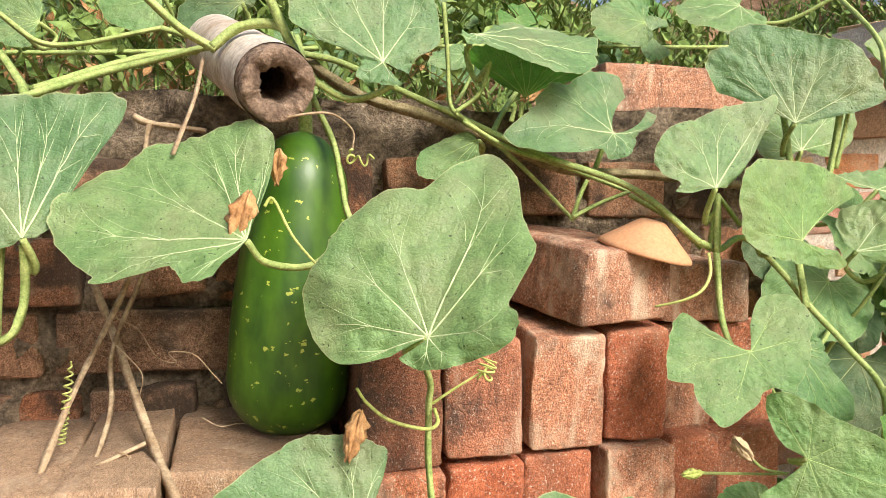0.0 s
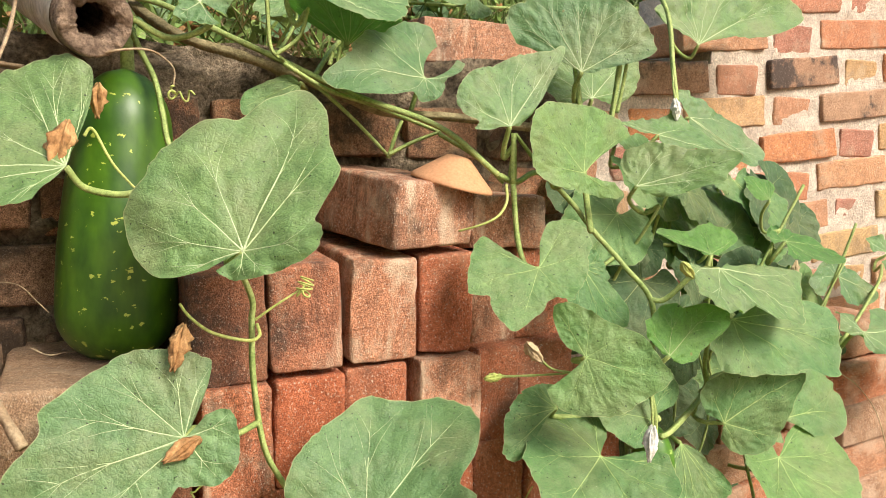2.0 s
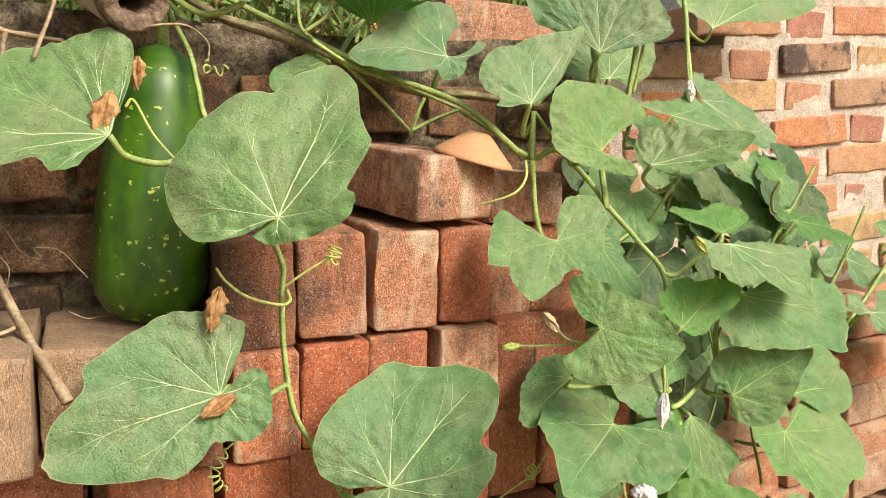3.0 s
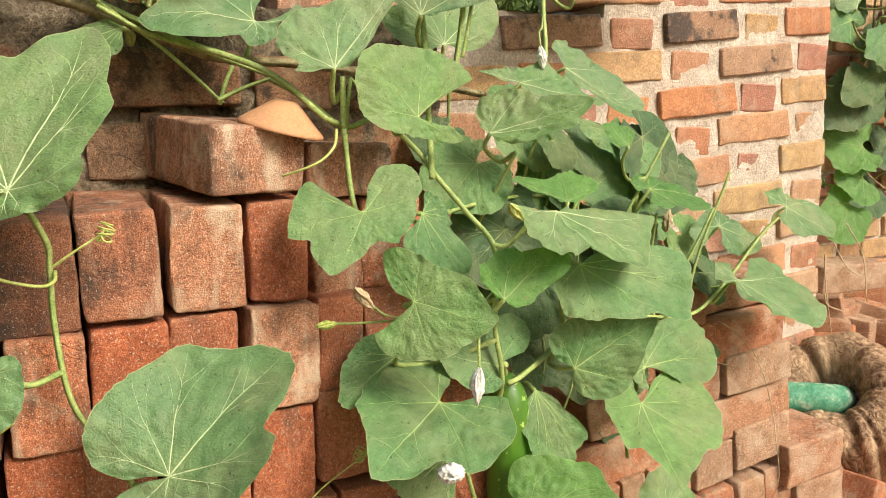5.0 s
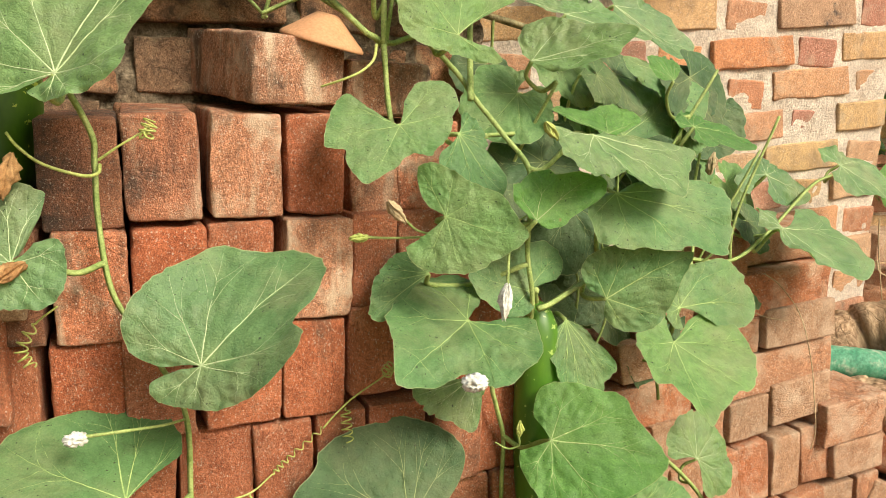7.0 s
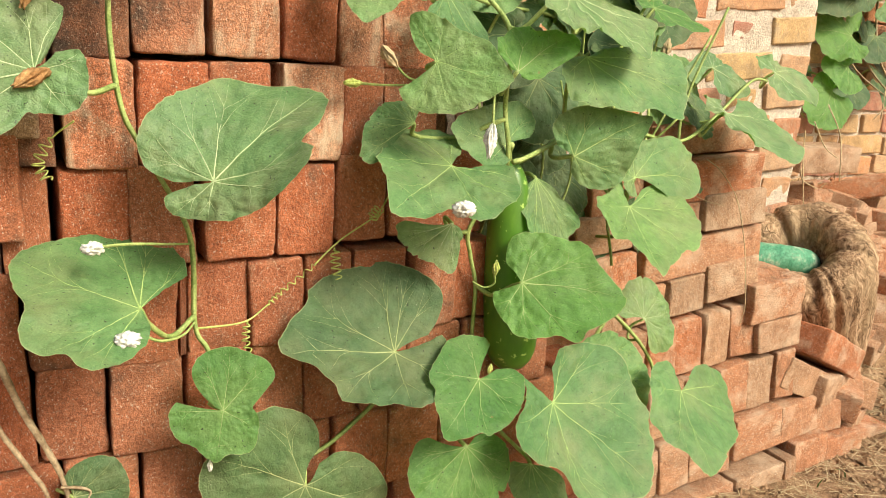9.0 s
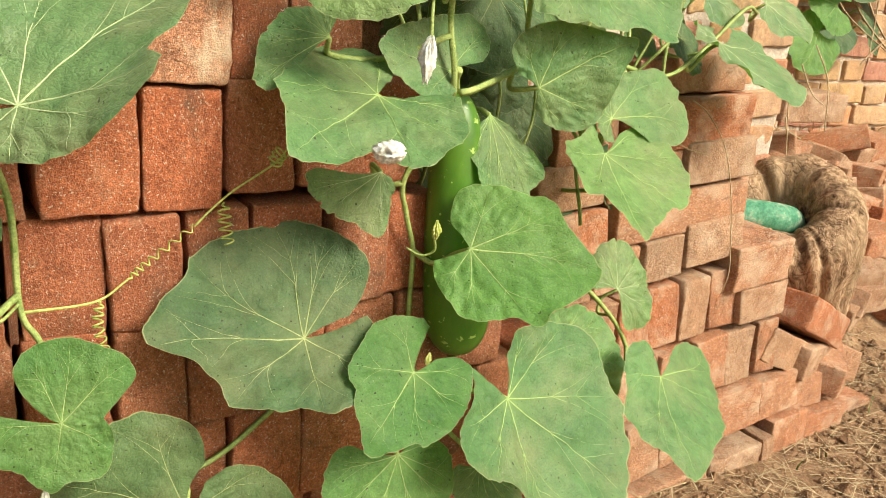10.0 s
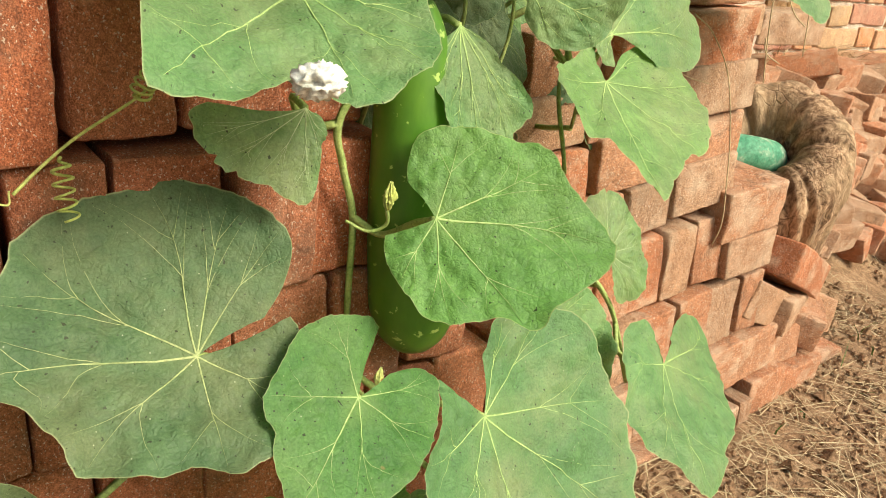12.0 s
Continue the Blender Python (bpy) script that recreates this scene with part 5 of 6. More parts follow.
leaf((0.497, -0.090, 0.599), (-0.059, -0.502, 0.863), (-0.954, -0.225, -0.197), 153, (0.030, 0.060, 0.069, 0.076, 0.080, 0.081, 0.082, 0.081, 0.078, 0.077, 0.076, 0.076, 0.078, 0.080, 0.083, 0.089, 0.089, 0.091, 0.097, 0.107, 0.121, 0.109, 0.096, 0.080, 0.070, 0.073, 0.085, 0.090, 0.088, 0.086, 0.086, 0.086, 0.084, 0.078, 0.072, 0.067, 0.047), mature=True, parent=vine, bend=(0.9, -2.7, -0.3), ribs=(-127, -92, -25, 18, 71, 106, 131))
leaf((0.807, -0.049, 0.531), (0.083, -0.645, 0.759), (-0.571, -0.655, -0.494), 161, (0.061, 0.044, 0.040, 0.037, 0.035, 0.034, 0.034, 0.035, 0.039, 0.045, 0.055, 0.059, 0.063, 0.064, 0.067, 0.072, 0.080, 0.079, 0.074, 0.083, 0.097, 0.121, 0.107, 0.102, 0.099, 0.096, 0.099, 0.112, 0.114, 0.114, 0.116, 0.118, 0.119, 0.118, 0.110, 0.100, 0.049), mature=True, parent=vine, bend=(0.4, -0.3, 0.4), ribs=(-54, -11, 26, 76, 122, 151))
leaf((0.674, -0.085, 0.607), (-0.170, -0.985, -0.040), (0.879, -0.170, 0.445), 125, (0.009, 0.015, 0.023, 0.029, 0.037, 0.042, 0.049, 0.055, 0.062, 0.069, 0.076, 0.081, 0.084, 0.085, 0.088, 0.091, 0.098, 0.107, 0.115, 0.099, 0.089, 0.081, 0.076, 0.072, 0.069, 0.067, 0.064, 0.062, 0.061, 0.059, 0.057, 0.055, 0.052, 0.049, 0.043, 0.034, 0.027), mature=True, parent=vine, bend=(0.2, 0.2, -0.3), ribs=(-85, -45, 0, 44, 90))
leaf((0.623, -0.120, 0.793), (0.240, -0.727, 0.644), (0.156, -0.625, -0.764), 105, (0.060, 0.061, 0.061, 0.062, 0.063, 0.065, 0.066, 0.067, 0.064, 0.061, 0.060, 0.057, 0.055, 0.055, 0.054, 0.052, 0.051, 0.051, 0.055, 0.073, 0.088, 0.097, 0.123, 0.130, 0.138, 0.144, 0.152, 0.164, 0.053, 0.028, 0.019), parent=vine, bend=(0.0, 0.0, 0.0), ribs=(-102, -53, 23, 56, 85))
leaf((0.557, -0.122, 0.707), (-0.086, -0.921, 0.379), (0.613, 0.251, 0.749), 108, (0.007, 0.009, 0.015, 0.018, 0.021, 0.027, 0.032, 0.036, 0.042, 0.059, 0.088, 0.097, 0.089, 0.080, 0.070, 0.061, 0.056, 0.058, 0.056, 0.054, 0.051, 0.047, 0.043, 0.043, 0.043, 0.039, 0.034, 0.024, 0.014, 0.010, 0.008), young=True, parent=vine, bend=(0.0, 0.0, 0.0), ribs=(-22, 24, 65))
leaf((0.505, -0.040, 0.792), (0.000, -0.912, 0.410), (0.833, -0.227, -0.505), 105, (0.037, 0.043, 0.049, 0.052, 0.055, 0.058, 0.061, 0.068, 0.074, 0.081, 0.079, 0.067, 0.036, 0.035, 0.034, 0.033, 0.032, 0.031, 0.030, 0.029, 0.029, 0.028, 0.028, 0.028, 0.027), mature=True, parent=vine)
leaf((0.626, 0.021, 0.876), (-0.523, -0.738, 0.427), (0.700, -0.086, 0.709), 98, (0.013, 0.015, 0.018, 0.023, 0.032, 0.042, 0.049, 0.060, 0.077, 0.102, 0.107, 0.123, 0.126, 0.109, 0.093, 0.084, 0.077, 0.072, 0.068, 0.065, 0.063, 0.062, 0.061, 0.058, 0.055, 0.053, 0.052, 0.051, 0.050, 0.044, 0.039, 0.035, 0.025, 0.019, 0.016, 0.014, 0.012), parent=vine, bend=(0.5, -0.6, 0.3), ribs=(-51, -35, 3))
leaf((0.708, 0.080, 0.941), (0.000, -0.640, 0.768), (0.901, 0.333, 0.277), 141, (0.014, 0.015, 0.016, 0.018, 0.021, 0.026, 0.031, 0.039, 0.049, 0.061, 0.118, 0.105, 0.090, 0.081, 0.077, 0.075, 0.070, 0.059, 0.048, 0.042, 0.038, 0.036, 0.035, 0.034, 0.035, 0.036, 0.039, 0.043, 0.050, 0.061, 0.036), parent=vine, bend=(0.0, 0.0, 0.0), ribs=(-46, -2, 131))
leaf((0.848, 0.174, 0.972), (0.000, -0.912, 0.410), (1.000, 0.006, 0.014), 116, (0.018, 0.020, 0.022, 0.025, 0.029, 0.034, 0.037, 0.041, 0.047, 0.058, 0.127, 0.140, 0.140, 0.113, 0.099, 0.077, 0.060, 0.054, 0.051, 0.048, 0.047, 0.045, 0.044, 0.044, 0.045, 0.045, 0.045, 0.045, 0.045, 0.040, 0.037), parent=vine, bend=(0.0, 0.0, 0.0), ribs=(-41, -29, -2))
leaf((0.587, 0.060, 0.982), (0.000, -0.912, 0.410), (-0.137, 0.406, 0.903), 109, (0.030, 0.047, 0.064, 0.081, 0.098, 0.109, 0.109, 0.098, 0.086, 0.083, 0.081, 0.079, 0.076, 0.074, 0.074, 0.075, 0.076, 0.077, 0.079, 0.075, 0.069, 0.063, 0.053, 0.041, 0.029), parent=vine)
leaf((0.717, -0.012, 0.792), (0.000, -0.707, 0.707), (0.002, 0.707, 0.707), 97, (0.012, 0.015, 0.020, 0.030, 0.060, 0.065, 0.066, 0.064, 0.063, 0.062, 0.061, 0.055, 0.051, 0.047, 0.045, 0.042, 0.041, 0.040, 0.041, 0.044, 0.048, 0.054, 0.061, 0.072, 0.071, 0.051, 0.017, 0.015, 0.013, 0.012, 0.011), young=True, parent=vine, bend=(0.0, 0.0, 0.0), ribs=(-63, -11, 56))
leaf((0.807, 0.080, 0.786), (0.000, -0.912, 0.410), (0.354, 0.383, 0.853), 109, (0.018, 0.025, 0.041, 0.062, 0.081, 0.080, 0.082, 0.086, 0.092, 0.099, 0.101, 0.103, 0.099, 0.096, 0.092, 0.090, 0.088, 0.086, 0.085, 0.084, 0.082, 0.077, 0.065, 0.047, 0.034, 0.024, 0.019, 0.016, 0.014, 0.013, 0.011), mature=True, parent=vine, bend=(0.0, 0.0, 0.0), ribs=(-35, -2, 39))
leaf((0.804, -0.020, 0.857), (0.000, -0.912, 0.410), (-0.256, 0.397, 0.881), 75, (0.008, 0.012, 0.016, 0.021, 0.025, 0.027, 0.028, 0.029, 0.029, 0.030, 0.031, 0.032, 0.034, 0.036, 0.038, 0.041, 0.043, 0.045, 0.041, 0.037, 0.032, 0.028, 0.024, 0.020, 0.015), young=True, parent=vine)
leaf((0.858, 0.000, 0.801), (0.000, -0.640, 0.768), (0.840, 0.417, 0.347), 156, (0.032, 0.033, 0.035, 0.037, 0.039, 0.040, 0.057, 0.086, 0.092, 0.080, 0.065, 0.046, 0.034, 0.033, 0.032, 0.031, 0.030, 0.029, 0.028, 0.027, 0.027, 0.027, 0.027, 0.027, 0.027), young=True, parent=vine)
leaf((0.859, 0.092, 0.878), (0.000, -0.912, 0.410), (-0.120, -0.407, -0.905), 147, (0.010, 0.012, 0.018, 0.032, 0.046, 0.046, 0.044, 0.040, 0.038, 0.034, 0.032, 0.030, 0.030, 0.030, 0.030, 0.032, 0.040, 0.059, 0.074, 0.089, 0.100, 0.101, 0.096, 0.085, 0.038, 0.036, 0.035, 0.033, 0.032, 0.032, 0.018), mature=True, parent=vine, bend=(0.0, 0.0, 0.0), ribs=(-103, 34, 52))
leaf((1.094, 0.100, 0.727), (0.000, -0.912, 0.410), (0.549, 0.343, 0.762), 158, (0.033, 0.042, 0.050, 0.058, 0.066, 0.082, 0.097, 0.056, 0.048, 0.041, 0.035, 0.028, 0.023, 0.025, 0.028, 0.030, 0.032, 0.034, 0.036, 0.039, 0.044, 0.054, 0.064, 0.063, 0.060), parent=vine)
leaf((1.047, 0.017, 0.658), (0.163, -0.655, 0.738), (-0.646, -0.636, -0.422), 164, (0.041, 0.043, 0.045, 0.046, 0.045, 0.041, 0.036, 0.033, 0.033, 0.032, 0.031, 0.031, 0.030, 0.035, 0.043, 0.050, 0.058, 0.074, 0.092, 0.150, 0.170, 0.182, 0.155, 0.146, 0.096), parent=vine)
leaf((1.442, 0.258, 0.728), (0.000, -0.743, 0.669), (0.993, 0.078, 0.087), 161, (0.043, 0.048, 0.054, 0.059, 0.064, 0.070, 0.076, 0.087, 0.106, 0.125, 0.133, 0.110, 0.080, 0.055, 0.050, 0.045, 0.040, 0.042, 0.044, 0.046, 0.048, 0.050, 0.051, 0.046, 0.042), parent=vine)
leaf((0.679, -0.086, 0.728), (-0.018, -0.853, 0.522), (0.068, -0.522, -0.850), 111, (0.011, 0.013, 0.016, 0.022, 0.031, 0.044, 0.051, 0.054, 0.057, 0.062, 0.065, 0.067, 0.065, 0.065, 0.066, 0.068, 0.069, 0.072, 0.077, 0.085, 0.096, 0.105, 0.149, 0.153, 0.155, 0.150, 0.153, 0.132, 0.092, 0.046, 0.022), mature=True, parent=vine, bend=(0.0, 0.0, 0.0), ribs=(-58, -2, 39, 67, 90))
leaf((0.837, -0.020, 0.566), (0.000, -0.912, 0.410), (-0.506, 0.354, 0.786), 149, (0.076, 0.114, 0.130, 0.133, 0.128, 0.111, 0.082, 0.067, 0.057, 0.047, 0.037, 0.027, 0.019, 0.020, 0.021, 0.022, 0.023, 0.023, 0.024, 0.025, 0.026, 0.027, 0.028, 0.029, 0.030), mature=True, parent=vine)
leaf((0.644, -0.049, 0.576), (0.011, -0.908, 0.418), (0.099, -0.415, -0.904), 66, (0.027, 0.032, 0.037, 0.042, 0.047, 0.052, 0.057, 0.064, 0.073, 0.082, 0.092, 0.103, 0.108, 0.105, 0.102, 0.099, 0.095, 0.092, 0.089, 0.086, 0.043, 0.035, 0.027, 0.020, 0.012), mature=True, parent=vine)
leaf((0.468, -0.050, 0.643), (0.000, -0.912, 0.410), (-0.783, 0.255, 0.567), 81, (0.020, 0.021, 0.023, 0.024, 0.026, 0.027, 0.028, 0.030, 0.031, 0.033, 0.034, 0.037, 0.040, 0.043, 0.046, 0.048, 0.052, 0.056, 0.060, 0.064, 0.068, 0.074, 0.080, 0.078, 0.072), mature=True, parent=vine)
leaf((0.582, -0.066, 0.619), (0.000, -0.912, 0.410), (-0.905, 0.174, 0.388), 140, (0.043, 0.054, 0.059, 0.063, 0.065, 0.065, 0.065, 0.060, 0.057, 0.055, 0.053, 0.052, 0.052, 0.053, 0.054, 0.058, 0.062, 0.067, 0.070, 0.073, 0.067, 0.063, 0.057, 0.052, 0.048, 0.044, 0.041, 0.039, 0.035, 0.032, 0.030, 0.027, 0.024, 0.021, 0.020, 0.013, 0.010), mature=True, parent=vine, bend=(0.0, 0.0, 0.0), ribs=(-113, 2, 69))
leaf((0.157, -0.111, 0.472), (0.099, -0.471, 0.876), (-0.990, 0.040, 0.133), 133, (0.069, 0.083, 0.095, 0.113, 0.118, 0.129, 0.134, 0.130, 0.117, 0.118, 0.125, 0.130, 0.125, 0.115, 0.105, 0.096, 0.099, 0.104, 0.104, 0.096, 0.083, 0.087, 0.084, 0.076, 0.064, 0.050, 0.040, 0.028, 0.019, 0.012, 0.005), mature=True, parent=vine, bend=(-0.1, 0.1, -0.3), ribs=(-122, -94, -75, -31, 37, 64))
leaf((0.235, -0.099, 0.349), (-0.081, -0.965, 0.249), (0.922, -0.167, -0.348), 176, (0.048, 0.053, 0.054, 0.054, 0.053, 0.051, 0.047, 0.046, 0.049, 0.052, 0.054, 0.047, 0.048, 0.052, 0.054, 0.051, 0.045, 0.042, 0.038, 0.034, 0.030, 0.035, 0.045, 0.062, 0.066, 0.067, 0.065, 0.065, 0.066, 0.066, 0.065, 0.063, 0.059, 0.051, 0.032, 0.012, 0.009), young=True, parent=vine, bend=(-0.0, -0.0, -0.1), ribs=(-161, -80, -19, 60, 102, 134))
leaf((0.436, -0.086, 0.381), (-0.072, -0.659, 0.749), (-0.975, -0.113, -0.193), 176, (0.050, 0.074, 0.095, 0.102, 0.105, 0.107, 0.110, 0.115, 0.112, 0.114, 0.116, 0.120, 0.121, 0.116, 0.124, 0.131, 0.135, 0.101, 0.093, 0.090, 0.094, 0.086, 0.079, 0.075, 0.069, 0.071, 0.078, 0.077, 0.077, 0.075, 0.069, 0.066, 0.063, 0.063, 0.063, 0.065, 0.064), old=True, parent=vine, bend=(1.3, 0.8, 1.5), ribs=(-150, -128, -102, -58, -18, 21, 75, 124))
leaf((0.524, -0.134, 0.352), (0.136, -0.719, 0.682), (-0.824, -0.464, -0.325), 164, (0.056, 0.058, 0.057, 0.056, 0.056, 0.057, 0.057, 0.058, 0.058, 0.057, 0.057, 0.059, 0.062, 0.065, 0.065, 0.063, 0.070, 0.075, 0.084, 0.097, 0.084, 0.075, 0.067, 0.069, 0.066, 0.064, 0.062, 0.061, 0.061, 0.062, 0.064, 0.066, 0.068, 0.068, 0.068, 0.056, 0.031), young=True, parent=vine, bend=(-0.3, 1.0, 0.3), ribs=(-122, -49, 6, 45, 105, 145))
leaf((0.631, -0.141, 0.306), (0.174, -0.787, 0.592), (0.168, -0.569, -0.805), 150, (0.047, 0.047, 0.047, 0.047, 0.047, 0.049, 0.054, 0.066, 0.079, 0.088, 0.095, 0.094, 0.090, 0.086, 0.084, 0.095, 0.118, 0.128, 0.133, 0.141, 0.152, 0.162, 0.160, 0.154, 0.150, 0.147, 0.144, 0.136, 0.132, 0.133, 0.130, 0.122, 0.111, 0.099, 0.086, 0.074, 0.048), mature=True, parent=vine, bend=(0.7, -0.1, 1.3), ribs=(-86, -42, -6, 31, 70, 113, 135))
leaf((0.874, -0.122, 0.273), (0.217, -0.660, 0.719), (-0.570, -0.684, -0.455), 156, (0.014, 0.039, 0.046, 0.047, 0.050, 0.053, 0.053, 0.054, 0.056, 0.057, 0.059, 0.063, 0.068, 0.076, 0.084, 0.091, 0.096, 0.096, 0.100, 0.112, 0.124, 0.124, 0.115, 0.108, 0.104, 0.103, 0.104, 0.108, 0.114, 0.118, 0.125, 0.138, 0.158, 0.188, 0.185, 0.122, 0.073), mature=True, parent=vine, bend=(-0.4, 1.6, -0.4), ribs=(-62, -4, 22, 108, 137))
leaf((0.595, -0.106, 0.456), (-0.414, -0.677, 0.608), (0.737, -0.642, -0.213), 144, (0.036, 0.039, 0.042, 0.045, 0.048, 0.051, 0.056, 0.061, 0.069, 0.072, 0.074, 0.075, 0.077, 0.082, 0.102, 0.099, 0.103, 0.111, 0.121, 0.128, 0.122, 0.110, 0.100, 0.097, 0.097, 0.092, 0.082, 0.076, 0.073, 0.070, 0.067, 0.065, 0.061, 0.058, 0.050, 0.041, 0.033), young=True, parent=vine, bend=(0.1, -1.5, 1.1), ribs=(-101, -66, -35, 11, 45, 92))
leaf((0.877, -0.030, 0.352), (0.000, -0.912, 0.410), (0.750, 0.271, 0.603), 132, (0.049, 0.054, 0.059, 0.064, 0.065, 0.064, 0.062, 0.061, 0.060, 0.059, 0.058, 0.058, 0.059, 0.063, 0.067, 0.067, 0.064, 0.062, 0.060, 0.057, 0.054, 0.052, 0.049, 0.046, 0.043), parent=vine)
leaf((0.751, -0.060, 0.304), (0.000, -0.912, 0.410), (0.805, 0.243, 0.541), 95, (0.072, 0.094, 0.116, 0.125, 0.124, 0.122, 0.117, 0.111, 0.106, 0.100, 0.091, 0.083, 0.074, 0.066, 0.058, 0.051, 0.047, 0.043, 0.038, 0.034, 0.030, 0.025, 0.021, 0.017, 0.012), mature=True, parent=vine)
leaf((0.519, -0.060, 0.525), (0.000, -0.912, 0.410), (-0.226, -0.400, -0.888), 83, (0.074, 0.073, 0.072, 0.071, 0.070, 0.067, 0.064, 0.061, 0.058, 0.055, 0.057, 0.058, 0.059, 0.060, 0.050, 0.034, 0.025, 0.023, 0.021, 0.020, 0.018, 0.017, 0.015, 0.013, 0.012), parent=vine)
leaf((0.329, -0.085, 0.232), (0.000, -0.995, 0.100), (-0.512, -0.085, -0.854), 172, (0.055, 0.077, 0.091, 0.104, 0.109, 0.113, 0.117, 0.118, 0.107, 0.094, 0.091, 0.087, 0.084, 0.080, 0.077, 0.076, 0.088, 0.100, 0.112, 0.112, 0.098, 0.083, 0.069, 0.052, 0.034), old=True, parent=vine)
leaf((0.091, -0.060, 0.262), (0.000, -0.995, 0.100), (0.999, -0.004, -0.039), 116, (0.012, 0.016, 0.019, 0.022, 0.026, 0.029, 0.034, 0.039, 0.043, 0.048, 0.053, 0.054, 0.054, 0.055, 0.054, 0.053, 0.053, 0.050, 0.046, 0.042, 0.037, 0.034, 0.030, 0.026, 0.022), old=True, parent=vine)
leaf((0.521, -0.120, 0.259), (-0.011, -0.912, 0.409), (0.071, -0.409, -0.910), 116, (0.059, 0.065, 0.071, 0.078, 0.084, 0.087, 0.087, 0.087, 0.087, 0.087, 0.087, 0.087, 0.086, 0.086, 0.085, 0.081, 0.077, 0.073, 0.068, 0.061, 0.055, 0.048, 0.040, 0.030, 0.021), young=True, parent=vine)
leaf((0.651, -0.080, 0.187), (0.000, -0.912, 0.410), (-0.313, -0.390, -0.866), 89, (0.032, 0.034, 0.036, 0.038, 0.040, 0.042, 0.044, 0.046, 0.048, 0.050, 0.053, 0.055, 0.057, 0.059, 0.063, 0.066, 0.070, 0.074, 0.077, 0.081, 0.082, 0.071, 0.061, 0.045, 0.028), mature=True, parent=vine)
leaf((0.885, 0.200, 1.084), (0.000, -0.958, 0.287), (0.135, 0.285, 0.949), 73, (0.181, 0.279, 0.270, 0.254, 0.237, 0.220, 0.204, 0.188, 0.173, 0.157, 0.142, 0.131, 0.124, 0.117, 0.109, 0.102, 0.095, 0.087, 0.085, 0.085, 0.086, 0.087, 0.087, 0.088, 0.089), parent=vine)
leaf((-0.067, 0.220, 1.139), (0.000, -0.912, 0.410), (-0.660, 0.308, 0.685), 145, (0.011, 0.014, 0.016, 0.018, 0.020, 0.023, 0.025, 0.027, 0.029, 0.032, 0.034, 0.036, 0.040, 0.045, 0.051, 0.056, 0.061, 0.064, 0.062, 0.059, 0.054, 0.050, 0.044, 0.038, 0.031), mature=True, parent=vine)
leaf((0.013, 0.250, 1.145), (0.000, -0.912, 0.410), (-0.352, 0.384, 0.854), 139, (0.007, 0.009, 0.011, 0.013, 0.015, 0.016, 0.018, 0.020, 0.022, 0.024, 0.026, 0.028, 0.030, 0.032, 0.034, 0.036, 0.044, 0.052, 0.060, 0.069, 0.074, 0.068, 0.060, 0.048, 0.036), old=True, parent=vine)
leaf((-0.191, 0.250, 1.112), (0.000, -0.912, 0.410), (-0.978, 0.086, 0.192), 95, (0.015, 0.020, 0.025, 0.030, 0.036, 0.041, 0.046, 0.050, 0.052, 0.053, 0.055, 0.057, 0.058, 0.057, 0.055, 0.052, 0.049, 0.047, 0.044, 0.041, 0.039, 0.036, 0.033, 0.031, 0.028), mature=True, parent=vine)
leaf((0.589, 0.400, 1.190), (0.000, -0.912, 0.410), (-0.996, 0.036, 0.079), 115, (0.030, 0.033, 0.036, 0.039, 0.042, 0.046, 0.049, 0.052, 0.055, 0.058, 0.068, 0.080, 0.081, 0.081, 0.082, 0.077, 0.068, 0.060, 0.053, 0.049, 0.044, 0.040, 0.035, 0.030, 0.026), mature=True, parent=vine)
leaf((0.715, 0.350, 1.210), (0.000, -0.640, 0.768), (-0.999, 0.026, 0.022), 133, (0.060, 0.060, 0.060, 0.060, 0.059, 0.059, 0.059, 0.059, 0.059, 0.059, 0.065, 0.081, 0.096, 0.112, 0.115, 0.115, 0.110, 0.100, 0.090, 0.080, 0.070, 0.061, 0.051, 0.041, 0.031), parent=vine)
leaf((0.232, 0.080, 0.987), (0.000, -0.912, 0.410), (-0.941, -0.139, -0.310), 66, (0.006, 0.009, 0.013, 0.016, 0.020, 0.024, 0.027, 0.031, 0.037, 0.047, 0.058, 0.063, 0.067, 0.071, 0.070, 0.064, 0.058, 0.052, 0.047, 0.043, 0.039, 0.034, 0.030, 0.026, 0.022), mature=True, parent=vine)
leaf((0.239, 0.150, 1.083), (0.000, -0.707, 0.707), (-0.999, 0.037, 0.037), 89, (0.017, 0.018, 0.018, 0.019, 0.019, 0.020, 0.020, 0.021, 0.021, 0.022, 0.025, 0.029, 0.033, 0.037, 0.041, 0.045, 0.047, 0.045, 0.042, 0.039, 0.036, 0.032, 0.029, 0.026, 0.023), parent=vine)
leaf((0.627, 0.450, 1.185), (0.000, -0.912, 0.410), (-0.993, 0.048, 0.106), 145, (0.051, 0.047, 0.043, 0.038, 0.034, 0.030, 0.026, 0.026, 0.026, 0.026, 0.026, 0.025, 0.025, 0.025, 0.025, 0.026, 0.031, 0.037, 0.042, 0.048, 0.047, 0.046, 0.045, 0.045, 0.044), parent=vine)

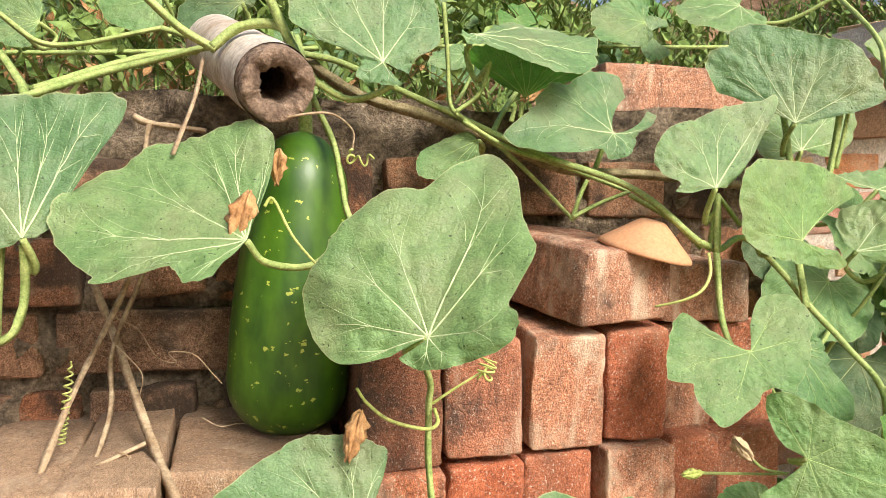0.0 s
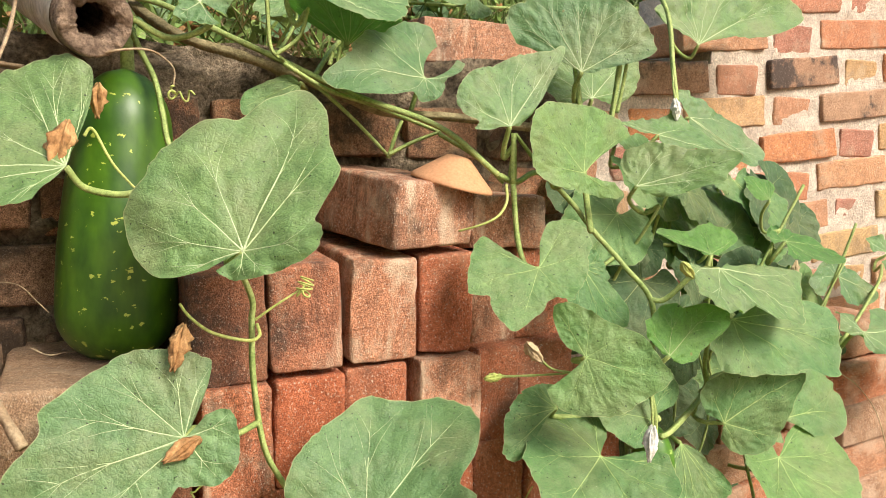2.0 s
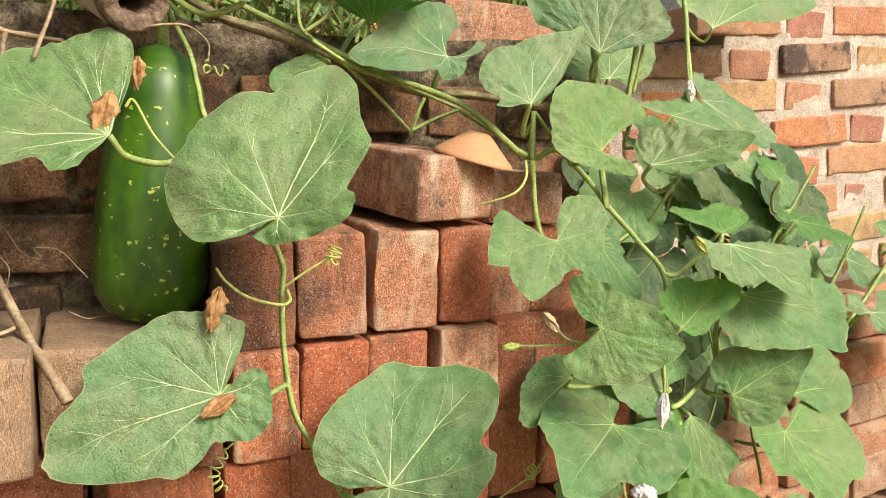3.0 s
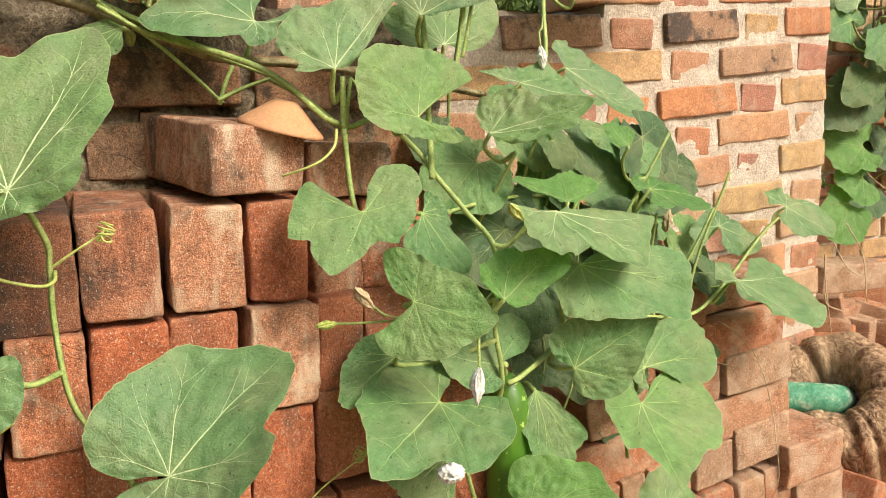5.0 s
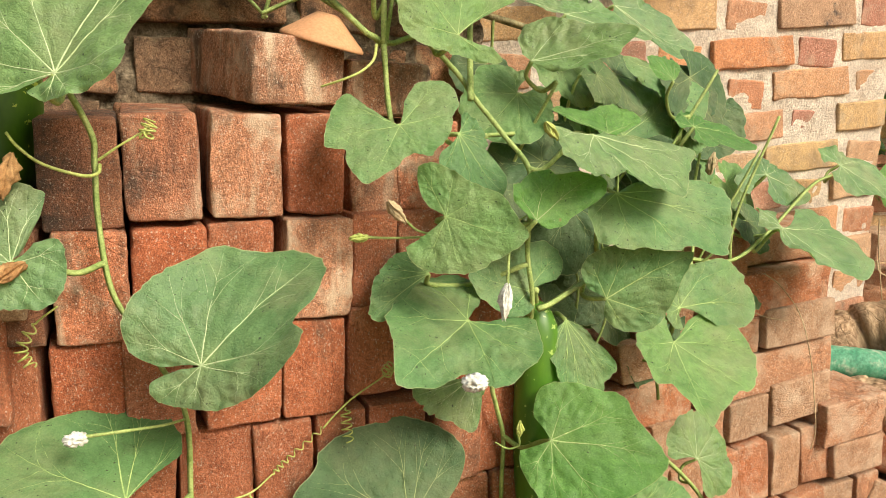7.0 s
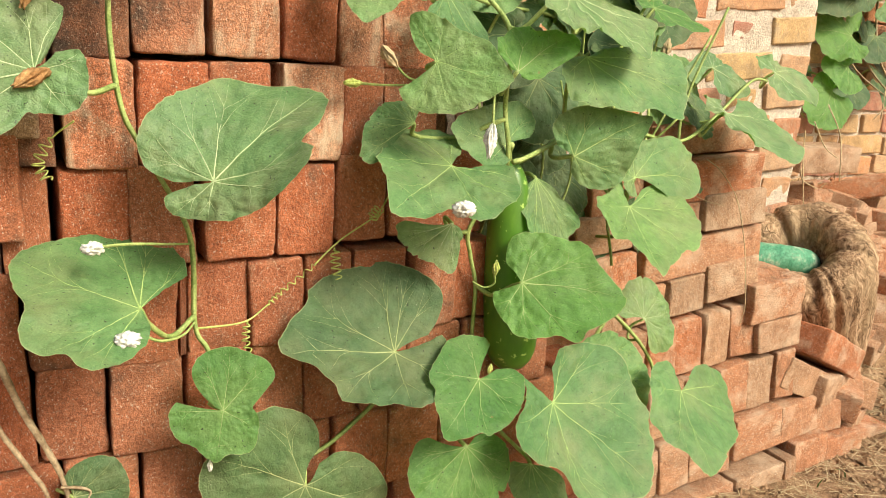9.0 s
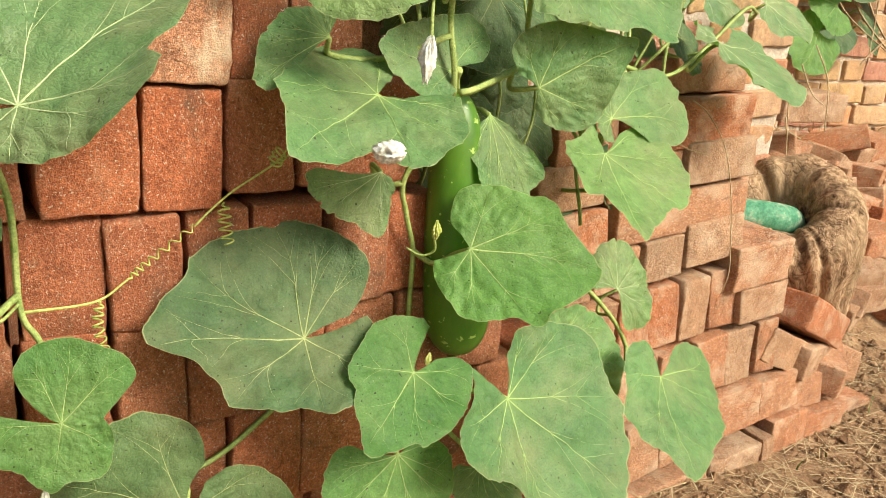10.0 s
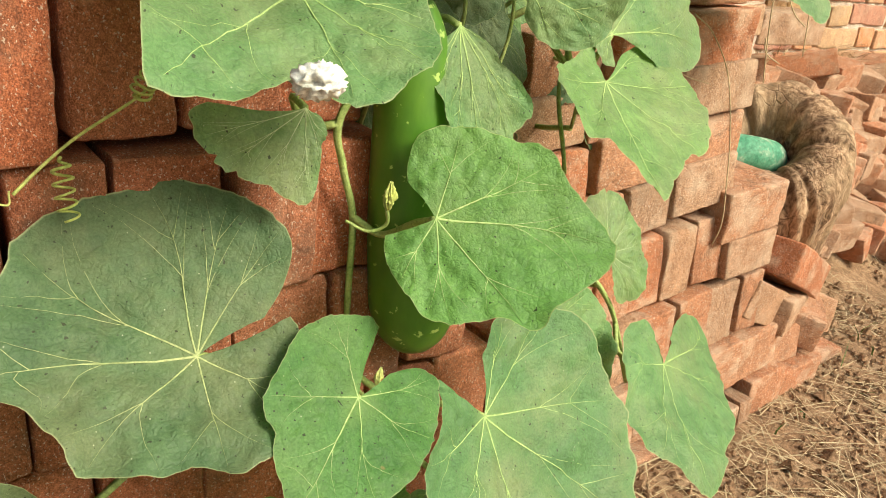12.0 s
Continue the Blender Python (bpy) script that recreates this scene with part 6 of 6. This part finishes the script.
creeper = thing("bank_vine", "young gourd runners creeping over the weedy bank", "vine")
stem([(-0.5, 0.42, 1.10), (-0.2, 0.36, 1.10), (0.1, 0.36, 1.12), (0.4, 0.42, 1.15), (0.75, 0.5, 1.18), (1.1, 0.6, 1.22)], 0.004, 0.8, STEM, "stem", creeper)
rnd = random.Random(77)
for i in range(34):
    x, y = rnd.uniform(-0.55, 1.25), rnd.uniform(0.33, 0.85)
    if x > 0.6:
        y += 0.2
    r = rnd.uniform(0.035, 0.065)
    a = rnd.uniform(-0.9, 0.9)
    leaf((x, y, ground_height(x, y) + rnd.uniform(0.03, 0.11)), (0.3 * math.sin(a), -0.75, 0.6), (math.sin(a * 2), -0.25, -0.5), 168,
         tuple(r * (0.8 + 0.3 * math.cos(math.pi * (k / 12 - 1)) + 0.08 * rnd.random()) for k in range(25)), young=rnd.random() < 0.4, parent=creeper)

far_vine = thing("far_vine", "vine hanging over the far brick wall", "vine")
stem([(2.158, 0.5, 1.225), (2.06, 0.5, 1.104), (2.002, 0.5, 1.016), (1.995, 0.52, 0.917), (2.031, 0.52, 0.771), (2.0, 0.54, 0.66)], 0.006, 0.7, DRY, "stem", far_vine)
leaf((1.965, 0.500, 1.174), (0.000, -0.912, 0.410), (-0.433, 0.370, 0.822), 86, (0.181, 0.172, 0.163, 0.155, 0.146, 0.138, 0.129, 0.120, 0.112, 0.103, 0.094, 0.089, 0.088, 0.087, 0.086, 0.084, 0.083, 0.082, 0.080, 0.079, 0.075, 0.070, 0.066, 0.061, 0.056), parent=far_vine)
leaf((1.946, 0.500, 1.145), (0.000, -0.912, 0.410), (-0.562, 0.339, 0.754), 144, (0.039, 0.043, 0.046, 0.050, 0.053, 0.057, 0.058, 0.058, 0.058, 0.058, 0.058, 0.058, 0.058, 0.058, 0.058, 0.069, 0.085, 0.101, 0.117, 0.119, 0.104, 0.090, 0.076, 0.062, 0.048), mature=True, parent=far_vine)
leaf((2.041, 0.460, 1.153), (0.000, -0.912, 0.410), (0.568, -0.338, -0.751), 105, (0.125, 0.149, 0.173, 0.168, 0.162, 0.157, 0.152, 0.146, 0.143, 0.143, 0.143, 0.143, 0.144, 0.144, 0.144, 0.144, 0.145, 0.145, 0.145, 0.145, 0.144, 0.144, 0.143, 0.095, 0.046), mature=True, parent=far_vine)
leaf((2.000, 0.460, 1.013), (0.000, -0.912, 0.410), (-0.150, -0.406, -0.902), 128, (0.052, 0.068, 0.084, 0.100, 0.117, 0.134, 0.151, 0.162, 0.133, 0.106, 0.095, 0.085, 0.074, 0.063, 0.052, 0.042, 0.040, 0.052, 0.063, 0.075, 0.087, 0.098, 0.109, 0.108, 0.108), old=True, parent=far_vine)
leaf((2.004, 0.500, 0.988), (0.000, -0.912, 0.410), (-0.226, -0.400, -0.888), 90, (0.061, 0.089, 0.117, 0.146, 0.167, 0.182, 0.196, 0.181, 0.165, 0.149, 0.134, 0.118, 0.106, 0.104, 0.101, 0.099, 0.096, 0.093, 0.091, 0.088, 0.083, 0.077, 0.072, 0.067, 0.062), old=True, parent=far_vine)
leaf((2.019, 0.500, 0.837), (0.000, -0.912, 0.410), (-0.999, 0.015, 0.033), 155, (0.062, 0.076, 0.091, 0.095, 0.096, 0.098, 0.100, 0.101, 0.103, 0.107, 0.122, 0.136, 0.143, 0.144, 0.140, 0.117, 0.095, 0.072, 0.070, 0.070, 0.070, 0.070, 0.071, 0.071, 0.071), young=True, parent=far_vine)
leaf((2.027, 0.500, 0.757), (0.000, -0.912, 0.410), (-0.967, 0.105, 0.233), 154, (0.077, 0.071, 0.065, 0.058, 0.052, 0.046, 0.039, 0.033, 0.027, 0.042, 0.058, 0.074, 0.091, 0.107, 0.100, 0.086, 0.086, 0.087, 0.086, 0.082, 0.078, 0.074, 0.071, 0.067, 0.063), young=True, parent=far_vine)
leaf((1.977, 0.500, 0.692), (0.000, -0.912, 0.410), (-0.999, -0.022, -0.050), 164, (0.043, 0.045, 0.048, 0.050, 0.053, 0.056, 0.058, 0.061, 0.063, 0.066, 0.068, 0.078, 0.101, 0.124, 0.129, 0.125, 0.119, 0.113, 0.107, 0.100, 0.094, 0.091, 0.088, 0.086, 0.083), young=True, parent=far_vine)
leaf((2.135, 0.500, 0.940), (0.000, -0.912, 0.410), (0.996, -0.036, -0.080), 138, (0.070, 0.072, 0.073, 0.073, 0.072, 0.070, 0.069, 0.068, 0.067, 0.066, 0.064, 0.067, 0.074, 0.081, 0.088, 0.096, 0.098, 0.090, 0.082, 0.073, 0.065, 0.057, 0.049, 0.041, 0.033), mature=True, parent=far_vine)
leaf((2.199, 0.500, 1.112), (0.000, -0.912, 0.410), (0.855, 0.213, 0.473), 168, (0.129, 0.132, 0.135, 0.137, 0.140, 0.142, 0.145, 0.148, 0.150, 0.153, 0.156, 0.150, 0.143, 0.137, 0.130, 0.123, 0.116, 0.110, 0.103, 0.096, 0.089, 0.082, 0.076, 0.069, 0.062), mature=True, parent=far_vine)

# added dark leaves and stems; the leaf colour supplies shade behind the far vine
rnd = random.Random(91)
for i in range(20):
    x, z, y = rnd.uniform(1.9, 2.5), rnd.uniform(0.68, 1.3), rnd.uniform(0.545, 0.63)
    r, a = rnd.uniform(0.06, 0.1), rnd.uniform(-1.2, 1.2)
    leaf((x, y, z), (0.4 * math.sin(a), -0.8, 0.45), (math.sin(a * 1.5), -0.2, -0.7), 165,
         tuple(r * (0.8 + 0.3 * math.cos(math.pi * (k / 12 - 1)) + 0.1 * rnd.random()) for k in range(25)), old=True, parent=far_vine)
for i in range(9):
    x = rnd.uniform(1.85, 2.5)
    stem([(x, 0.6, 1.35), (x + rnd.uniform(-0.1, 0.1), 0.58, 1.05), (x + rnd.uniform(-0.15, 0.15), 0.56, 0.8), (x + rnd.uniform(-0.2, 0.2), 0.5, 0.62)], rnd.uniform(0.002, 0.004), 0.7, DRY, "stem", far_vine, False)

# more filler, dark and mature mixed, to deepen the shaded gaps by colour
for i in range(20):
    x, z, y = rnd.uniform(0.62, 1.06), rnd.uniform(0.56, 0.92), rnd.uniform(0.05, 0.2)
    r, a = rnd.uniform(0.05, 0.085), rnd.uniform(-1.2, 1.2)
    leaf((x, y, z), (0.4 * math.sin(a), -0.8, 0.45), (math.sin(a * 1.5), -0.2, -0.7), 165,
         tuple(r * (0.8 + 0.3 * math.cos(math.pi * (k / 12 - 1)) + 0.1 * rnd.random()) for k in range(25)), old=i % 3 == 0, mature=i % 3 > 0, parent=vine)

# ---- dry stems ----
dry = thing("dry_stem", "dead straw-coloured vine stems hanging over the ledge", "dry stems")
for pts, r in (([(-0.149, -0.02, 0.709), (-0.128, 0.03, 0.772), (-0.101, 0.06, 0.831), (-0.084, 0.06, 0.869), (-0.06, 0.06, 0.93)], 0.003),
               ([(-0.03, -0.08, 0.69), (-0.044, -0.06, 0.713), (-0.067, 0.0, 0.742), (-0.102, 0.08, 0.808), (-0.122, 0.10, 0.856)], 0.0045),
               ([(-0.112, -0.03, 0.709), (-0.102, 0.04, 0.752), (-0.103, 0.07, 0.8), (-0.077, 0.08, 0.867), (-0.06, 0.07, 0.92)], 0.0026),
               ([(-0.17, -0.04, 0.70), (-0.145, -0.03, 0.714), (-0.108, -0.02, 0.726), (-0.067, 0.0, 0.738)], 0.0028),
               ([(-0.085, 0.1, 1.004), (-0.071, 0.1, 0.998), (-0.023, 0.1, 0.992)], 0.0034),
               ([(-0.071, 0.1, 0.998), (-0.074, 0.1, 0.985), (-0.077, 0.1, 0.96)], 0.003),
               ([(-0.045, 0.0, 0.965), (-0.039, 0.0, 0.98), (-0.028, 0.02, 1.014), (-0.023, 0.06, 1.052)], 0.002)):
    stem(pts, r * 0.85, 0.8, DRY, "stalk", dry, False, 7)

for pts, r in (([(0.0, -0.05, 0.53), (0.015, -0.06, 0.476), (0.037, -0.062, 0.412), (0.052, -0.06, 0.363), (0.071, -0.06, 0.317), (0.086, -0.055, 0.266), (0.09, -0.05, 0.2)], 0.0034),
               ([(0.0, -0.05, 0.44), (0.016, -0.055, 0.387), (0.032, -0.06, 0.346), (0.053, -0.06, 0.302), (0.068, -0.055, 0.264), (0.07, -0.05, 0.21)], 0.0026),
               ([(0.0, -0.055, 0.49), (0.01, -0.06, 0.45), (0.022, -0.065, 0.43), (0.03, -0.06, 0.40)], 0.0014),
               ([(0.08, -0.06, 0.275), (0.097, -0.064, 0.273), (0.107, -0.06, 0.264), (0.101, -0.06, 0.253), (0.09, -0.06, 0.256)], 0.0014)):
    stem(pts, r, 0.8, DRY, "stalk", dry, False, 7)
hung = thing("dry_stem", "long dry stalk hanging over the pile of bricks", "dry stems")
stem([(1.081, 0.075, 0.577), (1.103, 0.06, 0.557), (1.145, 0.055, 0.507), (1.172, 0.05, 0.43), (1.18, 0.045, 0.373), (1.187, 0.042, 0.316), (1.19, 0.05, 0.28)], 0.0008, 0.8, STRAW, "stalk", hung, False, 7)
stem([(1.05, 0.08, 0.52), (1.069, 0.08, 0.515), (1.106, 0.085, 0.502), (1.145, 0.08, 0.494)], 0.0008, 0.8, STRAW, "stalk", hung, False, 7)
straws = thing("dry_stem", "yellow straws stuck in the rubble beside the log", "dry stems")
for pts in ([(1.705, 0.36, 0.60), (1.71, 0.36, 0.547), (1.732, 0.36, 0.453), (1.756, 0.36, 0.369)], [(1.711, 0.36, 0.508), (1.725, 0.36, 0.48), (1.782, 0.36, 0.458)], [(1.76, 0.38, 0.62), (1.80, 0.37, 0.56), (1.86, 0.37, 0.53)], [(1.83, 0.4, 0.66), (1.87, 0.38, 0.58), (1.88, 0.37, 0.47)]):
    stem(pts, 0.0015, 0.7, STRAW, "stalk", straws, False, 6)

# ---- tendrils ----
def coil(path, radius, turns, start=0.0, fade=1.0):
    """A path with a helix wound round it, from the share start of its length on."""
    pts = glide(path, 40)
    out, side = [], None
    for i, p in enumerate(pts):
        t = i / (len(pts) - 1)
        d = (pts[min(i + 1, len(pts) - 1)] - pts[max(i - 1, 0)]).normalized()
        side = d.orthogonal().normalized() if side is None else (side - d * side.dot(d)).normalized()
        up = d.cross(side)
        w = max(0.0, (t - start) / (1 - start))
        r = radius * min(1.0, w * 6) * (1 if fade == 1 else 1 - (1 - fade) * w)
        a = w * turns * math.tau
        out.append(p + (side * math.cos(a) + up * math.sin(a)) * r)
    return out


def tendril(points, thick=0.0011, material=TENDRIL, parent=vine):
    bm = bmesh.new()
    tube(bm, points, thick, 6, 0.7)
    return part("tendril", bm, material, parent)


tendril(coil([(0.151, -0.055, 0.768), (0.166, -0.06, 0.779), (0.188, -0.065, 0.793)], 0.0, 0), 0.0014)
tendril(coil([(0.188, -0.065, 0.793), (0.191, -0.066, 0.791), (0.193, -0.066, 0.797), (0.196, -0.066, 0.803)], 0.0065, 4.5), 0.0011)
tendril(glide([(0.152, -0.058, 0.764), (0.150, -0.075, 0.758), (0.138, -0.085, 0.757), (0.11, -0.09, 0.767), (0.093, -0.09, 0.781), (0.085, -0.09, 0.793)], 10), 0.0017)
tendril(coil([(0.216, -0.06, 0.428), (0.269, -0.05, 0.426), (0.296, -0.045, 0.440)], 0.0, 0), 0.0013)
tendril(coil([(0.296, -0.045, 0.440), (0.316, -0.04, 0.454), (0.354, -0.035, 0.479)], 0.0028, 8, 0.0), 0.0009)
tendril(coil([(0.354, -0.035, 0.479), (0.383, -0.03, 0.503), (0.424, -0.04, 0.533), (0.44, -0.05, 0.561)], 0.0004, 2), 0.0011)
tendril(coil([(0.381, -0.03, 0.497), (0.380, -0.036, 0.480), (0.381, -0.04, 0.462)], 0.0055, 5), 0.0010)
tendril(coil([(0.274, -0.05, 0.426), (0.27, -0.055, 0.408), (0.274, -0.06, 0.385)], 0.004, 6), 0.0010)
tendril(coil([(0.424, -0.036, 0.530), (0.426, -0.04, 0.538), (0.43, -0.045, 0.545)], 0.006, 4), 0.0010)
tendril(glide([(0.416, -0.03, 0.881), (0.408, -0.045, 0.865), (0.39, -0.06, 0.852), (0.372, -0.06, 0.844), (0.354, -0.045, 0.837)], 10), 0.0017)
tendril(coil([(0.112, -0.08, 0.645), (0.093, -0.07, 0.628), (0.081, -0.07, 0.606), (0.088, -0.07, 0.59)], 0.005, 6, 0.3), 0.0010)
tendril(coil([(-0.128, 0.028, 0.80), (-0.133, 0.024, 0.76), (-0.136, 0.02, 0.735)], 0.0032, 13), 0.0009)
tendril(glide([(0.023, -0.04, 0.925), (0.03, -0.04, 0.93), (0.045, -0.05, 0.90), (0.075, -0.05, 0.865)], 10), 0.0015)
tendril(glide([(0.03, 0.0, 0.992), (0.055, -0.01, 0.998), (0.08, 0.0, 1.0), (0.098, 0.01, 0.988), (0.098, 0.01, 0.972)], 10), 0.0012, DRY)
tendril(coil([(0.098, 0.01, 0.972), (0.095, 0.008, 0.965), (0.105, 0.006, 0.962), (0.115, 0.004, 0.965)], 0.004, 3), 0.0012)

for pts in ([(-0.10, 0.06, 0.83), (-0.08, 0.05, 0.82), (-0.065, 0.05, 0.795), (-0.05, 0.05, 0.79), (-0.055, 0.045, 0.80), (-0.035, 0.045, 0.797), (-0.02, 0.045, 0.78), (-0.012, 0.045, 0.77)],
            [(-0.10, 0.05, 0.81), (-0.088, 0.04, 0.80), (-0.075, 0.03, 0.785), (-0.078, 0.03, 0.765)],
            [(-0.09, -0.01, 0.735), (-0.08, -0.02, 0.732), (-0.083, -0.03, 0.72), (-0.07, -0.05, 0.70)],
            [(-0.03, 0.07, 0.7345), (-0.015, 0.06, 0.7285), (0.0, 0.065, 0.7285), (0.012, 0.06, 0.7285)]):
    tendril(glide(pts, 10), 0.0007, DRY, dry)

# ---- flowers ----
def withered(at, down, size, label="withered brown flower", material=WITHERED, parent=vine, name="dried_flower", fat=0.5):
    """A shrivelled bloom: crumpled petals drawn to a point."""
    d = Vector(down).normalized()
    s = d.orthogonal().normalized()
    u = d.cross(s)
    bm = bmesh.new()
    rows, n = 18, 40
    rings = []
    for i in range(rows + 1):
        t = i / rows
        r = size * fat * (0.10 + 0.24 * math.sin(math.pi * min(1, t * 1.1)) ** 0.8)
        ring = []
        for k in range(n):
            a = math.tau * k / n
            w = 1 + 0.35 * math.sin(a * 5 + t * 4) + 0.25 * math.sin(a * 11 + t * 9 + at[2] * 90) + 0.3 * noise.noise(Vector((math.cos(a) * 5, math.sin(a) * 5, t * 15))) + 0.6 * noise.noise(Vector((math.cos(a) * 2, math.sin(a) * 2, t * 7 + at[0] * 40)))
            ring.append(bm.verts.new(Vector(at) + d * size * (t + 0.06 * math.sin(a * 3 + 1)) + (s * math.cos(a) + u * math.sin(a)) * r * w))
        rings.append(ring)
    for p, q in zip(rings, rings[1:]):
        for k in range(n):
            bm.faces.new((p[k], p[(k + 1) % n], q[(k + 1) % n], q[k]))
    bm.faces.new(rings[0][::-1])
    bm.faces.new(rings[-1])
    return part(name, bm, material, parent, label)


def crumpled(at, size, parent=vine):
    """A spent white flower: petals crumpled into a ball."""
    bm = bmesh.new()
    bmesh.ops.create_icosphere(bm, subdivisions=4, radius=size)
    for v in bm.verts:
        d = v.co.normalized()
        fold = 1 - abs(noise.noise(d * 2.3 + Vector(at) * 50)) * 1.3 - abs(noise.noise(d * 5.1 + Vector(at) * 30)) * 0.9 + 0.3 * noise.noise(d * 9 + Vector(at) * 20)
        v.co = Vector(at) + Vector((d.x * 1.25, d.y, d.z * 0.85)) * size * (0.55 + 0.6 * fold)
    return part("flower", bm, PETAL, parent, "crumpled spent white flower")


withered((0.012, -0.052, 0.935), (-0.35, -0.1, -1), 0.042)
withered((0.037, 0.0, 0.97), (-0.1, 0, -1), 0.028)
withered((0.088, -0.09, 0.775), (-0.3, 0, -1), 0.036)
withered((0.093, -0.115, 0.69), (-0.9, 0, -0.5), 0.030)
withered((0.507, -0.158, 0.651), (-0.12, 0, -1), 0.034, "closed white flower bud", PETAL, name="flower_bud", fat=0.42)
crumpled((0.457, -0.192, 0.570), 0.0105)
crumpled((0.141, -0.148, 0.456), 0.0095)
crumpled((0.120, -0.10, 0.531), 0.008)
for pts in ([(0.122, -0.097, 0.531), (0.15, -0.104, 0.534), (0.19, -0.085, 0.527), (0.213, -0.06, 0.52)], [(0.155, -0.097, 0.445), (0.175, -0.1, 0.434), (0.2, -0.08, 0.43), (0.216, -0.06, 0.436)]):
    tendril(glide(pts, 8), 0.0018, STEM)
withered((0.546, -0.12, 0.474), (0, -0.1, 1), 0.018, "small pale bud", TENDRIL, name="flower_bud")
tendril(glide([(0.546, -0.119, 0.474), (0.549, -0.115, 0.462), (0.54, -0.108, 0.456), (0.528, -0.1, 0.462)], 6), 0.0014, STEM)
withered((0.552, -0.142, 0.806), (0.6, 0, -0.7), 0.022, "pale green flower bud", TENDRIL, name="flower_bud")
withered((0.412, -0.08, 0.726), (0.5, 0, -0.6), 0.028, "withered cream flower", STRAW, name="dried_flower")
withered((0.381, -0.05, 0.686), (1, 0, 0), 0.022, "pale green flower bud", TENDRIL, name="flower_bud")
for pts in ([(0.400, -0.05, 0.686), (0.425, -0.055, 0.685), (0.455, -0.07, 0.687), (0.468, -0.08, 0.69)], [(0.414, -0.078, 0.722), (0.428, -0.075, 0.71), (0.445, -0.075, 0.695), (0.466, -0.08, 0.69)],
            [(0.753, 0.10, 0.988), (0.757, 0.11, 1.01), (0.775, 0.13, 1.02), (0.79, 0.15, 1.04)], [(0.507, -0.157, 0.65), (0.511, -0.15, 0.675), (0.53, -0.12, 0.70), (0.575, -0.07, 0.705)]):
    tendril(glide(pts, 8), 0.0016, STEM)
withered((0.753, 0.10, 0.99), (0.1, 0, -1), 0.028, "closed white flower bud", PETAL, name="flower_bud")
withered((0.540, -0.13, 0.355), (0.2, 0, 0.8), 0.012, "small pale bud", TENDRIL, name="flower_bud")
withered((0.220, -0.10, 0.283), (0, 0, 1), 0.012, "small pale bud", PETAL, name="flower_bud")
withered((0.935, 0.05, 0.735), (0.2, 0, 1), 0.03, "withered cream flower", STRAW, name="dried_flower")
